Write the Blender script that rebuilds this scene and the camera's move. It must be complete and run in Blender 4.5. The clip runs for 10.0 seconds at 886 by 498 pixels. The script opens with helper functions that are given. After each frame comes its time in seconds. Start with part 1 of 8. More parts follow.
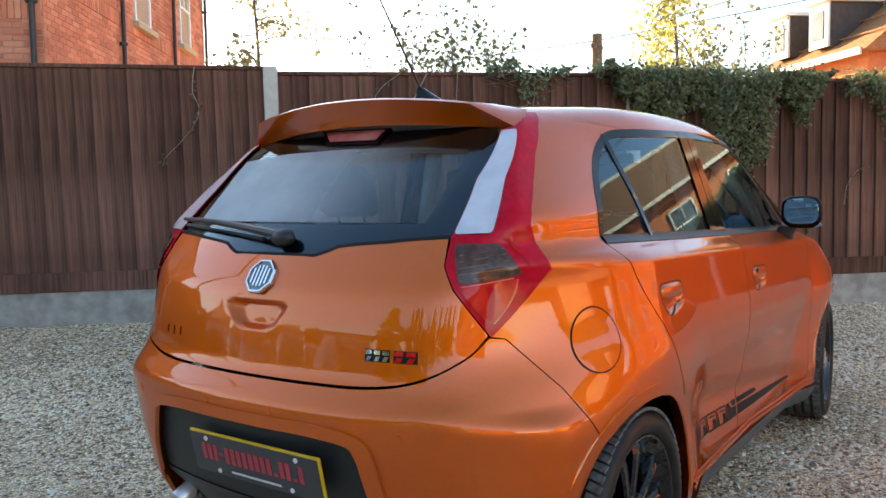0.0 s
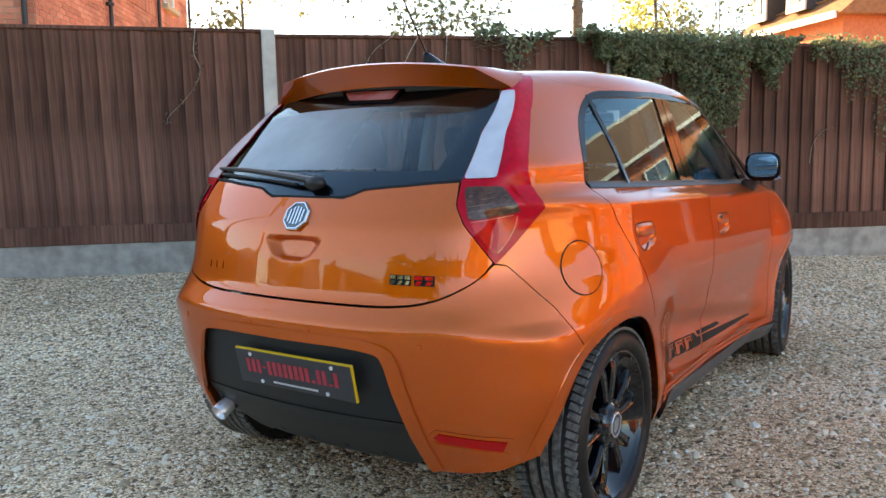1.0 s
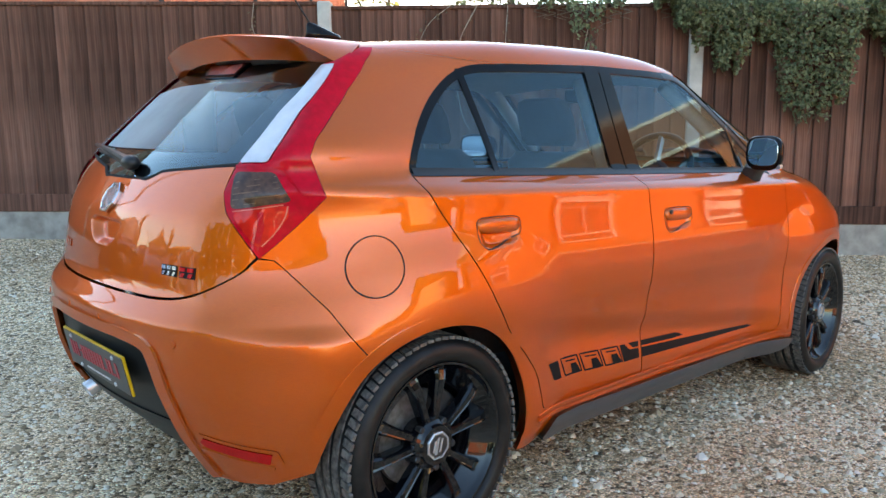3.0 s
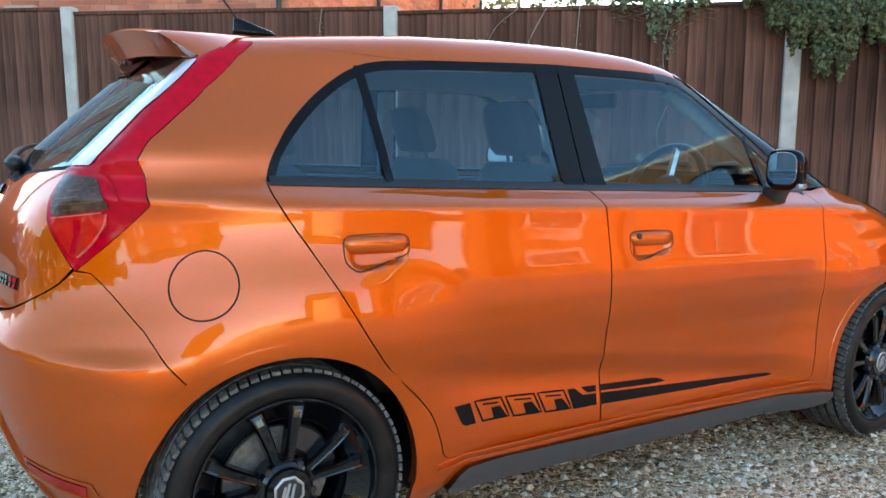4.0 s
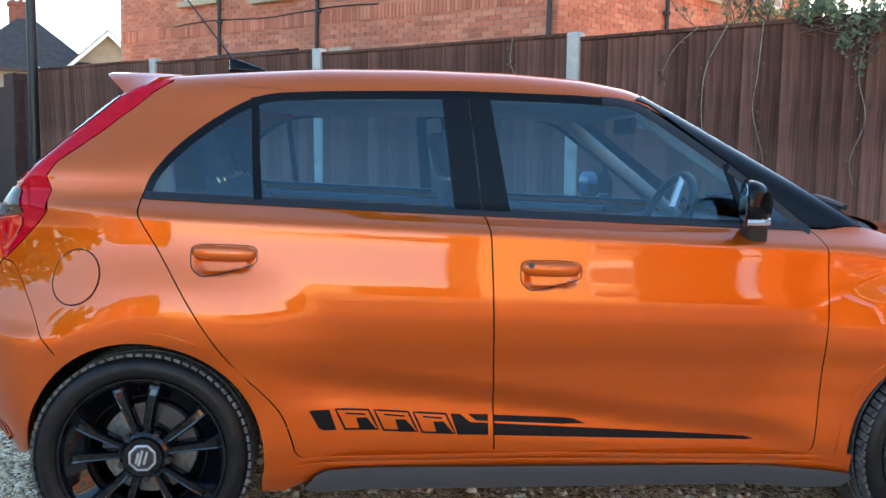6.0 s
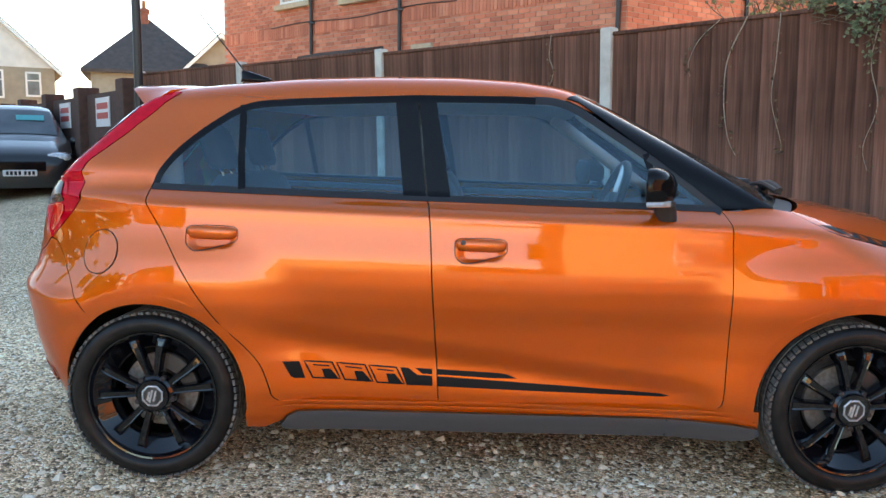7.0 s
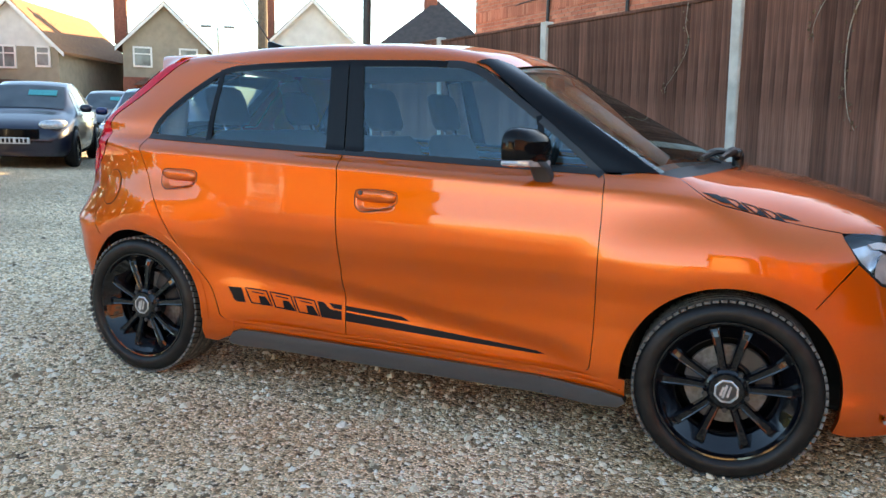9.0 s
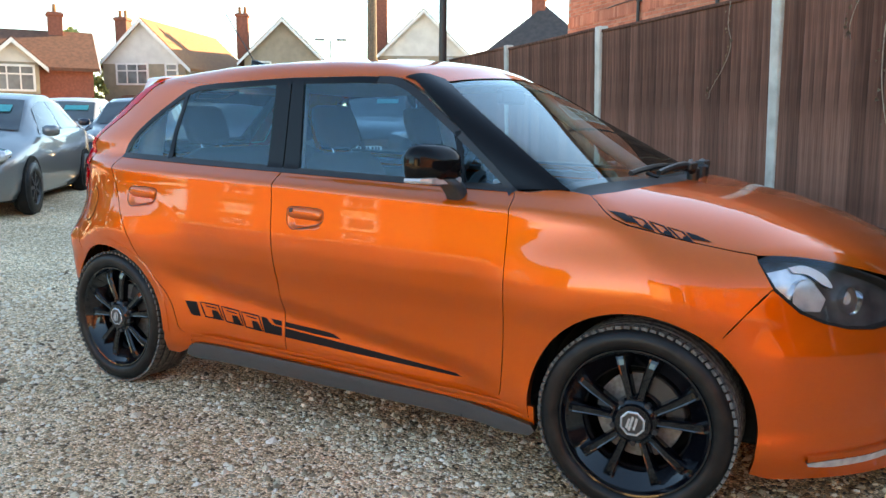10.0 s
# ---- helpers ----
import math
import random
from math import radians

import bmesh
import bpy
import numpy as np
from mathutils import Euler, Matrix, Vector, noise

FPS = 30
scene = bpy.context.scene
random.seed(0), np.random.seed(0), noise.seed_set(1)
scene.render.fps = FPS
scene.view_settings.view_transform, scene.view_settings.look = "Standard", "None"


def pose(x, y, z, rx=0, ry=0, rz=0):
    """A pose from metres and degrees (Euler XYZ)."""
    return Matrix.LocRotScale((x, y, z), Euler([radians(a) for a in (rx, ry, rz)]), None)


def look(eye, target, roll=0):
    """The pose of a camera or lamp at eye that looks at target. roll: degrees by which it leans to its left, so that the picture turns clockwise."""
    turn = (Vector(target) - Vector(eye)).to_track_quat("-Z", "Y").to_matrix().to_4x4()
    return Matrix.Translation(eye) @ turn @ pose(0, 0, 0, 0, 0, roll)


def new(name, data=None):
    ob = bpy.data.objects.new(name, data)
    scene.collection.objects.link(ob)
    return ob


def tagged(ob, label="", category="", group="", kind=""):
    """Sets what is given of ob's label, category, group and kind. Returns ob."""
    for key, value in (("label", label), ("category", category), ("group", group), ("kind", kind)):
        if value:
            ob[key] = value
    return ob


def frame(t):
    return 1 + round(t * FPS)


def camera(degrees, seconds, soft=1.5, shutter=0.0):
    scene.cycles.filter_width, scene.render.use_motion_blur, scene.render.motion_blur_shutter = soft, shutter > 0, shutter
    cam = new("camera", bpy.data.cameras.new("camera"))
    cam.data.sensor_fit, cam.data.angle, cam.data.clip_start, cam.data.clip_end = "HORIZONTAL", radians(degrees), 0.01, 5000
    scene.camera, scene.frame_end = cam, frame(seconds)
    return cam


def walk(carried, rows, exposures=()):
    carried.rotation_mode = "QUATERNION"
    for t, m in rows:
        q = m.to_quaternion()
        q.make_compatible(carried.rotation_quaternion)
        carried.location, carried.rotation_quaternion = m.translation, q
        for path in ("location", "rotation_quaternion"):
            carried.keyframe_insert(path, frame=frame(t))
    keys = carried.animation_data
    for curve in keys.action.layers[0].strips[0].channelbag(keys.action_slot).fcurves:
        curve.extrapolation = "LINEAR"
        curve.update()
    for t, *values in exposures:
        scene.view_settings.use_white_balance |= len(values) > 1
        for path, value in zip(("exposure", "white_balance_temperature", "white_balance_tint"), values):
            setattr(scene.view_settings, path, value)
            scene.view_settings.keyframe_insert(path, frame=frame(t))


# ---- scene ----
cam = camera(57.6, 10.0)
PATH = [
    (0, (-1.999, -1.61, 1.201), (-0.376, -0.449, 1.063), -1.0),
    (0.5, (-2.182, -1.562, 1.18), (-0.52, -0.464, 0.999), -0.9),
    (1, (-2.358, -1.751, 1.17), (-0.713, -0.637, 0.939), -0.9),
    (1.5, (-2.362, -1.901, 1.167), (-0.742, -0.757, 0.908), -0.3),
    (2, (-2.112, -2.046, 1.161), (-0.562, -0.812, 0.887), 0.4),
    (2.5, (-1.802, -2.208, 1.161), (-0.356, -0.857, 0.872), -0.3),
    (3, (-1.442, -2.41, 1.187), (-0.109, -0.948, 0.894), 0.0),
    (3.2, (-1.284, -2.46, 1.172), (-0.005, -0.95, 0.883), 0.5),
    (4.5, (-0.283, -2.693, 1.18), (0.54, -0.891, 0.911), 0.7),
    (5, (0.074, -2.776, 1.182), (0.667, -0.886, 0.908), 0.8),
    (5.5, (0.398, -2.909, 1.199), (0.776, -0.96, 0.953), 0.9),
    (6.8, (1.006, -3.549, 1.211), (0.988, -1.561, 0.989), 1.3),
    (7, (1.153, -3.62, 1.229), (1.085, -1.638, 0.974), 0.6),
    (7.5, (1.525, -3.76, 1.218), (1.379, -1.788, 0.919), -0.4),
    (8, (1.854, -3.728, 1.199), (1.568, -1.777, 0.867), 0.1),
    (8.5, (2.216, -3.641, 1.22), (1.698, -1.739, 0.883), 1.1),
    (9, (2.643, -3.567, 1.189), (1.875, -1.749, 0.867), 1.6),
    (9.5, (2.961, -3.391, 1.203), (2.037, -1.649, 0.866), 1.0),
    (10, (3.276, -3.168, 1.239), (2.238, -1.487, 0.926), 0.5),
]
EXPO = [(0.0, 2.0, 9200, 12), (1.0, 2.19, 9400, 12), (2.5, 2.38, 9300, 10), (4.5, 2.42, 7800, 2), (5.5, 2.36, 7100, 2), (7.0, 2.3, 9000, 9), (10.0, 2.36, 9000, 5)]
walk(cam, [(t, look(eye, target, roll)) for t, eye, target, roll in PATH], EXPO)

# ---- light ----
world = bpy.data.worlds.new("sky_world")
scene.world = world
world.use_nodes = True
wn = world.node_tree
sky = wn.nodes.new("ShaderNodeTexSky")
sky.sky_type = "NISHITA"
sky.sun_disc = False
sky.sun_elevation = radians(18)
sky.sun_rotation = radians(20.4)
sky.air_density, sky.dust_density, sky.ozone_density = 1.0, 0.5, 4.0
wn.nodes["Background"].inputs["Strength"].default_value = 0.15
wn.links.new(sky.outputs[0], wn.nodes["Background"].inputs["Color"])

sun = new("sun", bpy.data.lights.new("sun", "SUN"))
sun.data.energy, sun.data.angle, sun.data.color = 5.0, radians(0.6), (1.0, 0.80, 0.58)
sun.matrix_world = look((3.5, 9.4, 3.26), (0, 0, 0))

# ---- materials ----
def bsdf(name):
    m = bpy.data.materials.new(name)
    m.use_nodes = True
    return m, m.node_tree.nodes, m.node_tree.links, m.node_tree.nodes["Principled BSDF"]


def noise_mix(nodes, links, scale, a, b, detail=5, coord="Object", lo=0.35, hi=0.65, stretch=None):
    tc = nodes.new("ShaderNodeTexCoord")
    src = tc.outputs[coord]
    if stretch:
        mp = nodes.new("ShaderNodeMapping")
        mp.inputs["Scale"].default_value = stretch
        links.new(src, mp.inputs[0])
        src = mp.outputs[0]
    n = nodes.new("ShaderNodeTexNoise")
    n.inputs["Scale"].default_value, n.inputs["Detail"].default_value = scale, detail
    links.new(src, n.inputs["Vector"])
    r = nodes.new("ShaderNodeValToRGB")
    r.color_ramp.elements[0].position, r.color_ramp.elements[1].position = lo, hi
    r.color_ramp.elements[0].color, r.color_ramp.elements[1].color = (*a, 1), (*b, 1)
    links.new(n.outputs["Fac"], r.inputs["Fac"])
    return r.outputs[0], n.outputs["Fac"]


def bump(nodes, links, p, height, strength, distance):
    b = nodes.new("ShaderNodeBump")
    b.inputs["Strength"].default_value, b.inputs["Distance"].default_value = strength, distance
    links.new(height, b.inputs["Height"])
    links.new(b.outputs[0], p.inputs["Normal"])
    return b


def simple(name, a, b=None, rough=0.5, metal=0.0, scale=30, coat=0.0, relief=0.0, depth=0.002, spec=0.5, vary=0.0):
    """A surface with colour that wanders between a and b, and fine relief."""
    m, nodes, links, p = bsdf(name)
    b = b or tuple(c * 0.85 for c in a)
    col, fac = noise_mix(nodes, links, scale, a, b)
    if vary:
        oi = nodes.new("ShaderNodeObjectInfo")
        hsv = nodes.new("ShaderNodeHueSaturation")
        mr = nodes.new("ShaderNodeMapRange")
        mr.inputs["To Min"].default_value, mr.inputs["To Max"].default_value = 1 - vary, 1 + vary
        links.new(oi.outputs["Random"], mr.inputs["Value"])
        links.new(mr.outputs[0], hsv.inputs["Value"])
        links.new(col, hsv.inputs["Color"])
        col = hsv.outputs[0]
    links.new(col, p.inputs["Base Color"])
    p.inputs["Roughness"].default_value, p.inputs["Metallic"].default_value = rough, metal
    p.inputs["Coat Weight"].default_value, p.inputs["Coat Roughness"].default_value = coat, 0.03
    p.inputs["Specular IOR Level"].default_value = spec
    if relief:
        bump(nodes, links, p, fac, relief, depth)
    return m


def glass(name, tint, rough=0.0, ior=2.1, sky_tone=(0.58, 0.86, 1.0)):
    """Thin tinted pane: passes light straight through and mirrors at its surface."""
    m, nodes, links, p = bsdf(name)
    nodes.remove(p)
    out = nodes["Material Output"]
    tr = nodes.new("ShaderNodeBsdfTransparent")
    tr.inputs[0].default_value = (*tint, 1)
    gl = nodes.new("ShaderNodeBsdfGlossy")
    gl.inputs["Roughness"].default_value = rough
    # bluish mirror colour: the sky's blue is put into the reflection
    gl.inputs["Color"].default_value = (*sky_tone, 1)
    lw = nodes.new("ShaderNodeLayerWeight")
    lw.inputs["Blend"].default_value = 0.5
    pw = nodes.new("ShaderNodeMath")
    pw.operation = "POWER"
    pw.inputs[1].default_value = 5.0
    links.new(lw.outputs["Facing"], pw.inputs[0])
    fr = nodes.new("ShaderNodeMath")
    fr.operation = "MULTIPLY_ADD"
    f0 = ((ior - 1) / (ior + 1)) ** 2
    fr.inputs[1].default_value, fr.inputs[2].default_value = 1 - f0, f0
    links.new(pw.outputs[0], fr.inputs[0])
    mx = nodes.new("ShaderNodeMixShader")
    links.new(fr.outputs[0], mx.inputs[0])
    links.new(tr.outputs[0], mx.inputs[1])
    links.new(gl.outputs[0], mx.inputs[2])
    links.new(mx.outputs[0], out.inputs[0])
    return m


def car_paint(name, base, flake, metal=0.35, rough=0.38, coat=1.5, tint=(1, 1, 1)):
    m, nodes, links, p = bsdf(name)
    tc = nodes.new("ShaderNodeTexCoord")
    v = nodes.new("ShaderNodeTexVoronoi")
    v.inputs["Scale"].default_value = 1400
    links.new(tc.outputs["Object"], v.inputs["Vector"])
    mx = nodes.new("ShaderNodeMix")
    mx.data_type = "RGBA"
    mx.inputs[6].default_value, mx.inputs[7].default_value = (*base, 1), (*flake, 1)
    sep = nodes.new("ShaderNodeSeparateColor")
    links.new(v.outputs["Color"], sep.inputs[0])
    links.new(sep.outputs[0], mx.inputs[0])
    links.new(mx.outputs[2], p.inputs["Base Color"])
    p.inputs["Metallic"].default_value, p.inputs["Roughness"].default_value = metal, rough
    p.inputs["Coat Weight"].default_value, p.inputs["Coat Roughness"].default_value = 1.0, 0.035
    p.inputs["Coat IOR"].default_value = coat
    p.inputs["Specular Tint"].default_value = (*tint, 1)
    n = nodes.new("ShaderNodeTexNoise")
    n.inputs["Scale"].default_value, n.inputs["Detail"].default_value = 9, 2
    links.new(tc.outputs["Object"], n.inputs["Vector"])
    b = nodes.new("ShaderNodeBump")
    b.inputs["Strength"].default_value, b.inputs["Distance"].default_value = 0.012, 0.002
    links.new(n.outputs["Fac"], b.inputs["Height"])
    links.new(b.outputs[0], p.inputs["Coat Normal"])
    return m


M_PAINT = car_paint("orange_paint", (0.63, 0.085, 0.002), (0.79, 0.145, 0.004), 0.68, 0.42, 1.58, (0.90, 0.38, 0.16))
M_BLACK_GLOSS = simple("gloss_black", (0.005, 0.005, 0.006), rough=0.08, spec=0.2)
M_RIM = simple("gloss_black_alloy", (0.004, 0.004, 0.006), rough=0.06, coat=0.35, spec=0.5)
M_PLASTIC = simple("grained_black_plastic", (0.030, 0.031, 0.033), (0.042, 0.043, 0.046), rough=0.5, spec=0.45, scale=600, relief=0.15, depth=0.0006)
M_INSERT = simple("matt_black_plastic", (0.013, 0.0145, 0.016), (0.018, 0.020, 0.022), rough=0.48, spec=0.4, scale=600, relief=0.12, depth=0.0006)
# black plastic made lighter to carry the sky's reflection
M_SKIRT = simple("sky_lit_black_plastic", (0.062, 0.066, 0.072), (0.080, 0.084, 0.090), rough=0.42, spec=0.5, scale=500, relief=0.12, depth=0.0006)
M_RUBBER = simple("tyre_rubber", (0.007, 0.007, 0.008), (0.016, 0.0155, 0.015), rough=0.42, spec=0.28, scale=22, relief=0.1)
M_SHUT = simple("shaded_gap", (0.05, 0.014, 0.006), rough=0.7)
M_DARK = simple("dark_void", (0.006, 0.006, 0.006), rough=0.9)
M_GLASS = glass("tinted_side_glass", (0.54, 0.72, 0.79), ior=1.72)
M_GLASS_REAR = glass("tinted_rear_glass", (0.66, 0.74, 0.77), ior=1.62)
M_GLASS_FRONT = glass("windscreen_glass", (0.74, 0.80, 0.80), ior=1.56, sky_tone=(0.59, 0.75, 0.83))


def haze_film(name):
    """Light through the glass painted as a pale film, thinning towards the driver's side."""
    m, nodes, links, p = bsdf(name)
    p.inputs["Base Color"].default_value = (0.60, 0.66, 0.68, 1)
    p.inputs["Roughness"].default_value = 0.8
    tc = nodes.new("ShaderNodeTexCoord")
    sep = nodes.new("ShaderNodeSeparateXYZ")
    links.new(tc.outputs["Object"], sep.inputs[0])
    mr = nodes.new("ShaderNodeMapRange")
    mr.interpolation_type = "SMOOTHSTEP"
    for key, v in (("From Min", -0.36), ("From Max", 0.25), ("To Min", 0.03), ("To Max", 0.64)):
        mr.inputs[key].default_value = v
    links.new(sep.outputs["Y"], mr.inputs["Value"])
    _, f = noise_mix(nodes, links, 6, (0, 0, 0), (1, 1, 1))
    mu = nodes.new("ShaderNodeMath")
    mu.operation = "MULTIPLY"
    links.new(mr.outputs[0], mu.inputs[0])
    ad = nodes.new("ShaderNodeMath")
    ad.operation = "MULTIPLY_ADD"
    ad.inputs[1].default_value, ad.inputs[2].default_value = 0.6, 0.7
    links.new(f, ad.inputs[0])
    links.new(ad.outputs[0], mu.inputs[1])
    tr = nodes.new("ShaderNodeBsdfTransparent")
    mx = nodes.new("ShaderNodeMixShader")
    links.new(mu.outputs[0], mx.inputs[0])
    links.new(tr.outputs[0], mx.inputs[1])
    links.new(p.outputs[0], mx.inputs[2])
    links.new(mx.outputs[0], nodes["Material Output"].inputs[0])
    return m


M_HAZE = haze_film("painted_glass_haze")
M_CHROME = simple("chrome", (0.75, 0.76, 0.78), rough=0.08, metal=1.0)
M_SILVER = simple("silver_plastic", (0.74, 0.75, 0.77), rough=0.26, metal=0.7)
M_RED = simple("red_lens", (0.62, 0.001, 0.020), (0.50, 0.001, 0.014), rough=0.06, scale=50, spec=0.22)
M_CLEAR = simple("clear_ribbed_lens", (0.62, 0.64, 0.68), (0.50, 0.52, 0.56), rough=0.12, coat=0.5, scale=14, metal=0.15)
M_SMOKED = simple("smoked_lens", (0.10, 0.045, 0.025), (0.05, 0.022, 0.014), rough=0.15, coat=0.25, spec=0.4, scale=60)
M_REFLECTOR = simple("red_reflector", (0.58, 0.004, 0.006), (0.42, 0.003, 0.005), rough=0.10, spec=0.3, scale=300)
M_DECAL = simple("black_vinyl", (0.005, 0.005, 0.007), rough=0.42, spec=0.18)
M_SEAT = simple("dark_seat_fabric", (0.06, 0.06, 0.065), (0.09, 0.09, 0.095), rough=0.85, scale=200, relief=0.2)
M_DASH = simple("dark_dashboard_plastic", (0.05, 0.052, 0.055), (0.065, 0.067, 0.071), rough=0.6, scale=300, relief=0.1)
M_BEIGE_TRIM = simple("pale_grey_trim", (0.55, 0.55, 0.53), rough=0.7, scale=80)
M_DOOR_GLINT = simple("pale_door_glint", (0.45, 0.46, 0.47), rough=0.25)
M_STEEL = simple("brake_steel", (0.27, 0.262, 0.255), (0.17, 0.155, 0.14), rough=0.5, metal=0.35, scale=60)

# ---------- body form of the hatchback: a smooth solid bounded by side, rear, front and top faces ----------
def soft_table(pairs, sigma, lo=-2.0, hi=5.0, step=0.005):
    xs = np.arange(lo, hi, step)
    ys = np.interp(xs, [p[0] for p in pairs], [p[1] for p in pairs])
    half = int(4 * sigma / step) + 1
    k = np.exp(-0.5 * (np.arange(-half, half + 1) * step / sigma) ** 2)
    pad = np.concatenate([np.full(half, ys[0]), ys, np.full(half, ys[-1])])
    ys = np.convolve(pad, k / k.sum(), "valid")
    return lambda v: np.interp(v, xs, ys)


def ramp(a, b, v):
    t = np.clip((v - a) / (b - a), 0, 1)
    return t * t * (3 - 2 * t)


SIDE = soft_table([(0.10, 0.70), (0.18, 0.745), (0.24, 0.775), (0.33, 0.785), (0.42, 0.784), (0.48, 0.785), (0.58, 0.796), (0.66, 0.815), (0.73, 0.823), (0.79, 0.8222), (0.83, 0.8185), (0.89, 0.8095),
                   (0.935, 0.8035), (0.965, 0.8015), (0.988, 0.8005), (1.04, 0.712), (1.39, 0.606), (1.46, 0.58), (1.6, 0.53)], 0.009)
REAR = soft_table([(0.10, -0.46), (0.25, -0.54), (0.38, -0.614), (0.50, -0.651), (0.62, -0.672), (0.695, -0.672), (0.725, -0.642), (0.755, -0.620), (0.88, -0.6005), (0.965, -0.580),
                   (1.0, -0.558), (1.06, -0.52), (1.11, -0.479), (1.24, -0.338), (1.375, -0.185), (1.5, -0.05), (1.6, 0.05)], 0.012)
TOP = soft_table([(-0.8, 1.40), (-0.3, 1.440), (0.0, 1.464), (0.25, 1.487), (0.5, 1.507), (0.8, 1.516), (1.1, 1.515), (1.35, 1.502), (1.55, 1.475), (1.72, 1.40), (2.38, 1.045),
                  (2.46, 1.03), (2.6, 1.01), (2.8, 0.97), (3.0, 0.905), (3.15, 0.835), (3.28, 0.72), (3.4, 0.55)], 0.03)
FRONT = soft_table([(0.10, 3.27), (0.25, 3.31), (0.45, 3.32), (0.6, 3.31), (0.75, 3.27), (0.9, 3.18), (1.0, 3.1)], 0.02)


def smooth_min(a, b, k):
    h = np.clip(0.5 + 0.5 * (b - a) / k, 0, 1)
    return b * (1 - h) + a * h - k * h * (1 - h)


def solid(x, y, z):
    """Positive inside the body."""
    y = np.abs(y)
    ze = z + 0.031 * (x - 1.0) * ramp(0.55, 1.0, z)
    w = SIDE(ze)
    low = 1 - ramp(0.80, 1.0, z)
    w = w - (0.20 - 0.10 * (1 - ramp(0.60, 0.85, z)) - 0.06 * ramp(1.0, 1.12, z)) * np.clip((0.15 - x) / 0.6, 0, 2) ** 2 - 0.15 * np.clip((x - 2.15) / 1.0, 0, 2) ** 2
    w = w - 0.075 * ramp(1.12, 1.40, z) * (1 - ramp(-0.05, 0.75, x)) + 0.035 * np.exp(-((z - 1.13) / 0.09) ** 2) * (1 - ramp(-0.35, 0.10, x))
    for hx in (0.0, 2.52):
        r = np.hypot(x - hx, z - 0.31)
        w = w + 0.042 * (1 - ramp(0.36, 0.70, r)) * low
    # a ledge low on the doors, falling towards the front, and the cups behind the handles
    zc = 0.552 - 0.133 * (x - 0.5)
    along = ramp(0.30, 0.55, x) * (1 - ramp(1.85, 2.12, x))
    w = w + (0.009 * (1 - ramp(-0.125, -0.015, z - zc)) - 0.019 * (1 - ramp(-0.030, 0.055, z - zc))) * along
    for cx, cz in ((0.236, 0.892), (1.190, 0.859)):
        tail = 1 - 0.26 * ramp(-0.06, 0.08, x - cx)
        w = w - 0.013 * (1 - ramp(0.66, 1.0, ((np.abs(x - cx) / 0.086) ** 4 + (np.abs(z - cz) / (0.044 * tail)) ** 4) ** 0.25))
    # bumper shoulders: rear corner, front corner and front lip
    w = w + 0.020 * (1 - ramp(0.655, 0.705, z)) * ramp(0.20, 0.42, -x)
    w = w - 0.07 * (1 - ramp(0.27, 0.52, z)) * ramp(0.22, 0.50, -x)
    nosed = ramp(2.78, 2.98, x)
    fold = 0.020 * (1 - ramp(0.545, 0.635, z)) + 0.016 * (1 - ramp(0.275, 0.330, z))
    w = w + fold * nosed
    side = w - y
    cup = 1 - ramp(0.6, 1.0, ((y / (0.103 + 0.9 * np.clip(z - 0.895, -0.05, 0.05))) ** 4 + (np.abs(z - 0.895) / 0.039) ** 4) ** 0.25)
    rear = x - (REAR(z) + 0.24 * y * y + 0.9 * np.clip(y - 0.42, 0, 1) ** 2 * (1 - ramp(0.60, 0.78, z)) + 0.026 * cup)
    front = FRONT(z) + fold * 0.8 - 0.75 * y ** 2 - x
    xs = x + 0.22 * y * y * ramp(1.2, 1.7, x)
    nose = ramp(1.5, 2.4, x)
    top = TOP(xs) - 0.05 * (y / 0.6) ** 2 * (1 - nose) - (0.035 + 0.05 * ramp(2.3, 2.8, x)) * (y / 0.67) ** 4 * nose - z
    return smooth_min(smooth_min(smooth_min(side, rear, 0.08 - 0.058 * ramp(1.03, 1.15, z)), front, 0.20), top, 0.09 - 0.04 * ramp(1.6, 2.3, x))


def cast(o, d, far=2.5):
    """Where rays from points inside leave the body."""
    o, d = np.atleast_2d(o), np.atleast_2d(d)
    lo, hi = np.zeros(len(o)), np.full(len(o), far)
    for _ in range(34):
        m = (lo + hi) / 2
        p = o + d * m[:, None]
        ins = solid(p[:, 0], p[:, 1], p[:, 2]) > 0
        lo, hi = np.where(ins, m, lo), np.where(ins, hi, m)
    return o + d * ((lo + hi) / 2)[:, None]


def gradient(p, e=0.002):
    g = np.stack([solid(*(p + np.eye(3)[i] * e).T) - solid(*(p - np.eye(3)[i] * e).T) for i in range(3)], 1)
    return -g / np.maximum(np.linalg.norm(g, axis=1), 1e-9)[:, None]


# Round the body: u runs along the right side as x, then round the corners to the middle of the rear and the front.
PR, PF, YP, ARC = 0.05, 2.60, -0.30, 0.70
U_REAR, U_FRONT = PR - ARC + YP, PF + ARC - YP


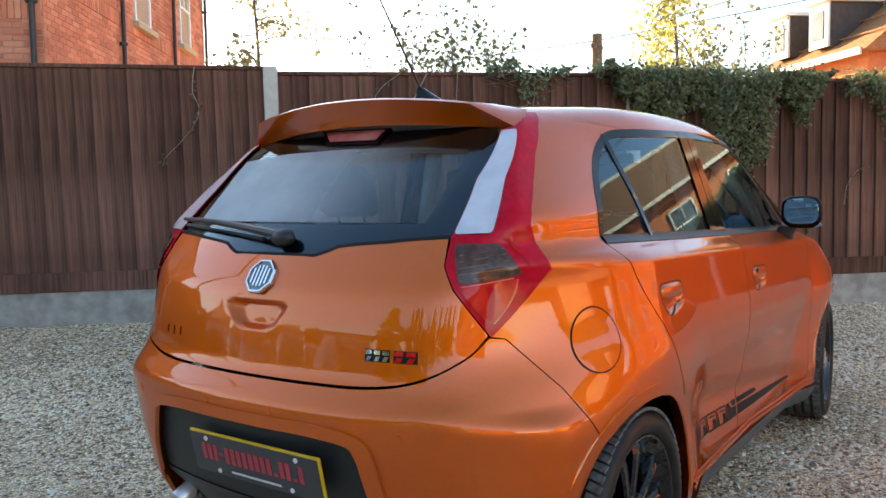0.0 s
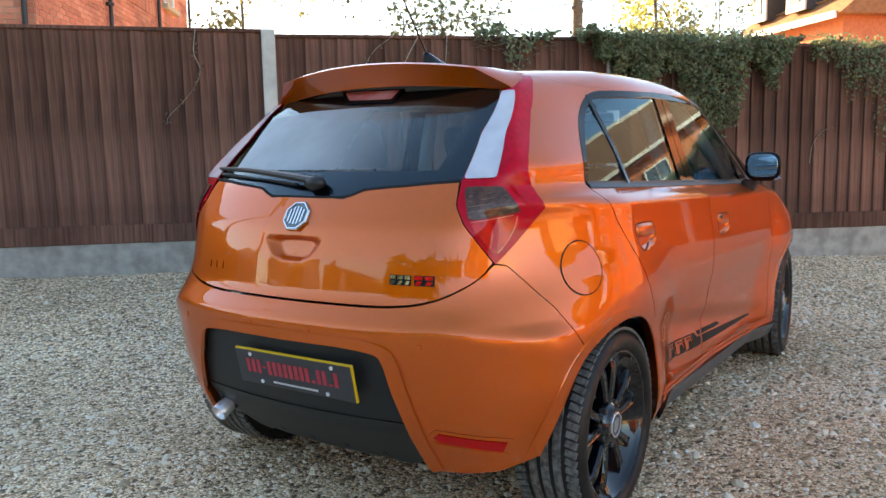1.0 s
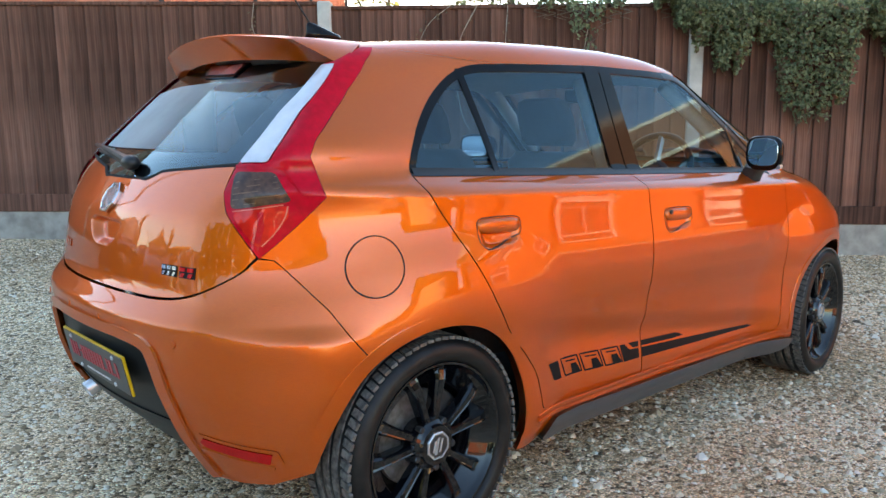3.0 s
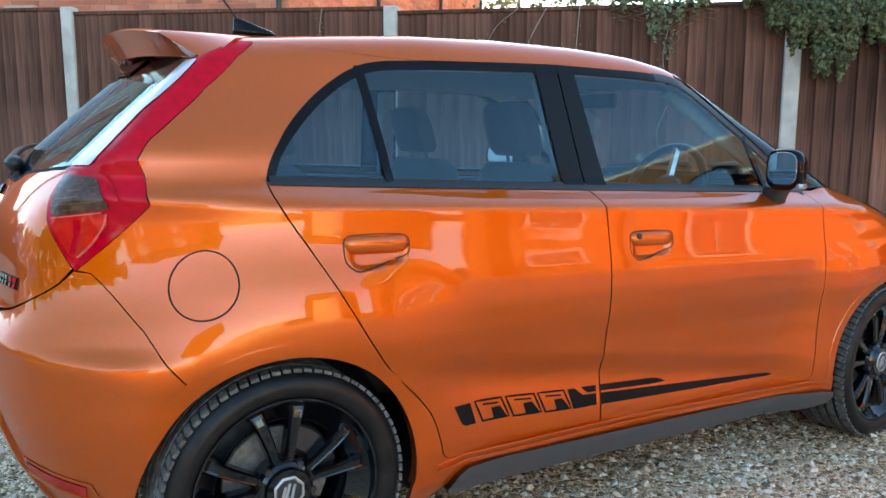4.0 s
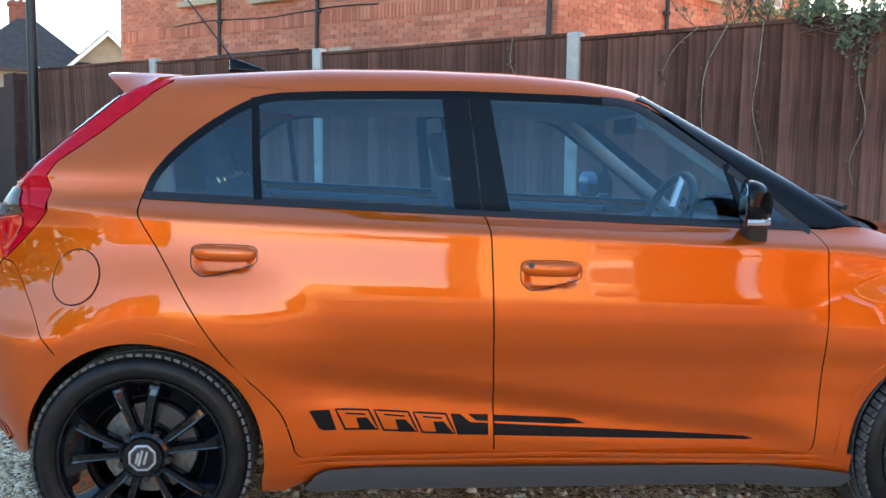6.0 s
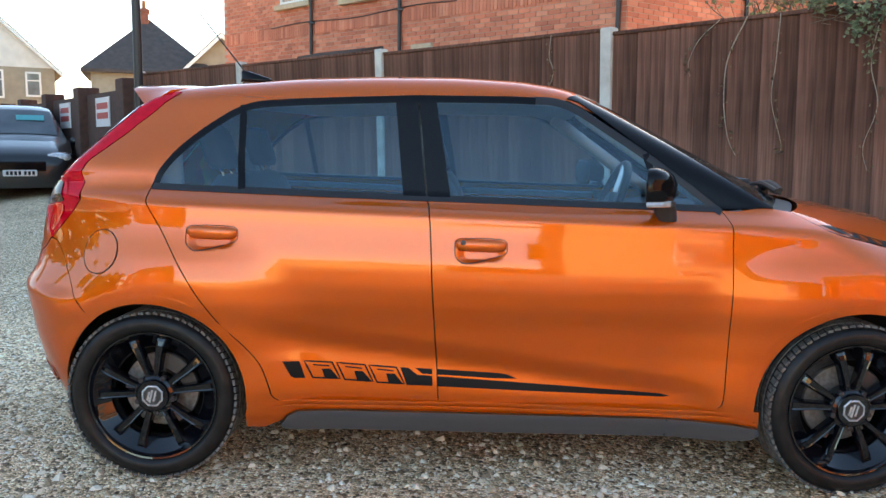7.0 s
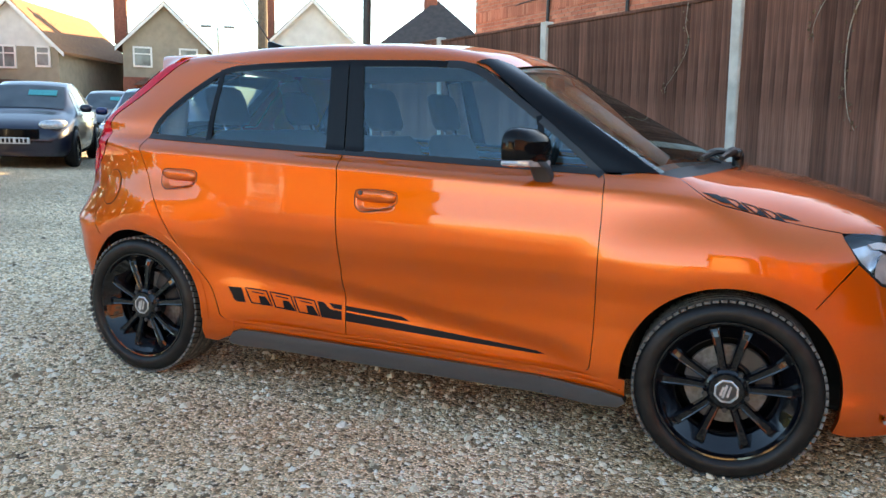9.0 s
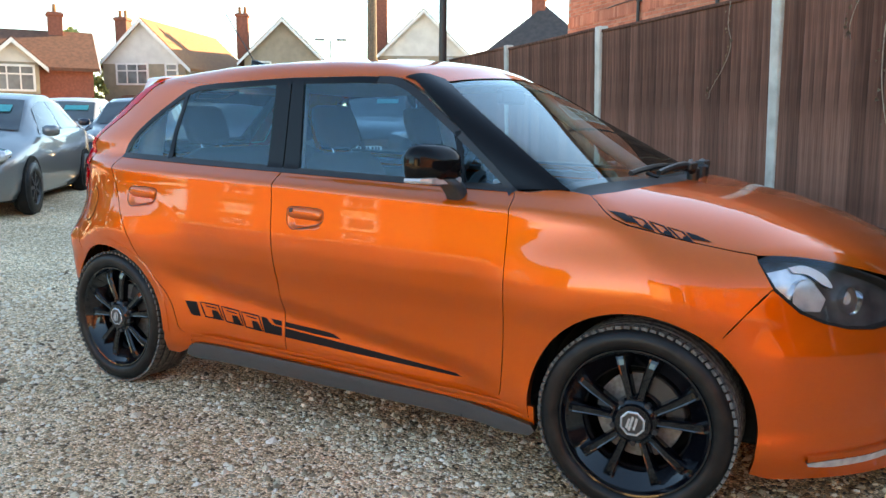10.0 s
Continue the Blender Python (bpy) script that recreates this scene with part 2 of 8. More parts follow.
def round_body(u, z):
    u, z = np.asarray(u, float), np.asarray(z, float)
    flip = np.where((u < U_REAR) | (u > U_FRONT), -1.0, 1.0)
    u = np.where(u < U_REAR, 2 * U_REAR - u, np.where(u > U_FRONT, 2 * U_FRONT - u, u))
    th = np.where(u < PR, np.clip((PR - u) / ARC, 0, 1), np.clip((u - PF) / ARC, 0, 1)) * np.pi / 2
    sx = np.where(u < PR, -1.0, 1.0)
    ox = np.clip(u, PR, PF)
    oy = np.where(u < PR - ARC, YP + (PR - ARC - u), np.where(u > PF + ARC, YP + (u - PF - ARC), YP))
    o = np.stack([ox, oy, z], 1)
    d = np.stack([sx * np.sin(th), -np.cos(th), np.zeros_like(u)], 1)
    p = cast(o, d)
    p[:, 1] *= flip
    return p


def over_body(x, y):
    x, y = np.asarray(x, float), np.asarray(y, float)
    return cast(np.stack([x, y, np.full_like(x, 0.55)], 1), np.tile((0.0, 0.0, 1.0), (len(x), 1)))


def u_at(x, z):
    """The place round the body whose surface lies at that x and z, on the right side."""
    x, z = np.asarray(x, float), np.asarray(z, float)
    lo, hi = np.full_like(x, PR - ARC), np.full_like(x, PF + ARC)
    for _ in range(30):
        m = (lo + hi) / 2
        less = round_body(m, z)[:, 0] < x
        lo, hi = np.where(less, m, lo), np.where(less, hi, m)
    return (lo + hi) / 2


def arch(cx, r, a0, a1, n):
    """A wheel arch as seen square from the side."""
    a = np.radians(np.linspace(a0, a1, n + 1))
    xs, zs = cx + r * np.cos(a), 0.31 + r * np.sin(a)
    return list(zip(u_at(xs, zs).tolist(), zs.tolist()))


# ---- building helpers ----
def mesh_ob(name, verts, faces, material, parent=None, label="", normals=None, smooth=True, **tags):
    me = bpy.data.meshes.new(name)
    me.from_pydata([tuple(map(float, v)) for v in verts], [], [tuple(f) for f in faces])
    if smooth:
        me.polygons.foreach_set("use_smooth", [True] * len(me.polygons))
    if material:
        for mt in (material if isinstance(material, (list, tuple)) else [material]):
            me.materials.append(mt)
    me.update()
    if normals is not None:
        me.normals_split_custom_set_from_vertices([tuple(map(float, n)) for n in normals])
    ob = new(name, me)
    ob.parent = parent
    return tagged(ob, label, **tags)


def part(name, bm, material, parent=None, label="", smooth=False, **tags):
    """Links a bmesh as one mesh object under a thing or a part."""
    me = bpy.data.meshes.new(name)
    bm.to_mesh(me)
    bm.free()
    for mt in (material if isinstance(material, (list, tuple)) else [material]):
        me.materials.append(mt)
    if smooth:
        me.polygons.foreach_set("use_smooth", [True] * len(me.polygons))
    ob = new(name, me)
    ob.parent = parent
    return tagged(ob, label, **tags)


def add_box(bm, c, size, bevel=0.0, rot=None, segs=2):
    m = Matrix.Translation(c) @ (rot or Matrix.Identity(4)) @ Matrix.Diagonal((*size, 1))
    r = bmesh.ops.create_cube(bm, size=1.0, matrix=m)
    if bevel:
        edges = list({e for v in r["verts"] for e in v.link_edges})
        bmesh.ops.bevel(bm, geom=edges, offset=bevel, segments=segs, affect="EDGES", profile=0.5)


def add_tube(bm, pts, radius, sides=8, closed=False, taper=None):
    """A round bar along a line of points."""
    pts = [Vector(p) for p in pts]
    rings = []
    n = len(pts)
    for i, p in enumerate(pts):
        a, b = pts[(i - 1) % n if closed else max(i - 1, 0)], pts[(i + 1) % n if closed else min(i + 1, n - 1)]
        d = (b - a).normalized()
        s = d.cross(Vector((0, 0, 1)))
        if s.length < 0.05:
            s = d.cross(Vector((1, 0, 0)))
        s.normalize()
        t = d.cross(s)
        r = radius if taper is None else radius + (taper - radius) * i / (n - 1)
        rings.append([bm.verts.new(p + r * (math.cos(2 * math.pi * k / sides) * s + math.sin(2 * math.pi * k / sides) * t)) for k in range(sides)])
    for i in range(n if closed else n - 1):
        A, B = rings[i], rings[(i + 1) % n]
        for k in range(sides):
            bm.faces.new((A[k], A[(k + 1) % sides], B[(k + 1) % sides], B[k]))
    if not closed:
        bm.faces.new(rings[0][::-1])
        bm.faces.new(rings[-1])


def add_lathe(bm, profile, axis_m, sides=48, a0=0.0, a1=2 * math.pi):
    """Turns (radius, along) pairs round the local y axis of axis_m."""
    rings = []
    full = abs(a1 - a0 - 2 * math.pi) < 1e-6
    cnt = sides if full else sides + 1
    for k in range(cnt):
        a = a0 + (a1 - a0) * k / sides
        rings.append([bm.verts.new(axis_m @ Vector((r * math.cos(a), h, r * math.sin(a)))) for r, h in profile])
    for k in range(sides):
        A, B = rings[k], rings[(k + 1) % cnt]
        for i in range(len(profile) - 1):
            bm.faces.new((A[i], A[i + 1], B[i + 1], B[i]))


def densify(loop, step=0.03):
    out = []
    for i, p in enumerate(loop):
        q = loop[(i + 1) % len(loop)]
        n = max(1, int(math.hypot(q[0] - p[0], q[1] - p[1]) / step))
        out += [(p[0] + (q[0] - p[0]) * k / n, p[1] + (q[1] - p[1]) * k / n) for k in range(n)]
    return out


def curve_pts(pts, n=8, closed=False):
    """A smooth line through points."""
    P = [np.array(p, float) for p in pts]
    m = len(P)
    out = []
    for i in range(m if closed else m - 1):
        p1, p2 = P[i], P[(i + 1) % m]
        p0 = P[i - 1] if (i or closed) else 2 * p1 - p2
        p3 = P[(i + 2) % m] if (closed or i + 2 < m) else 2 * p2 - p1
        for k in range(n):
            t = k / n
            out.append(tuple(0.5 * (2 * p1 + (p2 - p0) * t + (2 * p0 - 5 * p1 + 4 * p2 - p3) * t * t + (3 * p1 - p0 - 3 * p2 + p3) * t ** 3)))
    if not closed:
        out.append(tuple(P[-1]))
    return out


def polar_body(x, a):
    """Round the nose and wings: x along, a in metres of turn about a low axis (0 is straight out sideways)."""
    x, a = np.asarray(x, float), np.asarray(a, float)
    o = np.stack([x, np.full_like(x, -0.25), np.full_like(x, 0.52)], 1)
    d = np.stack([np.zeros_like(x), -np.cos(a), np.sin(a)], 1)
    return cast(o, d)


def polar_of(p):
    return (p[0], math.atan2(p[2] - 0.52, -p[1] - 0.25))


def skin(name, loop, where, offset, material, parent, label="", mirror=False, cell=0.035, lip=0.014, fine=(), even=None):
    """A body panel: an outline in the surface's own coordinates, laid over the body form, with its edge turned in."""
    loop = densify(loop, cell * 0.8)
    area = sum(loop[i][0] * loop[(i + 1) % len(loop)][1] - loop[(i + 1) % len(loop)][0] * loop[i][1] for i in range(len(loop)))
    if area < 0:
        loop = loop[::-1]
    bm = bmesh.new()
    bm.faces.new([bm.verts.new((a, b, 0)) for a, b in loop])
    if cell:
        for ax, at, span, step in fine:
            for k in range(int(span / step) + 1):
                v = at - span / 2 + k * step + 2e-5
                bmesh.ops.bisect_plane(bm, geom=bm.verts[:] + bm.edges[:] + bm.faces[:], plane_co=(v, v, 0), plane_no=(1, 0, 0) if ax == 0 else (0, 1, 0), dist=1e-6)
        for ax in (0, 1):
            lo, hi = min(p[ax] for p in loop), max(p[ax] for p in loop)
            n = int((hi - lo) / cell)
            for k in range(1, n + 1):
                v = lo + (hi - lo) * k / (n + 1) + 1e-4
                no = (1, 0, 0) if ax == 0 else (0, 1, 0)
                co = (v, 0, 0) if ax == 0 else (0, v, 0)
                bmesh.ops.bisect_plane(bm, geom=bm.verts[:] + bm.edges[:] + bm.faces[:], plane_co=co, plane_no=no, dist=1e-6)
    bmesh.ops.triangulate(bm, faces=[f for f in bm.faces if len(f.verts) > 4])
    bm.verts.index_update()
    co = np.array([v.co[:] for v in bm.verts])
    faces = [[v.index for v in f.verts] for f in bm.faces]
    rim = [(e.verts[0].index, e.verts[1].index) for e in bm.edges if len(e.link_faces) == 1]
    bm.free()
    pts = where(co[:, 0], co[:, 1])
    nor = gradient(pts)
    top = pts + nor * offset
    if even is not None:
        nor = even(pts)
    verts, norms = list(top), list(nor)
    main = len(faces)
    if lip:
        used = {}
        for a, b in rim:
            for i in (a, b):
                if i not in used:
                    used[i] = len(verts)
                    verts.append(top[i])
                    norms.append(nor[i])
                    verts.append(top[i] - nor[i] * lip)
                    norms.append(nor[i])
            faces.append([used[a], used[b], used[b] + 1, used[a] + 1])
    verts, norms = np.array(verts), np.array(norms)
    if mirror:
        verts[:, 1] *= -1
        norms[:, 1] *= -1
        faces = [f[::-1] for f in faces]
    # the outside is where the form's normal points
    if sum(np.cross(verts[f[1]] - verts[f[0]], verts[f[2]] - verts[f[0]]) @ norms[f[0]] for f in faces[:main]) < 0:
        faces = [f[::-1] for f in faces]
    return mesh_ob(name, verts, faces, material, parent, label, norms)


def strip(name, line, width, where, offset, material, parent, label="", mirror=False, closed=False, depth=0.006, side=0.0):
    """A band of even width along a line on the body."""
    L = np.array(line, float)
    d = np.roll(L, -1, 0) - np.roll(L, 1, 0) if closed else np.gradient(L, axis=0)
    d /= np.linalg.norm(d, axis=1)[:, None]
    nrm = np.stack([-d[:, 1], d[:, 0]], 1)
    A, B = L + nrm * width * (0.5 + side), L - nrm * width * (0.5 - side)
    pa, pb = where(A[:, 0], A[:, 1]), where(B[:, 0], B[:, 1])
    na, nb = gradient(pa), gradient(pb)
    n = len(L)
    rows = [pa + na * (offset - depth), pa + na * offset, pb + nb * offset, pb + nb * (offset - depth)]
    verts = np.concatenate(rows)
    norms = np.concatenate([na, na, nb, nb])
    faces = []
    for i in range(n if closed else n - 1):
        j = (i + 1) % n
        for r in range(3):
            faces.append([r * n + i, r * n + j, (r + 1) * n + j, (r + 1) * n + i])
    if mirror:
        verts[:, 1] *= -1
        norms[:, 1] *= -1
    if sum(np.cross(verts[f[1]] - verts[f[0]], verts[f[2]] - verts[f[0]]) @ norms[f[0]] for f in faces[1::3]) < 0:
        faces = [f[::-1] for f in faces]
    return mesh_ob(name, verts, faces, material, parent, label, norms)


def arc(cx, cz, r, a0, a1, n=24):
    return [(cx + r * math.cos(radians(a0 + (a1 - a0) * k / n)), cz + r * math.sin(radians(a0 + (a1 - a0) * k / n))) for k in range(n + 1)]


# ---- the orange hatchback ----
G = 0.0022  # half a shut line


def belt(x):
    return 1.067 - 0.034 * x + 0.003 * x * x


def dlo_top(x):
    return float(np.interp(x, [0.309, 0.458, 0.944, 1.3, 1.5], [1.378, 1.392, 1.409, 1.408, 1.400]))


RAIL = [(0.0, 1.424), (0.1, 1.422), (0.2, 1.413), (0.32, 1.402), (0.40, 1.398), (0.462, 1.395), (0.944, 1.412), (1.3, 1.411), (1.46, 1.405), (1.52, 1.392), (1.60, 1.35)]


def rail(x):
    return float(np.interp(x, [p[0] for p in RAIL], [p[1] for p in RAIL]))


DLO_REAR = curve_pts([(-0.018, belt(-0.018)), (-0.008, 1.103), (0.010, 1.138), (0.05, 1.187), (0.096, 1.235), (0.152, 1.283), (0.211, 1.325), (0.26, 1.354), (0.314, 1.376), (0.38, 1.387), (0.462, 1.391)], 4)
REAR_SHUT = curve_pts([(-0.018, 1.062), (0.003, 1.005), (0.095, 0.85), (0.194, 0.686), (0.270, 0.583), (0.344, 0.509), (0.400, 0.44), (0.430, 0.36), (0.440, 0.325), (0.462, 0.306), (0.50, 0.302)], 5)
MID_SHUT = curve_pts([(0.992, belt(0.99)), (1.004, 1.005), (1.012, 0.92), (1.022, 0.70), (1.036, 0.45), (1.043, 0.300)], 5)
FRONT_SHUT = curve_pts([(2.045, 1.008), (2.062, 0.975), (2.068, 0.90), (2.066, 0.60), (2.060, 0.36), (2.045, 0.312), (2.00, 0.298)], 5)
SEAM_REAR = [(-0.391, 0.866), (-0.362, 0.860), (-0.255, 0.735), (-0.176, 0.605)]


def rounded(loop, f=0.22):
    """The same outline with its corners rounded."""
    out = []
    n = len(loop)
    for i, b in enumerate(loop):
        a, c = loop[i - 1], loop[(i + 1) % n]
        p = [b[k] + (a[k] - b[k]) * f for k in (0, 1)]
        q = [b[k] + (c[k] - b[k]) * f for k in (0, 1)]
        for t in (0.0, 0.33, 0.67, 1.0):
            out.append(tuple((1 - t) ** 2 * p[k] + 2 * t * (1 - t) * b[k] + t * t * q[k] for k in (0, 1)))
    return out


def shift(pts, du, dz=0.0):
    return [(a + du, b + dz) for a, b in pts]


def add_loft(bm, rings, caps=True):
    """Joins rings of points, each with the same count."""
    R = [[bm.verts.new(p) for p in r] for r in rings]
    n = len(R[0])
    for A, B in zip(R, R[1:]):
        for k in range(n):
            bm.faces.new((A[k], A[(k + 1) % n], B[(k + 1) % n], B[k]))
    if caps:
        bm.faces.new(R[0][::-1])
        bm.faces.new(R[-1])
    bmesh.ops.recalc_face_normals(bm, faces=bm.faces[:])


def soft_ring(cx, cy, cz, sx, sy, n=20, p=3.0, plane="xy"):
    out = []
    for k in range(n):
        a = 2 * math.pi * k / n
        ca, sa = math.cos(a), math.sin(a)
        u, v = sx * math.copysign(abs(ca) ** (2 / p), ca), sy * math.copysign(abs(sa) ** (2 / p), sa)
        out.append({"xy": (cx + u, cy + v, cz), "yz": (cx, cy + u, cz + v), "xz": (cx + u, cy, cz + v)}[plane])
    return out


# edge between bonnet and wing: distance along the car, turn about the low axis
BONNET_LINE = [(2.215, 0.838), (2.30, 0.852), (2.335, 0.800), (2.37, 0.740), (2.41, 0.688), (2.46, 0.665), (2.60, 0.660), (2.70, 0.664), (2.77, 0.672), (2.826, 0.684)]


def make_wheel(car, hx, sy, arm, steer=0.0):
    """Gloss black five-pair-spoke alloy wheel with its tyre, disc and cap; the outer face looks to sy."""
    wheel = new("wheel")
    wheel.parent = car
    ax = Matrix.Translation((hx, sy * 0.80, 0.31)) @ Matrix.Rotation(radians(steer), 4, "Z") @ Matrix.Diagonal((1, sy, 1, 1))
    bm = bmesh.new()
    add_lathe(bm, [(0.212, -0.195), (0.25, -0.205), (0.285, -0.198), (0.302, -0.185), (0.3085, -0.16), (0.3085, -0.02), (0.302, 0.006), (0.290, 0.018), (0.277, 0.026), (0.260, 0.026), (0.248, 0.020), (0.239, 0.008), (0.235, -0.01)], ax, 80)
    bmesh.ops.recalc_face_normals(bm, faces=bm.faces[:])
    tyre = part("tyre", bm, M_RUBBER, wheel, smooth=True)
    # tread: shoulder lugs and three ribs
    bm = bmesh.new()
    for k in range(72):
        a = 2 * math.pi * k / 72
        rot = Matrix.Rotation(-a, 4, "Y")
        for off, wid, sk in ((-0.004, 0.036, 0.0), (-0.176, 0.036, 0.0)):
            m = ax @ rot @ Matrix.Translation((0.3078, off, 0)) @ Matrix.Rotation(0.22 if off > -0.1 else -0.22, 4, "X")
            bmesh.ops.create_cube(bm, size=1.0, matrix=m @ Matrix.Diagonal((0.009, wid, 0.0195, 1)))
    for off in (-0.050, -0.090, -0.130):
        add_lathe(bm, [(0.306, off - 0.014), (0.3125, off - 0.012), (0.3125, off + 0.012), (0.306, off + 0.014)], ax, 72)
    bmesh.ops.recalc_face_normals(bm, faces=bm.faces[:])
    part("tread", bm, M_TREAD, tyre, "worn grey tread blocks")
    bm = bmesh.new()
    add_lathe(bm, [(0.231, -0.19), (0.239, -0.19), (0.2415, 0.008), (0.2385, 0.0135), (0.2325, 0.012), (0.2270, 0.003), (0.2215, -0.008), (0.1770, -0.036), (0.1700, -0.046), (0.1670, -0.17)], ax, 64)
    bmesh.ops.recalc_face_normals(bm, faces=bm.faces[:])
    rim = part("rim", bm, M_RIM, wheel, "gloss black alloy rim", smooth=True)
    md = rim.modifiers.new("edges", "EDGE_SPLIT")
    md.split_angle = radians(35)
    for k in range(5):
        base = math.pi / 2 + arm + 2 * math.pi * k / 5
        for s in (-1, 1):
            bm = bmesh.new()
            rings = []
            for r, spread, w, y0, d in ((0.066, 0.215, 0.0125, -0.010, 0.030), (0.084, 0.222, 0.0125, -0.008, 0.032), (0.115, 0.228, 0.0130, -0.006, 0.034), (0.155, 0.236, 0.0145, -0.004, 0.034), (0.185, 0.246, 0.0165, -0.004, 0.030), (0.202, 0.252, 0.0185, -0.008, 0.022), (0.215, 0.256, 0.0205, -0.013, 0.012)):
                a = base + s * spread
                c = Vector((r * math.cos(a), 0, r * math.sin(a)))
                t = Vector((-math.sin(a), 0, math.cos(a)))
                ring = []
                for u, v in ((-1.2, -d), (-1.05, -0.009), (-0.72, -0.001), (-0.45, -0.003), (0.45, -0.003), (0.72, -0.001), (1.05, -0.009), (1.2, -d)):
                    ring.append(ax @ (c + t * (u * w) + Vector((0, y0 + v, 0))))
                rings.append(ring)
            add_loft(bm, rings)
            part("spoke", bm, M_RIM, wheel)
        # the bow that joins a pair of spokes at the hub
        bm = bmesh.new()
        rings = []
        for t in np.linspace(-1, 1, 9):
            a = base + t * 0.215
            r = 0.078 - 0.010 * (1 - t * t)
            c = Vector((math.cos(a), 0, math.sin(a)))
            rings.append([ax @ (c * (r + dr) + Vector((0, -0.009 + v, 0))) for dr, v in ((-0.012, -0.030), (-0.012, -0.003), (-0.004, 0.0), (0.004, 0.0), (0.011, -0.010), (0.013, -0.030))])
        add_loft(bm, rings)
        part("spoke_bow", bm, M_RIM, wheel)
    bm = bmesh.new()
    add_lathe(bm, [(0.078, -0.06), (0.076, -0.024), (0.070, -0.010), (0.061, -0.002), (0.056, 0.006), (0.0001, 0.006)], ax, 40)
    bmesh.ops.recalc_face_normals(bm, faces=bm.faces[:])
    hub = part("hub", bm, M_RIM, wheel, smooth=False)
    bm = bmesh.new()
    octo = [(0.042 * math.cos(math.pi / 8 + k * math.pi / 4), 0.042 * math.sin(math.pi / 8 + k * math.pi / 4)) for k in range(8)]
    add_loft(bm, [[ax @ Vector((a * f, h, b * f)) for a, b in octo] for f, h in ((1.0, 0.005), (1.0, 0.010), (0.95, 0.0115), (0.86, 0.0115), (0.84, 0.009))])
    cap = part("cap", bm, M_SILVER, hub, "silver eight-sided centre cap")
    bm = bmesh.new()
    add_loft(bm, [[ax @ Vector((a * 0.82, h, b * 0.82)) for a, b in octo] for h in (0.0088, 0.0098)])
    part("cap_ground", bm, M_DARKSTEEL, cap)
    bm = bmesh.new()
    for dx, ln in ((-0.014, 0.034), (-0.0045, 0.048), (0.0095, 0.040)):
        m = ax @ Matrix.Translation((dx, 0.0105, 0)) @ Matrix.Rotation(0.25, 4, "Y") @ Matrix.Diagonal((0.0076, 0.0022, ln, 1))
        bmesh.ops.create_cube(bm, size=1.0, matrix=m)
    part("cap_relief", bm, M_SILVER, cap)
    for k in range(5):
        a = math.pi / 2 + arm + 2 * math.pi * (k + 0.5) / 5
        bm = bmesh.new()
        m = ax @ Matrix.Translation((0.070 * math.cos(a), -0.006, 0.070 * math.sin(a)))
        add_lathe(bm, [(0.0105, -0.02), (0.0105, 0.0), (0.008, 0.003), (0.0001, 0.003)], m, 6)
        part("wheel_bolt", bm, M_DARKSTEEL, wheel)
    bm = bmesh.new()
    add_lathe(bm, [(0.06, -0.092), (0.06, -0.085), (0.138, -0.085), (0.140, -0.088), (0.140, -0.100), (0.06, -0.100)], ax, 40)
    bmesh.ops.recalc_face_normals(bm, faces=bm.faces[:])
    part("brake_disc", bm, M_STEEL, wheel, "dull steel brake disc", smooth=False)
    bm = bmesh.new()
    add_lathe(bm, [(0.085, -0.11), (0.085, -0.056), (0.095, -0.050), (0.150, -0.052), (0.156, -0.060), (0.156, -0.11)], ax, 10, radians(8), radians(70))
    bmesh.ops.recalc_face_normals(bm, faces=bm.faces[:])
    part("brake_caliper", bm, M_DARKSTEEL, wheel)
    bm = bmesh.new()
    add_lathe(bm, [(0.19, -0.17), (0.0001, -0.17)], ax, 32)
    part("wheel_back", bm, M_DARK, wheel)
    return wheel


def even_glass():
    """The side windows' facing as one gentle, even curve along the car and up it."""
    u, z = np.meshgrid(np.linspace(0.2, 1.6, 15), np.linspace(1.08, 1.36, 8))
    p = round_body(u.ravel(), z.ravel())
    n = gradient(p)
    fit, *_ = np.linalg.lstsq(np.stack([np.ones(len(p)), p[:, 0] - 0.9, p[:, 2] - 1.2], 1), n, rcond=None)

    def facing(q):
        v = np.stack([np.ones(len(q)), 0.8 * (q[:, 0] - 0.9), 0.8 * (q[:, 2] - 1.2)], 1) @ fit
        return v / np.linalg.norm(v, axis=1)[:, None]
    return facing


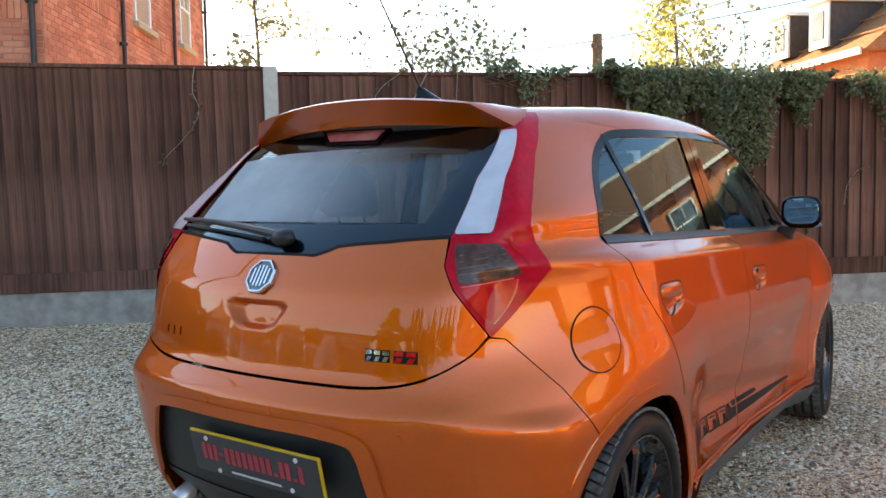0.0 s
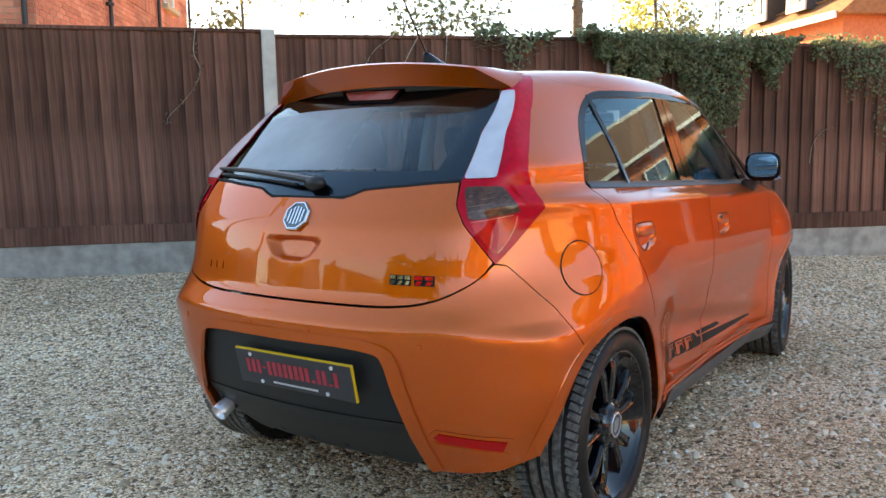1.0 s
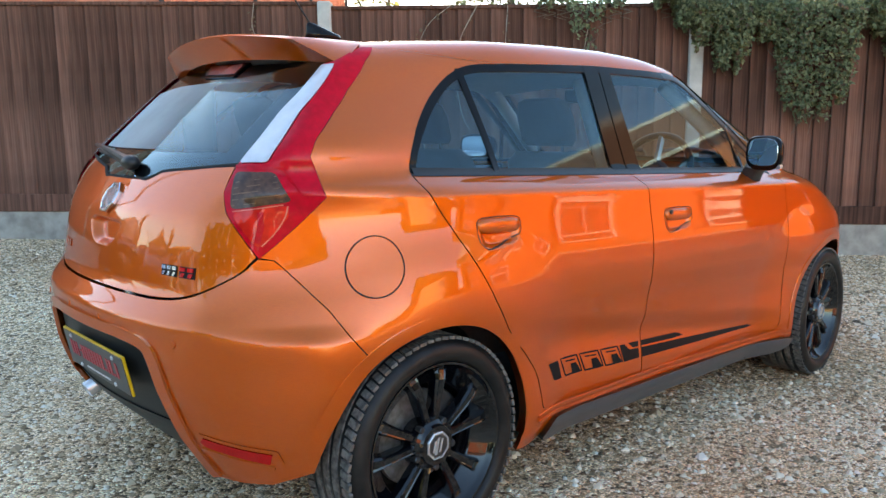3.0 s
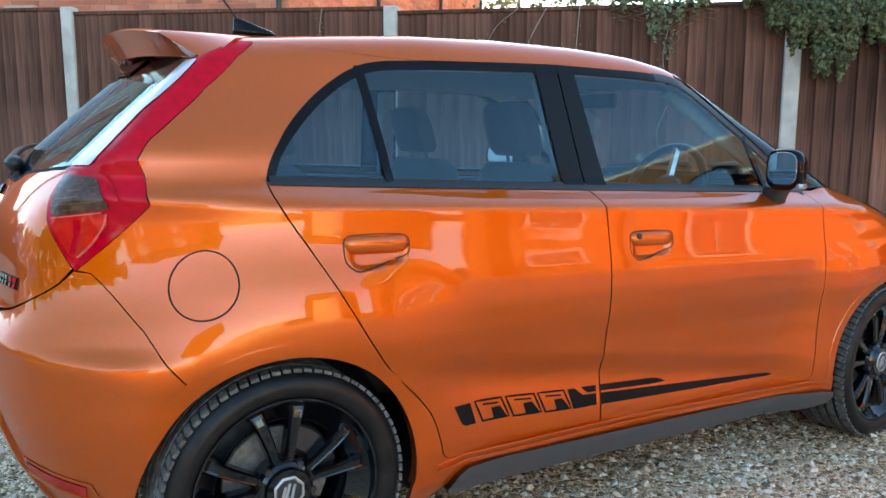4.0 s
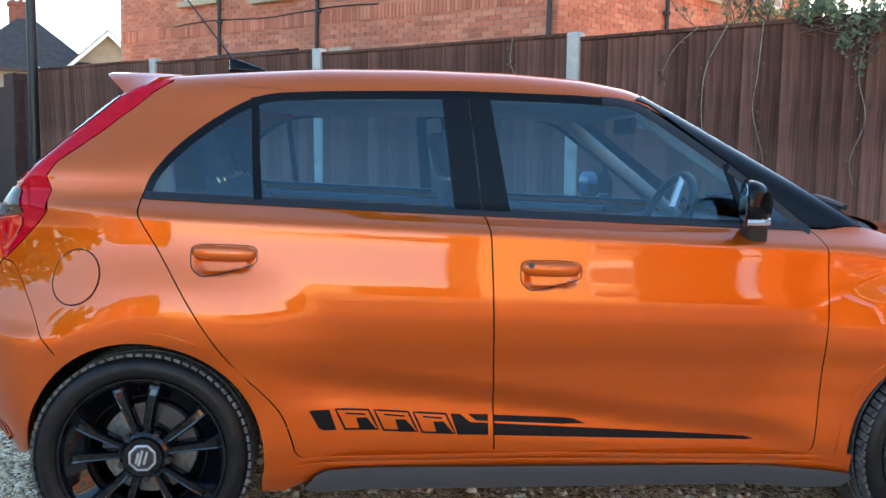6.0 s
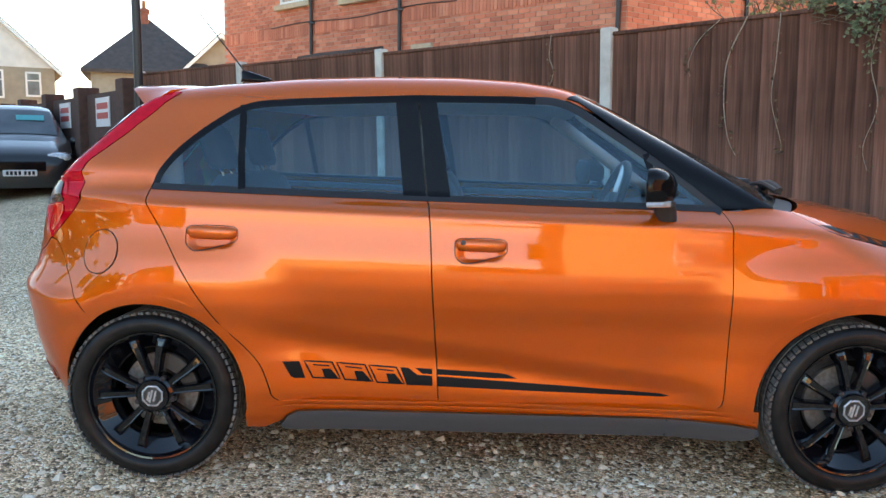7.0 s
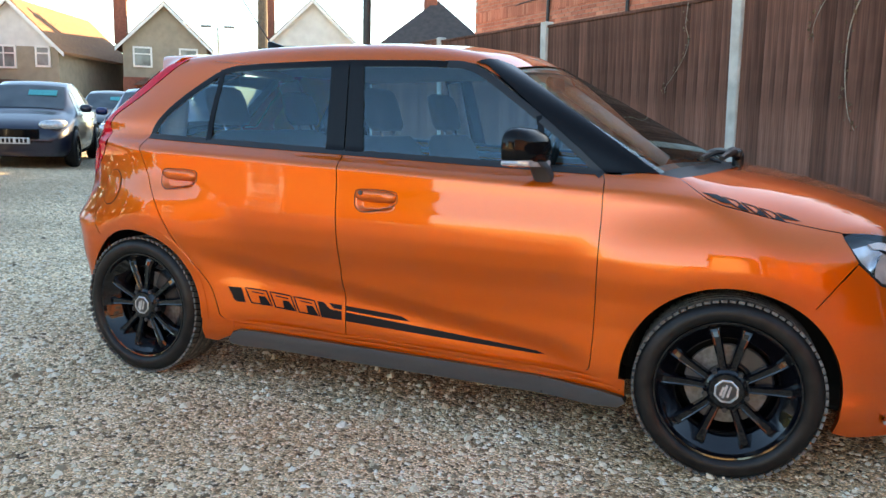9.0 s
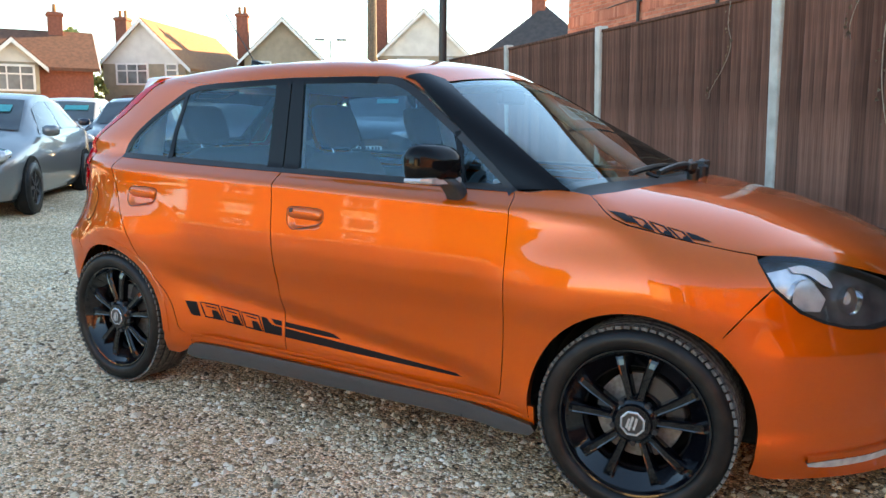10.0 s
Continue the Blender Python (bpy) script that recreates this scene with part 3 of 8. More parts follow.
def make_car():
    glass_curve = even_glass()
    car = tagged(new("car"), "metallic orange five-door hatchback parked on gravel", "car", kind="thing")
    side = round_body
    crease = (1, 0.985, 0.075, 0.0095)
    cups = [(0, 0.236, 0.19, 0.008), (1, 0.897, 0.10, 0.007), crease]
    cupf = [(0, 1.190, 0.19, 0.008), (1, 0.864, 0.10, 0.007), crease]
    for mirror in (False, True):
        sg = 1 if mirror else -1
        rear_door = skin("rear_door", shift(REAR_SHUT, G) + shift(MID_SHUT[::-1], -G), side, 0.0, M_PAINT, car, mirror=mirror, cell=0.022, fine=cups)
        front_door = skin("front_door", shift(MID_SHUT, G) + shift(FRONT_SHUT[::-1], -G), side, 0.0, M_PAINT, car, mirror=mirror, cell=0.022, fine=cupf)
        # grips over the upper half of the cups
        for door, cx, cz in ((rear_door, 0.236, 0.914), (front_door, 1.190, 0.881)):
            bm = bmesh.new()
            rings = []
            for k in range(17):
                t = k / 16 * 2 - 1
                x = cx + t * 0.089
                h = 0.0215 * (1 - abs(t) ** 6 * 0.42)
                y = -0.8030 - 0.010 * (1 - abs(t) ** 4.0)
                rings.append([(x, -sg * (y + dy * 0.010), cz + dz * h - 0.002 * t) for dy, dz in ((1, -1.0), (0.0, -1.04), (-0.5, -0.96), (-0.92, -0.6), (-1, 0.0), (-0.9, 0.5), (-0.45, 0.9), (0.2, 1), (1, 1))])
            add_loft(bm, rings)
            h = part("door_handle", bm, M_PAINT, door, smooth=True)
            # dark line drawn on the door: the grip's gap and the cup edge's shade
            gap = rounded([(cx - 0.092, cz + 0.024), (cx, cz + 0.026), (cx + 0.092, cz + 0.021), (cx + 0.093, cz - 0.030), (cx, cz - 0.056), (cx - 0.062, cz - 0.066), (cx - 0.092, cz - 0.040)], 0.30)
            strip("handle_gap_shade", densify(gap, 0.012), 0.0034, side, 0.0006, M_SHUT, door, mirror=mirror, closed=True, depth=0.001)
        bm = bmesh.new()
        add_lathe(bm, [(0.009, -0.004), (0.009, 0.002), (0.007, 0.003), (0.0001, 0.003)], Matrix.Translation((1.128, sg * 0.821, 0.892)) @ Matrix.Diagonal((1, sg, 1, 1)), 14)
        part("key_lock", bm, M_DARKSTEEL, front_door)
        # quarter panel
        loop = ([(0.50, 0.298), (0.50, 0.262), (0.345, 0.255)] + arch(0, 0.352, -6, 122, 34) + [(-0.176 + 0.001, 0.608)] + [(a + 0.0012, b + 0.0012) for a, b in SEAM_REAR[::-1][1:3]]
                + [(-0.3855, 0.868), (-0.258, 1.017), (-0.283, 1.077), (-0.296, 1.120), (-0.285, 1.165), (-0.250, 1.228), (-0.196, 1.298), (-0.090, 1.380), (0.004, 1.4235)] + [(x, rail(x)) for x in (0.05, 0.1, 0.2, 0.32, 0.40, 0.46)] + DLO_REAR[::-1] + shift(REAR_SHUT, -G))
        quarter = skin("quarter_panel", loop, side, 0.0, M_PAINT, car, mirror=mirror, lip=0.03, fine=[crease])
        strip("wheel_arch_lip", arch(0, 0.368, -2, 180, 60), 0.034, side, 0.004, M_PAINT, car, mirror=mirror)
        if not mirror:
            flap = skin("fuel_flap", [(-0.156 + 0.064 * math.cos(k * math.pi / 24), 0.836 + 0.076 * math.sin(k * math.pi / 24)) for k in range(48)], side, 0.002, M_PAINT, car, cell=0.02)
            strip("flap_gap", [(-0.156 + 0.066 * math.cos(k * math.pi / 30), 0.836 + 0.078 * math.sin(k * math.pi / 30)) for k in range(60)], 0.0032, side, 0.0012, M_DARK, car, closed=True)
        # front wing
        top_line = [tuple(p) for p in polar_body(*zip(*BONNET_LINE))]
        pts = [(2.170, -0.825, 0.262), (2.060, -0.825, 0.300)] + [(u + 0.5 * G, *round_body([u], [z])[0][1:]) for u, z in FRONT_SHUT[::-1][5:]] + [(2.10, -0.717, 1.006)] + top_line
        pts += [(2.832, -0.668, 0.836), (2.882, -0.676, 0.757), (2.821, -0.730, 0.683), (2.752, -0.774, 0.594)]
        pts += [(x, round_body([x], [z])[0][1], z) for x, z in arc(2.52, 0.31, 0.357, 50, 188, 30)]
        wing = skin("front_wing", [polar_of(p) for p in pts], polar_body, 0.0, M_PAINT, car, mirror=mirror, cell=0.04, lip=0.03)
        strip("wheel_arch_lip", arch(2.52, 0.374, -8, 184, 60), 0.034, side, 0.004, M_PAINT, car, mirror=mirror)
        # sill
        skin("sill", [(0.345, 0.255), (0.43, 0.300), (0.50, 0.312), (2.03, 0.312), (2.185, 0.300), (2.185, 0.230), (0.47, 0.222), (0.405, 0.192), (0.342, 0.196)], side, -0.003, M_PAINT, car, mirror=mirror)
        for dz, proud in ((0.0, 0.009), (0.017, 0.006)):
            strip("sill_ridge", [(0.42, 0.277 + dz), (0.52, 0.283 + dz), (1.2, 0.280 + dz), (2.05, 0.276 + dz), (2.15, 0.268 + dz)], 0.0085, side, proud, M_PAINT, car, mirror=mirror)
        skirt = skin("side_skirt", [(0.53, 0.186), (0.475, 0.196), (0.465, 0.212), (0.495, 0.248), (0.53, 0.263), (1.2, 0.260), (1.85, 0.257), (2.10, 0.254), (2.18, 0.242), (2.192, 0.222), (2.165, 0.198), (2.06, 0.187), (1.2, 0.185)], side, 0.013, M_SKIRT, car, "black plastic side skirt with the sky's sheen in its colour", mirror=mirror, lip=0.03)
        strip("skirt_joint", [(1.872, 0.256), (1.872, 0.19)], 0.005, side, 0.0142, M_DARK, skirt, mirror=mirror)
        # side glass
        rq = [p for p in DLO_REAR[1:] if p[0] < 0.30] + [(0.302, 1.362), (0.325, belt(0.325))]
        skin("rear_quarter_window", rq, side, -0.002, M_GLASS, car, "tinted glass", mirror=mirror, lip=0, even=glass_curve)
        rg = [(0.30, 1.36), (0.32, 1.382), (0.46, 1.390), (0.93, 1.404), (0.96, belt(0.96)), (0.318, belt(0.318))]
        skin("rear_door_window", rg, side, -0.002, M_GLASS, car, "tinted glass", mirror=mirror, lip=0, even=glass_curve)
        fg = [(0.96, 1.404), (1.30, 1.403), (1.46, 1.398), (1.53, 1.365), (1.80, 1.188), (1.855, belt(1.85)), (1.03, belt(1.03))]
        skin("front_door_window", fg, side, -0.002, M_GLASS, car, "tinted glass", mirror=mirror, lip=0, even=glass_curve)
        skin("mirror_corner_window", [(1.785, 1.200), (1.86, 1.15), (2.035, belt(2.04)), (1.84, belt(1.84))], side, -0.002, M_GLASS, car, "tinted glass", mirror=mirror, lip=0)
        # black window trim
        line = DLO_REAR + [(x, dlo_top(x)) for x in np.linspace(0.5, 1.385, 20)]
        strip("window_trim", line, 0.024, side, 0.0015, M_BLACK_GLOSS, car, mirror=mirror, side=-0.40)
        strip("belt_trim", [(x, belt(x) + 0.004) for x in np.linspace(-0.012, 2.04, 40)], 0.022, side, 0.003, M_SATIN, car, "satin black strip along the window sills", mirror=mirror)
        strip("window_divider", [(0.292, 1.372), (0.299, 1.30), (0.308, 1.18), (0.320, belt(0.32))], 0.024, side, 0.002, M_BLACK_GLOSS, car, mirror=mirror)
        skin("centre_pillar_rear_half", [(0.868, 1.405), (0.950, 1.406), (0.990, belt(0.99)), (0.908, belt(0.91))], side, 0.0025, M_BLACK_GLOSS, car, mirror=mirror)
        skin("centre_pillar_front_half", [(0.956, 1.406), (1.018, 1.405), (1.080, belt(1.08)), (0.997, belt(1.0))], side, 0.0025, M_BLACK_GLOSS, car, mirror=mirror)
        strip("corner_window_divider", [(1.782, 1.205), (1.812, 1.11), (1.845, belt(1.85))], 0.022, side, 0.002, M_BLACK_GLOSS, car, mirror=mirror)
        strip("front_window_trim", curve_pts([(1.38, 1.408), (1.46, 1.402), (1.54, 1.372), (1.66, 1.295), (1.80, 1.200), (1.95, 1.092), (2.05, 1.010)], 4), 0.026, side, 0.0012, M_SATIN, car, mirror=mirror, side=-0.40)
        # black pillar beside the windscreen
        outer = [(1.50, -0.575, 1.408), (1.545, -0.57, 1.390), (1.66, -0.61, 1.305), (1.804, -0.653, 1.205), (1.95, -0.69, 1.095), (2.055, -0.715, 1.012)]
        inner = [(2.215, -0.696, 1.014), (2.236, -0.688, 1.013), (2.10, -0.655, 1.098), (1.966, -0.612, 1.182), (1.78, -0.545, 1.295), (1.615, -0.472, 1.400), (1.56, -0.50, 1.420)]
        skin("windscreen_pillar", [polar_of(p) for p in outer + inner], polar_body, 0.004, M_BLACK_GLOSS, car, "gloss black windscreen pillar", mirror=mirror, cell=0.03)
        # rear lamp
        lamp = skin("rear_lamp", [(-0.2595, 1.018), (-0.2845, 1.077), (-0.2975, 1.120), (-0.2865, 1.165), (-0.2515, 1.228), (-0.1975, 1.298), (-0.0915, 1.380), (0.003, 1.4232), (-0.08, 1.4232), (-0.15, 1.410), (-0.245, 1.379), (-0.315, 1.366), (-0.417, 1.236), (-0.463, 1.096), (-0.470, 1.031), (-0.452, 0.978), (-0.388, 0.866)],
                    side, 0.002, M_RED, car, "tall red and clear rear lamp", mirror=mirror, cell=0.02)
        skin("clear_lens", rounded([(-0.250, 1.366), (-0.314, 1.363), (-0.415, 1.234), (-0.459, 1.100), (-0.381, 1.104), (-0.340, 1.234)], 0.10), side, 0.005, M_CLEAR, lamp, "clear upper lens", mirror=mirror, cell=0.03)
        skin("indicator_lens", rounded([(-0.454, 1.078), (-0.368, 1.080), (-0.326, 1.010), (-0.444, 0.986)], 0.14), side, 0.006, M_SMOKED, lamp, "smoked lens", mirror=mirror, cell=0.03)
        strip("lens_rib", [(-0.464, 1.092), (-0.40, 1.092), (-0.352, 1.090), (-0.308, 1.021), (-0.267, 1.020)], 0.006, side, 0.0055, M_RED, lamp, mirror=mirror)
        skin("stop_lens", rounded([(-0.444, 0.980), (-0.335, 1.000), (-0.336, 0.968), (-0.389, 0.888)], 0.18), side, 0.006, M_BRIGHT_RED, lamp, "bright red stop lamp lens", mirror=mirror, cell=0.03)
        # pale strips drawn for the highlights along the stop lens edges
        strip("lens_edge_glint", [(-0.440, 0.9825), (-0.40, 0.990), (-0.345, 1.0005)], 0.0026, side, 0.0068, M_LENS_LINE, lamp, "pale strip painted for a highlight on the lens edge", mirror=mirror)
        strip("lens_edge_glint", curve_pts([(-0.337, 0.998), (-0.343, 0.968), (-0.362, 0.928), (-0.384, 0.897)], 4), 0.0030, side, 0.0068, M_LENS_LINE, lamp, "pale strip painted for a highlight on the lens edge", mirror=mirror)
        for k in range(5):
            z = 1.004 + 0.014 * k
            strip("lens_rib", [(-0.444, z - 0.008), (-0.40, z), (-0.345 - 0.004 * k, z + 0.008)], 0.0022, side, 0.0066, M_AMBER_DARK, lamp, mirror=mirror)
        strip("lens_rib", [(-0.392, 0.905), (-0.386, 0.945), (-0.388, 0.982)], 0.012, side, 0.0066, M_RED, lamp, mirror=mirror)
        # reflector low in the bumper
        r = skin("reflector_recess", [(-0.355, 0.372), (-0.512, 0.402), (-0.530, 0.378), (-0.515, 0.352), (-0.37, 0.318), (-0.348, 0.340)], side, 0.0015, M_PAINT, car, mirror=mirror, cell=0.03)
        skin("rear_reflector", [(-0.366, 0.362), (-0.505, 0.390), (-0.516, 0.376), (-0.505, 0.362), (-0.375, 0.330)], side, 0.0035, M_REFLECTOR, car, "red reflector in the bumper", mirror=mirror, cell=0.03)
        strip("reflector_lip", [(-0.366, 0.322), (-0.44, 0.338), (-0.516, 0.357)], 0.010, side, 0.009, M_PAINT, car, mirror=mirror, depth=0.010)
        # headlamp
        hl = [(2.852, 0.838), (2.90, 0.850), (2.961, 0.853), (3.04, 0.842), (3.12, 0.822), (3.235, 0.770), (3.32, 0.705), (3.30, 0.668), (3.235, 0.640), (3.169, 0.633), (3.095, 0.640), (3.029, 0.660), (2.96, 0.693), (2.890, 0.760)]
        head = skin("headlamp", hl, side, -0.035, M_HEAD_INNER, car, "swept-back headlamp with clear cover", mirror=mirror, cell=0.03, lip=0)
        skin("lamp_cover", hl, side, 0.0, M_LENS, head, mirror=mirror, cell=0.03, lip=0)
        strip("lamp_edge", hl, 0.008, side, -0.001, M_DARK, head, mirror=mirror, closed=True, depth=0.03)
        for u, z, r, m in ((2.985, 0.735, 0.052, M_CHROME), (3.13, 0.715, 0.046, M_CHROME)):
            p = round_body([u], [z])[0]
            bm = bmesh.new()
            d = Vector((0.85, -0.5, 0)).normalized()
            mt = Matrix.Translation(Vector(p) - d * 0.045) @ d.to_track_quat("Y", "Z").to_matrix().to_4x4()
            add_lathe(bm, [(r, 0.03), (r * 0.9, 0.005), (r * 0.5, -0.015), (0.0001, -0.02)], mt, 28)
            ob = part("lamp_reflector", bm, m, head, smooth=True)
            bm = bmesh.new()
            bmesh.ops.create_uvsphere(bm, u_segments=16, v_segments=10, radius=r * 0.6, matrix=mt @ Matrix.Translation((0, -0.01, 0)))
            ob2 = part("lamp_lens", bm, M_BULB, head, smooth=True)
            if mirror:
                for o in (ob, ob2):
                    for v in o.data.vertices:
                        v.co.y *= -1
                    o.data.flip_normals()
        skin("lamp_bowl", [(2.862, 0.806), (2.95, 0.822), (3.01, 0.785), (3.043, 0.727), (3.024, 0.690), (2.976, 0.693), (2.937, 0.722), (2.892, 0.768)], side, -0.014, M_LAMP_SILVER, head, "silvered lamp bowl", mirror=mirror, cell=0.02)
        skin("lamp_inner_strip", curve_pts([(2.945, 0.822), (3.00, 0.826), (3.05, 0.800), (3.066, 0.760), (3.035, 0.772), (3.00, 0.800), (2.955, 0.806)], 4), side, -0.008, M_WHITE, head, mirror=mirror, cell=0.03)
        # door mirror
        mir = new("door_mirror")
        mir.parent = car
        Y = lambda y: sg * y
        def yaw(bm):
            for v in bm.verts:
                v.co.x = 1.775 + (v.co.x - 1.775) * 0.74 - 0.34 * (abs(v.co.y) - 0.838) + 0.014
        bm = bmesh.new()
        add_loft(bm, [soft_ring(x, Y(0.838 + dy), 1.092 + dz, w, h, 24, 3.2, "yz") for x, w, h, dy, dz in ((1.738, 0.086, 0.066, 0, 0), (1.745, 0.090, 0.071, 0, 0), (1.775, 0.090, 0.070, -0.001, 0.001), (1.815, 0.082, 0.062, -0.006, 0.0), (1.845, 0.062, 0.045, -0.014, -0.004), (1.862, 0.030, 0.022, -0.022, -0.006))])
        yaw(bm)
        part("mirror_housing", bm, M_BLACK_GLOSS, mir, "gloss black mirror housing", smooth=True)
        bm = bmesh.new()
        add_loft(bm, [soft_ring(x, Y(0.838), 1.096, w, h, 24, 3.2, "yz") for x, w, h in ((1.7375, 0.076, 0.056), (1.7355, 0.075, 0.055))])
        yaw(bm)
        part("mirror_glass", bm, M_MIRROR, mir)
        bm = bmesh.new()
        add_loft(bm, [soft_ring(x, Y(0.838 + dy), 1.040, w, 0.0125, 16, 4, "yz") for x, w, dy in ((1.742, 0.0885, 0.001), (1.775, 0.0885, 0.001), (1.815, 0.082, -0.004), (1.845, 0.062, -0.011))])
        yaw(bm)
        part("indicator_strip", bm, M_BULB, mir, "clear indicator lens")
        bm = bmesh.new()
        add_loft(bm, [soft_ring(x, Y(y), z, a, b, 16, 3.5, "xy") for x, y, z, a, b in ((1.822, 0.800, 1.045, 0.036, 0.045), (1.832, 0.770, 1.02, 0.036, 0.042), (1.842, 0.755, 0.985, 0.036, 0.034), (1.848, 0.750, 0.952, 0.032, 0.030))])
        part("mirror_foot", bm, M_PLASTIC, mir, smooth=True)
        # stripe along the lower doors: plain blocks
        skin("stripe_block", [(0.478, 0.448), (0.538, 0.447), (0.560, 0.384), (0.522, 0.385), (0.508, 0.392)], side, 0.0012, M_DECAL, rear_door, mirror=mirror, lip=0)
        skin("lower_stripe", [(0.904, 0.426), (0.934, 0.425), (0.966, 0.400), (1.0215, 0.3965), (1.0235, 0.360), (0.928, 0.361)], side, 0.0012, M_DECAL, rear_door, mirror=mirror, lip=0)
        skin("lower_stripe", [(1.040, 0.3955), (1.432, 0.373), (1.80, 0.3505), (1.85, 0.347), (1.881, 0.339), (1.85, 0.335), (1.432, 0.346), (1.041, 0.3585)], side, 0.0012, M_DECAL, front_door, mirror=mirror, lip=0)
        skin("upper_stripe", [(0.958, 0.425), (1.0205, 0.4225), (1.0215, 0.402), (0.984, 0.404)], side, 0.0012, M_DECAL, rear_door, mirror=mirror, lip=0)
        skin("upper_stripe", [(1.038, 0.4215), (1.262, 0.411), (1.290, 0.407), (1.331, 0.391), (1.25, 0.391), (1.039, 0.4015)], side, 0.0012, M_DECAL, front_door, mirror=mirror, lip=0)
        for x0, x1 in ((0.556, 0.655), (0.672, 0.775), (0.790, 0.890)):
            zt = lambda x: 0.447 - 0.065 * (x - 0.556)
            sl = 0.030
            ring = [(x0, zt(x0)), (x1, zt(x1)), (x1 + sl, zt(x1) - 0.060), (x0 + sl, zt(x0) - 0.062)]
            strip("outlined_block", densify(ring, 0.02), 0.006, side, 0.0012, M_DECAL, rear_door, mirror=mirror, closed=True, depth=0.001)
            mx = (x0 + x1) / 2
            skin("outlined_block_bar", [(mx + 0.012, zt(mx) - 0.026), (mx + 0.044, zt(mx) - 0.026), (x1 + sl - 0.006, zt(x1) - 0.058), (mx + 0.022, zt(mx) - 0.058)], side, 0.0012, M_DECAL, rear_door, mirror=mirror, lip=0)
            strip("outlined_block_line", [(x0 + 0.030, zt(x0) - 0.014), (x1 - 0.010, zt(x1) - 0.013)], 0.005, side, 0.0012, M_DECAL, rear_door, mirror=mirror, depth=0.001)
        # inner body: door cards and wheel housings
        skin("door_card", [(-0.25, 0.70), (0.45, 0.55), (0.45, 0.26), (2.05, 0.26), (2.05, 0.990), (1.0, 1.015), (-0.10, 1.045)], side, -0.055, M_DASH, car, mirror=mirror, cell=0.08)
        # pale strip drawn for the sky's glint along the door top
        strip("door_glint", [(x, belt(x) - 0.004) for x in np.linspace(0.06, 1.80, 20)], 0.016, side, -0.040, M_DOOR_GLINT, car, "sky glint on the door top, drawn as a pale strip", mirror=mirror, depth=0.012)
        for hx in (0.0, 2.52):
            bm = bmesh.new()
            add_lathe(bm, [(0.356, 0.0), (0.364, -0.05), (0.364, -0.13), (0.02, -0.135)], Matrix.Translation((hx, sg * 0.66, 0.31)) @ Matrix.Diagonal((1, sg, 1, 1)), 30, radians(-2), radians(182))
            part("wheel_housing", bm, M_DARK, car, smooth=True)
    # roof
    xs = np.linspace(-0.12, 1.60, 58)
    rows = []
    for x in xs:
        e = round_body([x], [rail(x)])[0]
        rows.append((e[0] if x < PR else x, abs(e[1])))
    ny = 40
    xy = []
    for x, ye in rows:
        for k in range(ny + 1):
            s = math.sin((k / ny - 0.5) * math.pi)
            xy.append((x + 0.075 * (1 - s * s) * float(ramp(1.2, 1.6, x)), ye * s * 0.999))
    xy = np.array(xy)
    P = over_body(xy[:, 0], xy[:, 1])
    faces = [[a, a + ny + 1, a + ny + 2, a + 1] for i in range(len(rows) - 1) for a in range(i * (ny + 1), i * (ny + 1) + ny)]
    roof = mesh_ob("roof", P, faces, M_PAINT, car, normals=gradient(P))

    def both(h):
        return h + [(2 * U_REAR - a, b) for a, b in h[::-1]]

    def both_low(h):
        return h + [(2 * U_REAR - a - (max(0.0, 0.17 * (0.612 - b)) if -0.72 < a < -0.52 and b < 0.63 else 0.0), b) for a, b in h[::-1]]

    tailgate = skin("tailgate", both([(-0.80, 1.046), (-0.765, 1.058), (-0.737, 1.070), (-0.60, 1.083), (-0.470, 1.092), (-0.4725, 1.031), (-0.4545, 0.978)] + curve_pts([(-0.3935, 0.871), (-0.430, 0.824), (-0.511, 0.772), (-0.602, 0.751), (-0.753, 0.748)], 5)),
                    round_body, 0.0, M_PAINT, car, fine=[(0, U_REAR, 0.26, 0.009), (1, 0.895, 0.085, 0.007)])
    wheel = arch(0, 0.352, 124, 181, 14)
    bumper = skin("rear_bumper", both_low(curve_pts([(-0.753, 0.741), (-0.602, 0.744), (-0.511, 0.766), (-0.430, 0.8190), (-0.3905, 0.8645)], 5) + [(-0.3625, 0.8597), (-0.2553, 0.7347), (-0.1763, 0.6047)] + wheel
                  + [(-0.352, 0.275), (-0.38, 0.260), (-0.45, 0.250), (-0.528, 0.250), (-0.545, 0.300), (-0.583, 0.508), (-0.596, 0.590), (-0.612, 0.618), (-0.670, 0.630)]), round_body, 0.0, M_PAINT, car, lip=0.03, fine=[(1, 0.685, 0.09, 0.0085)])
    edge = curve_pts([(-0.534, 0.252), (-0.549, 0.300), (-0.587, 0.508), (-0.600, 0.592), (-0.620, 0.622), (-0.70, 0.632), (-0.80, 0.634), (-0.95, 0.635)], 5)
    strip("bumper_rim", edge + [(2 * U_REAR - a - max(0.0, 0.17 * (0.612 - b)), b) for a, b in edge[::-1][1:]], 0.030, round_body, 0.008, M_PAINT, bumper, side=-0.45, depth=0.012)
    diffuser = skin("rear_diffuser", both_low([(-0.670, 0.629), (-0.610, 0.617), (-0.592, 0.590), (-0.580, 0.506), (-0.562, 0.398), (-0.80, 0.398)]), round_body, -0.020, M_INSERT, car, "matt black lower bumper insert", lip=0.02)
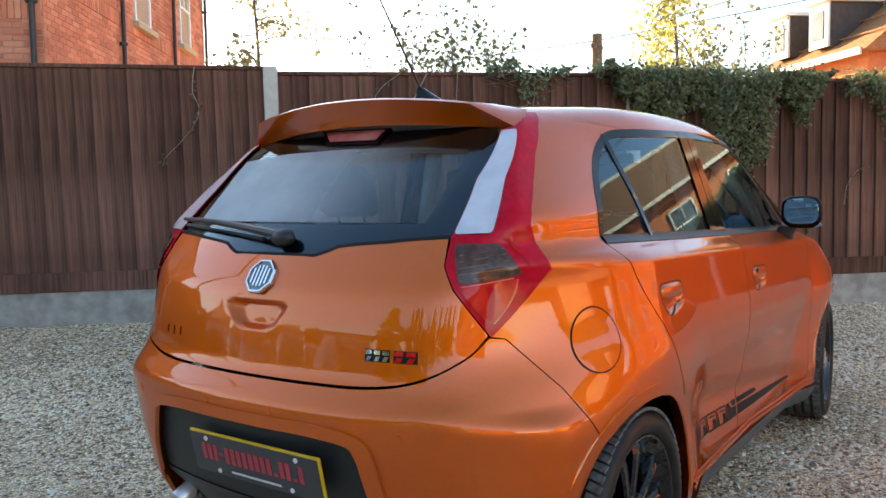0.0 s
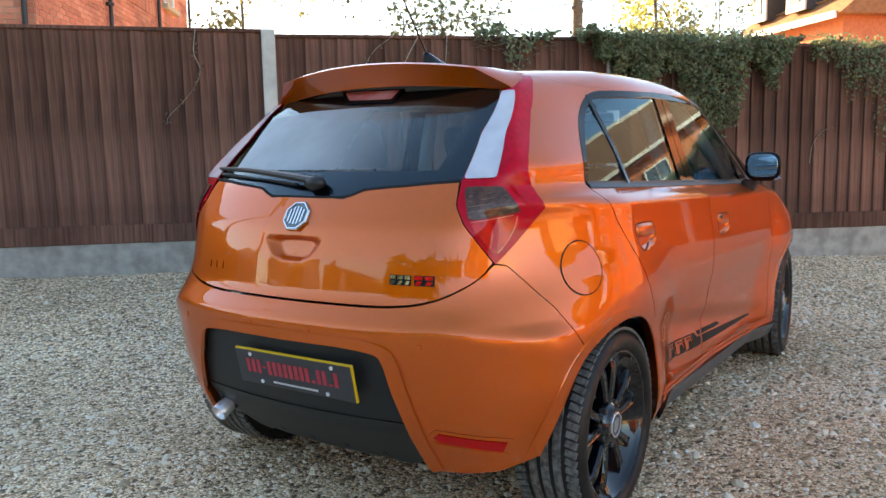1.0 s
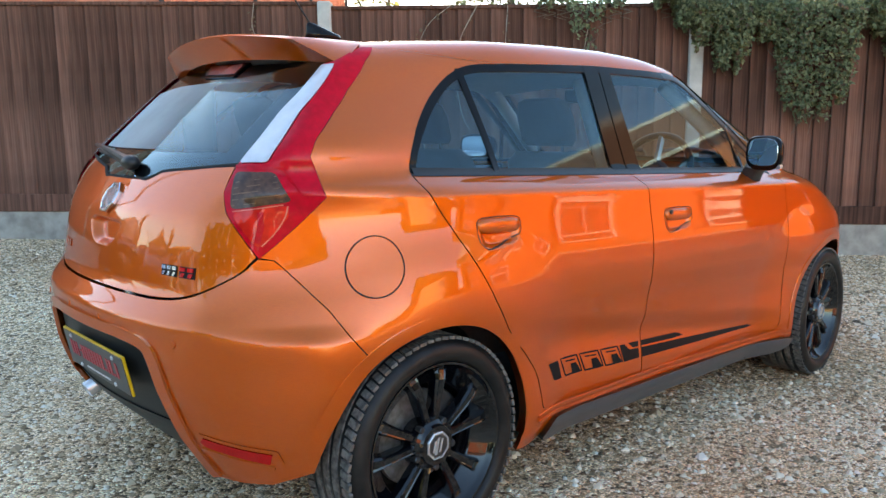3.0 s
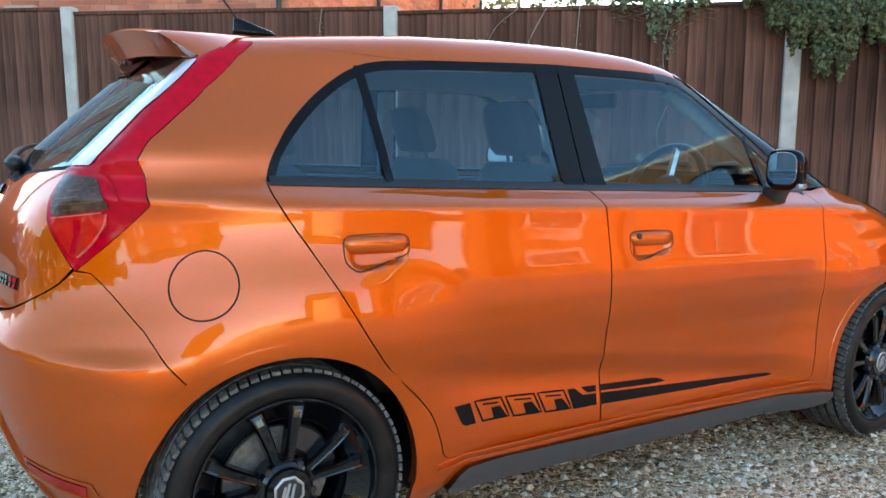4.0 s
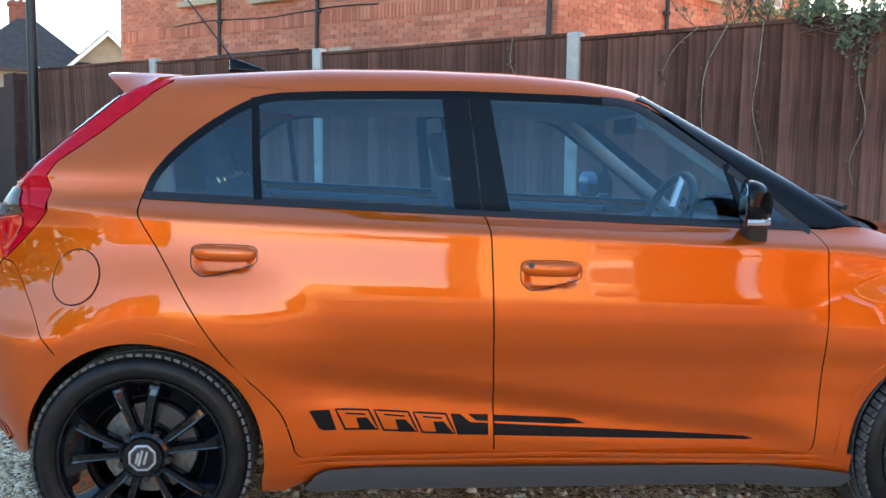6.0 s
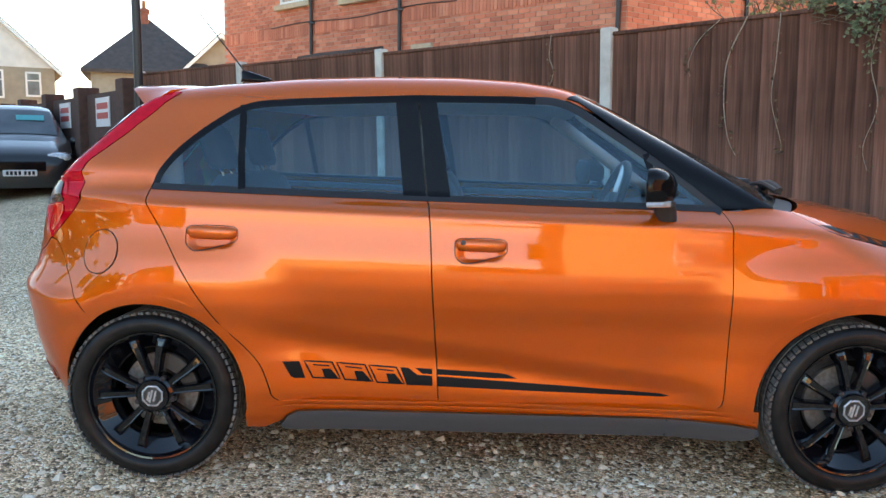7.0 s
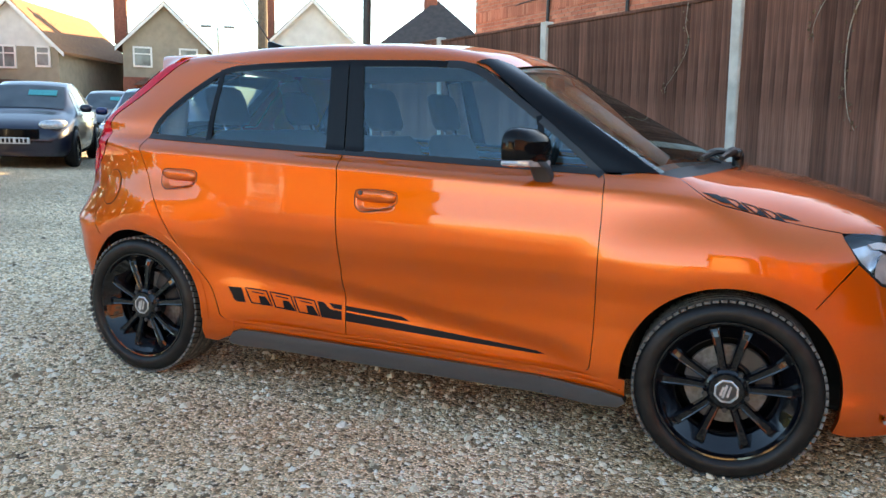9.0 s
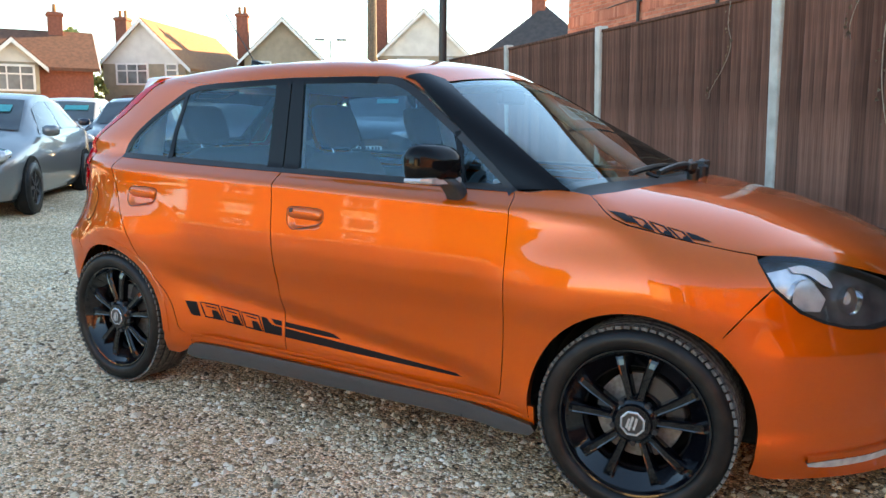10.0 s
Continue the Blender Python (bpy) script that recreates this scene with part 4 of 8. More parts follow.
    lower = skin("diffuser_blade", both_low([(-0.562, 0.400), (-0.548, 0.300), (-0.538, 0.246), (-0.60, 0.228), (-0.64, 0.204), (-0.70, 0.202), (-0.715, 0.214), (-0.80, 0.212)]), round_body, -0.016, M_INSERT, diffuser, "raked black diffuser", lip=0.03)
    for v in lower.data.vertices:
        v.co.x += 0.45 * max(0.0, 0.385 - v.co.z)
    for k in range(4):
        u = -0.73 + (2 * U_REAR + 1.46) * k / 3
        p = Vector(round_body([u], [0.33])[0])
        bm = bmesh.new()
        add_loft(bm, [[(p.x + 0.055 + dx, p.y - w, z), (p.x + 0.055 + dx, p.y + w, z), (p.x + 0.16, p.y + w, z), (p.x + 0.16, p.y - w, z)] for z, w, dx in ((0.240, 0.008, 0.075), (0.27, 0.010, 0.055), (0.30, 0.010, 0.040))])
        part("diffuser_fin", bm, M_INSERT, diffuser)
    rear_glass = skin("rear_window", both([(-0.312, 1.388), (-0.319, 1.362), (-0.4185, 1.234), (-0.4635, 1.098), (-0.60, 1.086), (-0.735, 1.074), (-0.765, 1.061), (-0.80, 1.050)]), round_body, -0.003, M_GLASS_REAR, tailgate, "tinted rear window", lip=0)
    skin("window_border", both([(-0.95 + 0.001, 1.128), (-0.70, 1.128), (-0.51, 1.132), (-0.463, 1.100), (-0.60, 1.086), (-0.735, 1.074), (-0.765, 1.061), (-0.80, 1.050)]), round_body, -0.006, M_BLACK_GLOSS, rear_glass, lip=0)
    skin("window_border", both([(-0.95 + 0.001, 1.335), (-0.70, 1.332), (-0.375, 1.315), (-0.345, 1.332), (-0.313, 1.387)]), round_body, -0.006, M_BLACK_GLOSS, rear_glass, lip=0)
    for m in (False, True):
        strip("window_edge", [(-0.322, 1.358), (-0.421, 1.234), (-0.468, 1.100)], 0.075, round_body, -0.0055, M_BLACK_GLOSS, rear_glass, mirror=m, side=-0.5)
    # pale film painted where light comes through the clear part of the window
    skin("haze_film", both([(-0.95 + 0.001, 1.333), (-0.70, 1.330), (-0.40, 1.314), (-0.475, 1.225), (-0.520, 1.133), (-0.70, 1.130)]), round_body, 0.0008, M_HAZE, rear_glass, "pale film painted for light seen through the glass", lip=0)
    strip("window_gasket", both([(-0.463, 1.098), (-0.60, 1.0845), (-0.735, 1.072), (-0.765, 1.0595), (-0.80, 1.048)]), 0.007, round_body, 0.0015, M_DARK, tailgate)
    # spoiler over the rear window: a lip that follows the roof and folds down to a point at each end
    def spoiler_section(y):
        q = (y / 0.41) ** 2
        tip = Vector((-0.252 + 0.060 * q, y, 1.473 - 0.031 * q))
        low = tip + Vector((0.045 + 0.02 * q, 0, -0.074 + 0.012 * q))
        top = Vector((0.050, y, over_body([0.05], [y])[0][2] + 0.0015))
        mid = top * 0.5 + tip * 0.5
        mid.z = max(over_body([mid.x], [y])[0][2] + 0.002, mid.z + 0.003)
        return [top - Vector((0, 0, 0.02)), top, mid, tip + Vector((0.012, 0, 0.0015)), tip + Vector((0.0, 0, -0.004)), tip.lerp(low, 0.5) + Vector((0.004, 0, 0)), low, low + Vector((0.05, 0, 0.004))]
    F, B = Vector((-0.015, 0.487, 1.431)), Vector((-0.102, 0.520, 1.366))
    end = [F - Vector((0, 0.01, 0.02)), F, F.lerp(B, 0.35), F.lerp(B, 0.8), B, B + Vector((0.002, -0.003, -0.002)), B + Vector((0.004, -0.006, -0.004)), B + Vector((0.045, -0.03, 0.0))]
    half = [spoiler_section(y) for y in np.linspace(0.0, 0.41, 15)]
    last = half[-1]
    for w in (0.3, 0.65, 1.0):
        half.append([p.lerp(e, w) for p, e in zip(last, end)])
    rings = [[Vector((p.x, -p.y, p.z)) for p in r] for r in half[:0:-1]] + half
    bm = bmesh.new()
    add_loft(bm, rings)
    spoiler = part("spoiler", bm, M_PAINT, car, "orange roof spoiler", smooth=True)
    md = spoiler.modifiers.new("edges", "EDGE_SPLIT")
    md.split_angle = radians(32)
    skin("high_brake_lamp", [(U_REAR + 0.104, 1.386), (U_REAR - 0.140, 1.391), (U_REAR - 0.086, 1.359), (U_REAR + 0.096, 1.355)], round_body, 0.004, M_HIGH_RED, tailgate, "red and clear high brake lamp", cell=0.03)
    skin("lamp_housing", [(U_REAR + 0.118, 1.392), (U_REAR - 0.165, 1.398), (U_REAR - 0.094, 1.351), (U_REAR + 0.108, 1.347)], round_body, 0.0015, M_BLACK_GLOSS, tailgate, cell=0.03)

    # bonnet, scuttle, windscreen
    def grid_top(name, x0, x1, yedge, material, off=0.0, label="", n=30, ny=30, parent=None, flat=0.0):
        pts = []
        for i in range(n + 1):
            for k in range(ny + 1):
                s = k / ny * 2 - 1
                a, b = x0(s), x1(s)
                x = a + (b - a) * i / n
                pts.append((x, s * yedge(x)))
        pts = np.array(pts)
        P = over_body(pts[:, 0], pts[:, 1])
        N = gradient(P)
        if flat:
            N[:, 1] *= flat
            N /= np.linalg.norm(N, axis=1)[:, None]
        P = P + N * off
        faces = [[a, a + ny + 1, a + ny + 2, a + 1] for i in range(n) for a in range(i * (ny + 1), i * (ny + 1) + ny)]
        return mesh_ob(name, P, faces, material, parent or car, label, N)
    screen = grid_top("windscreen", lambda s: 1.685 - 0.08 * s * s, lambda s: 2.40 - 0.165 * s * s, lambda x: float(np.interp(x, [1.6, 1.966, 2.24], [0.475, 0.617, 0.694])), M_GLASS_FRONT, -0.003, "raked windscreen glass", flat=0.5)
    grid_top("windscreen_top_band", lambda s: 1.68 - 0.08 * s * s, lambda s: 1.725 - 0.08 * s * s, lambda x: float(np.interp(x, [1.6, 1.966, 2.24], [0.475, 0.617, 0.694])), M_BLACK_GLOSS, -0.006, n=3, parent=screen)
    line = polar_body(*zip(*BONNET_LINE))
    bonnet = grid_top("bonnet", lambda s: 2.47 - 0.165 * s * s, lambda s: 3.25 - 0.42 * abs(s) ** 2.4, lambda x: float(np.interp(x, line[:, 0], -line[:, 1])) - 0.004, M_PAINT, 0.0, n=36, ny=48)
    grid_top("scuttle_panel", lambda s: 2.37 - 0.165 * s * s, lambda s: 2.48 - 0.165 * s * s, lambda x: float(np.interp(x, [2.2, 2.30, 2.5], [0.69, 0.655, 0.63])), M_PLASTIC, -0.012, "black plastic panel below the windscreen", n=6)
    # stripe of plain blocks along each edge of the bonnet
    for mirror in (False, True):
        for lp in ([(2.386, 0.735, 0.965), (2.435, 0.722, 0.958), (2.487, 0.748, 0.935), (2.455, 0.757, 0.936)], [(2.62, 0.692, 0.915), (2.655, 0.685, 0.905), (2.70, 0.688, 0.888), (2.645, 0.712, 0.898)]):
            skin("bonnet_stripe_block", [polar_of((x, -y, z)) for x, y, z in lp], polar_body, 0.0015, M_DECAL, bonnet, mirror=mirror, lip=0)
        for x0 in (2.452, 2.512, 2.568):
            y = 0.722 - 0.145 * (x0 - 2.452) + 0.004
            z = 0.955 - 0.21 * (x0 - 2.452)
            ring = [(x0, y, z), (x0 + 0.042, y - 0.007, z - 0.010), (x0 + 0.085, y + 0.020, z - 0.038), (x0 + 0.045, y + 0.027, z - 0.026)]
            strip("bonnet_stripe_outline", densify([polar_of((a, -b, c)) for a, b, c in ring], 0.02), 0.006, polar_body, 0.0015, M_DECAL, bonnet, mirror=mirror, closed=True, depth=0.001)
            skin("bonnet_stripe_wedge", [polar_of((a, -b, c)) for a, b, c in ((x0 + 0.052, y + 0.010, z - 0.022), (x0 + 0.070, y + 0.008, z - 0.024), (x0 + 0.080, y + 0.020, z - 0.037), (x0 + 0.052, y + 0.026, z - 0.030))], polar_body, 0.0015, M_DECAL, bonnet, mirror=mirror, lip=0)
    # front bumper
    fl = [(float(u_at([x], [z])[0]) + 0.0006, z - 0.0006) for x, z in ((2.752, 0.594), (2.821, 0.683), (2.882, 0.757))] + [(2.957, 0.688), (3.027, 0.655), (3.095, 0.635), (3.169, 0.628), (3.237, 0.635), (3.304, 0.664), (3.326, 0.702), (3.40, 0.735), (3.50, 0.745)]
    fr = [(2 * U_FRONT - a, b) for a, b in fl[::-1]]
    arc_f = arch(2.52, 0.357, -20, 48, 16)
    arc_m = [(2 * U_FRONT - a, b) for a, b in arc_f[::-1]]
    skin("front_bumper", arc_f + fl + fr + arc_m + [(2 * U_FRONT - 2.90, 0.175), (2.90, 0.175)], round_body, 0.0, M_PAINT, car, lip=0.02)
    for m in (False, True):
        top = curve_pts([(2.985, 0.238), (3.06, 0.244), (3.16, 0.250), (3.26, 0.266), (3.34, 0.290)], 4)
        bot = curve_pts([(3.34, 0.272), (3.26, 0.246), (3.16, 0.228), (3.06, 0.221), (2.992, 0.226)], 4)
        skin("daytime_lamp", top + bot, round_body, 0.010, M_BULB, car, "slim clear lamp strip", mirror=m, cell=0.05, lip=0.012)
        strip("bumper_lip", [(a, b + 0.012) for a, b in top], 0.016, round_body, 0.012, M_PAINT, car, mirror=m, depth=0.014)
    # wheels
    for hx, arm in ((0.0, 0.10), (2.52, 0.0)):
        for sy in (-1, 1):
            make_wheel(car, hx, sy, arm, 5.0 if hx > 1 else 0.0)
    # number plate with a yellow edge; its writing as plain bars
    plate = new("number_plate")
    plate.parent = car
    pm = Matrix.Translation((-0.654, -0.050, 0.527)) @ Matrix.Rotation(radians(-12), 4, "Y")
    bm = bmesh.new()
    add_box(bm, (0, 0, 0), (0.008, 0.480, 0.120), 0.003)
    bmesh.ops.transform(bm, matrix=pm, verts=bm.verts[:])
    part("plate_edge", bm, M_YELLOW, plate, "yellow edge")
    bm = bmesh.new()
    add_box(bm, (-0.0035, 0.002, -0.002), (0.004, 0.471, 0.112), 0.001)
    bmesh.ops.transform(bm, matrix=pm, verts=bm.verts[:])
    part("plate_face", bm, M_PLATE, plate, "dark face")
    for k in range(17):
        bm = bmesh.new()
        y = 0.188 - k * 0.0225
        hgt = 0.046 if k not in (3, 12, 15) else (0.008 if k != 3 else 0.006)
        zz = 0.004 if k not in (12, 15) else -0.014
        add_box(bm, (-0.0062, y, zz), (0.0014, 0.0150, hgt))
        bmesh.ops.transform(bm, matrix=pm, verts=bm.verts[:])
        part("plate_bar", bm, M_PLATE_RED, plate, "dull red bar")
    bm = bmesh.new()
    for k in range(30):
        add_box(bm, (-0.0062, 0.09 - k * 0.0062, -0.042), (0.0012, 0.0042, 0.006))
    bmesh.ops.transform(bm, matrix=pm, verts=bm.verts[:])
    part("plate_small_bars", bm, M_WHITE, plate, "fine white bars")
    for y, z in ((0.172, 0.042), (-0.162, 0.042), (0.14, -0.046), (-0.13, -0.046)):
        bm = bmesh.new()
        add_lathe(bm, [(0.0065, 0.0), (0.0065, 0.003), (0.004, 0.0045), (0.0001, 0.0045)], pm @ Matrix.Translation((-0.0055, y, z)) @ Matrix.Rotation(radians(90), 4, "Z"), 12)
        part("plate_screw", bm, M_WHITE, plate)
    # tailgate badge: an eight-sided chrome plaque with plain relief
    bm = bmesh.new()
    o8 = [(0.052 * math.cos(math.pi / 8 + k * math.pi / 4), 0.052 * math.sin(math.pi / 8 + k * math.pi / 4)) for k in range(8)]
    p = round_body([U_REAR], [0.990])[0]
    bmx = Matrix.Translation(p) @ Vector(gradient(np.array([p]))[0]).to_track_quat("Z", "Y").to_matrix().to_4x4()
    add_loft(bm, [[bmx @ Vector((a * f, b * f, h)) for a, b in o8] for f, h in ((1.0, 0.0), (1.0, 0.007), (0.95, 0.010), (0.86, 0.010), (0.84, 0.005))])
    badge = part("badge", bm, M_CHROME, tailgate, "chrome eight-sided badge")
    bm = bmesh.new()
    add_loft(bm, [[bmx @ Vector((a * 0.84, b * 0.84, h)) for a, b in o8] for h in (0.0052, 0.0062)])
    part("badge_ground", bm, M_BADGE_DARK, badge)
    bm = bmesh.new()
    for dx, dz, tilt, ln in ((-0.026, 0, 0.0, 0.044), (-0.013, 0.0, 0.0, 0.058), (0.0, 0.0, 0.0, 0.062), (0.013, 0.0, 0.0, 0.058), (0.026, 0.0, 0.0, 0.044)):
        add_box(bm, (0, 0, 0), (1, 1, 1))
        bmesh.ops.transform(bm, matrix=bmx @ Matrix.Translation((dx, dz, 0.008)) @ Matrix.Rotation(tilt, 4, "Z") @ Matrix.Diagonal((0.006, ln, 0.004, 1)), verts=bm.verts[-8:])
    part("badge_relief", bm, M_CHROME, badge)
    # model badge: chrome and red blocks
    for u0, u1, n, mt, nm in ((-0.604, -0.556, 3, M_CHROME, "chrome"), (-0.550, -0.506, 2, M_BRIGHT_RED, "red")):
        skin("model_badge_ground", [(u0 - 0.002, 0.838), (u1 - 0.003, 0.838), (u1 - 0.003, 0.809), (u0 - 0.002, 0.809)], round_body, 0.0015, M_DARK, tailgate, "dark badge ground", cell=0.02)
        w = (u1 - u0) / n
        for k in range(n):
            a = u0 + w * k
            for z0, z1, lean in ((0.826, 0.836, 0.0), (0.811, 0.822, 0.25)):
                skin("model_badge_block", [(a + w * lean, z1), (a + w * 0.74, z1), (a + w * (0.74 - lean), z0), (a, z0)], round_body, 0.004, mt, tailgate, nm + " model badge block", cell=0.02)
    # faint maker's badge on the other side
    for k in range(3):
        a = 2 * U_REAR + 0.560 + k * 0.026
        skin("small_badge_block", [(a, 0.835), (a + 0.02, 0.835), (a + 0.02, 0.812), (a, 0.812)], round_body, 0.003, M_PAINT, tailgate, cell=0.02)
    # parking sensors
    for u, z in ((-0.530, 0.648), (-0.83, 0.668), (2 * U_REAR + 0.83, 0.668), (2 * U_REAR + 0.530, 0.648)):
        p = round_body([u], [z])[0]
        m = Matrix.Translation(p) @ Vector(gradient(np.array([p]))[0]).to_track_quat("Y", "Z").to_matrix().to_4x4()
        bm = bmesh.new()
        add_lathe(bm, [(0.0115, -0.002), (0.0115, 0.001), (0.0095, 0.001), (0.0090, 0.0025), (0.0001, 0.003)], m, 18)
        part("parking_sensor", bm, M_PAINT, bumper, smooth=False)
    # rear wiper
    wiper = new("rear_wiper")
    wiper.parent = car
    a, b = round_body([-0.918], [1.080])[0], round_body([2 * U_REAR + 0.462], [1.122])[0]
    na = Vector(gradient(np.array([a]))[0])
    bm = bmesh.new()
    A, B = Vector(a) + na * 0.030, Vector(b) + na * 0.022
    pts = [A + (B - A) * t + na * 0.012 * math.sin(math.pi * t) for t in np.linspace(0, 1, 10)]
    add_tube(bm, pts, 0.013, 8, taper=0.006)
    part("wiper_arm", bm, M_SATIN, wiper)
    bm = bmesh.new()
    add_tube(bm, [A + (B - A) * t - na * 0.014 + Vector((0, 0, -0.012)) for t in np.linspace(0.18, 1.0, 8)], 0.007, 6)
    part("wiper_blade", bm, M_SATIN, wiper)
    bm = bmesh.new()
    bmesh.ops.create_uvsphere(bm, u_segments=16, v_segments=10, radius=0.026, matrix=Matrix.Translation(Vector(a) + na * 0.018) @ Matrix.Diagonal((1, 1.5, 0.9, 1)))
    part("wiper_pivot", bm, M_SATIN, wiper, smooth=True)
    # aerial
    aerial = new("aerial")
    aerial.parent = car
    bm = bmesh.new()
    add_loft(bm, [soft_ring(0.165 + dx, 0.0, z, a, b, 16, 2.4, "xy") for dx, z, a, b in ((0.03, 1.500, 0.075, 0.028), (0.025, 1.515, 0.066, 0.024), (-0.005, 1.535, 0.036, 0.014), (-0.025, 1.548, 0.014, 0.009))])
    part("aerial_base", bm, M_BLACK_GLOSS, aerial, smooth=True)
    bm = bmesh.new()
    add_tube(bm, [(0.14, 0, 1.545), (0.04, 0, 1.672), (-0.06, 0, 1.80)], 0.0036, 8, taper=0.0024)
    part("aerial_mast", bm, M_SATIN, aerial)
    # exhaust
    bm = bmesh.new()
    add_lathe(bm, [(0.028, -0.09), (0.031, 0.0), (0.029, 0.003), (0.0255, 0.0), (0.024, -0.07), (0.0001, -0.07)], Matrix.Translation((-0.525, 0.455, 0.280)) @ Matrix.Rotation(radians(90), 4, "Z") @ Matrix.Rotation(radians(-28), 4, "X"), 24)
    part("exhaust_tip", bm, M_SILVER, car, "bright steel exhaust tip", smooth=True)
    bm = bmesh.new()
    add_tube(bm, [(-0.485, 0.452, 0.298), (-0.40, 0.42, 0.325), (-0.20, 0.36, 0.34)], 0.0215, 16)
    part("exhaust_pipe", bm, M_DARK, car, "sooty exhaust pipe")
    # underside
    bm = bmesh.new()
    add_box(bm, (1.26, 0, 0.235), (1.75, 1.44, 0.10), 0.02)
    add_box(bm, (0.02, 0, 0.33), (0.80, 0.9, 0.12), 0.02)
    add_box(bm, (2.62, 0, 0.30), (1.0, 1.02, 0.2), 0.02)
    part("underbody", bm, M_DARK, car)
    bm = bmesh.new()
    add_box(bm, (2.55, 0, 0.66), (0.70, 0.95, 0.40), 0.03)
    part("engine_bay", bm, M_DARK, car)
    bm = bmesh.new()
    add_box(bm, (2.16, 0, 0.62), (0.04, 1.25, 0.66), 0.01)
    part("bulkhead", bm, M_DARK, car)
    # front wipers in the scuttle
    for y0, y1, x0, x1 in ((0.02, -0.40, 2.45, 2.395), (0.20, 0.58, 2.44, 2.33)):
        wp = new("front_wiper")
        wp.parent = car
        pa, pb = over_body([x0], [y0])[0], over_body([x1], [y1])[0]
        A, B = Vector(pa) + Vector((0, 0, 0.022)), Vector(pb) + Vector((0, 0, 0.016))
        bm = bmesh.new()
        arm = [A + (B - A) * t + Vector((0, 0, 0.030 * math.sin(math.pi * t ** 0.6))) for t in np.linspace(0, 0.75, 7)]
        add_tube(bm, arm, 0.019, 8, taper=0.010)
        add_box(bm, A + (B - A) * 0.10 + Vector((0, 0, 0.022)), (0.044, 0.095, 0.030), 0.008)
        part("wiper_arm", bm, M_SATIN, wp)
        bm = bmesh.new()
        q = A + (B - A) * 0.75
        add_tube(bm, [A + (B - A) * t + Vector((-0.045, 0, 0.020 + 0.012 * math.sin(math.pi * t))) for t in np.linspace(-0.1, 1.05, 9)], 0.010, 6)
        add_tube(bm, [q, q + Vector((-0.045, 0, 0.012))], 0.007, 6)
        part("wiper_blade", bm, M_SATIN, wp)
        bm = bmesh.new()
        add_lathe(bm, [(0.024, -0.03), (0.024, 0.012), (0.016, 0.022), (0.0001, 0.023)], Matrix.Translation(A) @ Matrix.Rotation(radians(90), 4, "X"), 14)
        part("wiper_pivot", bm, M_SATIN, wp)
    # ---- cabin ----
    def seat(x, y, wide, front):
        st = new("front_seat" if front else "rear_seat")
        st.parent = car
        tilt = 0.30
        bm = bmesh.new()
        add_loft(bm, [soft_ring(x + 0.25, y, z, 0.26, wide * f, 20, 4, "xy") for z, f in ((0.42, 0.92), (0.46, 1.0), (0.58, 1.0), (0.62, 0.9))])
        part("seat_cushion", bm, M_SEAT, st, smooth=True)
        bm = bmesh.new()
        add_loft(bm, [soft_ring(x - (z - 0.60) * tilt, y, z, 0.075 * g, wide * f, 20, 4, "xy") for z, f, g in ((0.58, 0.95, 1.0), (0.70, 1.0, 1.0), (0.95, 0.97, 0.95), (1.06, 0.86, 0.85), (1.10, 0.66, 0.6))])
        part("seat_back", bm, M_SEAT, st, smooth=True)
        hx = x - 0.56 * tilt
        for hy in ((0.0,) if front else (-0.32, 0.32)):
            bm = bmesh.new()
            add_loft(bm, [soft_ring(hx - (z - 1.15) * tilt, y + hy, z, 0.050 * g, 0.125 * f, 18, 3.2, "xy") for z, f, g in ((1.125, 0.8, 0.8), (1.15, 0.97, 1.0), (1.24, 1.0, 1.0), (1.29, 0.86, 0.9), (1.305, 0.6, 0.5))])
            part("headrest", bm, M_SEAT, st, smooth=True)
            for py in (-0.06, 0.06):
                bm = bmesh.new()
                add_tube(bm, [(hx + 0.03, y + hy + py, 1.06), (hx + 0.004, y + hy + py, 1.14)], 0.006, 6)
                part("headrest_post", bm, M_CHROME, st)
        return st
    seat(1.16, -0.35, 0.25, True)
    seat(1.16, 0.35, 0.25, True)
    seat(0.30, 0.0, 0.58, False)
    bm = bmesh.new()
    add_loft(bm, [[(1.82, y, 0.60), (1.80, y, 0.86), (1.86, y, 0.955 + h), (2.05, y, 0.975 + h * 0.4), (2.30, y, 0.97), (2.30, y, 0.60)] for y, h in ((-0.64, 0.0), (-0.52, 0.02), (-0.36, 0.045), (-0.18, 0.02), (0.0, 0.01), (0.64, 0.0))])
    part("dashboard", bm, M_DASH, car, smooth=False)
    st = new("steering_wheel")
    st.parent = car
    sm = Matrix.Translation((1.70, -0.36, 0.99)) @ Matrix.Rotation(radians(-68), 4, "Y")
    bm = bmesh.new()
    add_tube(bm, [sm @ Vector((0.185 * math.cos(a), 0.185 * math.sin(a), 0)) for a in np.linspace(0, 2 * math.pi, 40, endpoint=False)], 0.016, 10, closed=True)
    part("steering_rim", bm, M_SATIN, st, smooth=True)
    bm = bmesh.new()
    for a in (0, math.pi, math.pi / 2):
        add_tube(bm, [sm @ Vector((0.05 * math.cos(a), 0.05 * math.sin(a), -0.01)), sm @ Vector((0.18 * math.cos(a), 0.18 * math.sin(a), 0))], 0.017, 6)
    part("steering_spokes", bm, M_SILVER, st)
    bm = bmesh.new()
    add_lathe(bm, [(0.07, -0.03), (0.07, 0.0), (0.055, 0.015), (0.0001, 0.018)], sm @ Matrix.Rotation(radians(90), 4, "X"), 24)
    part("steering_boss", bm, M_DASH, st)
    bm = bmesh.new()
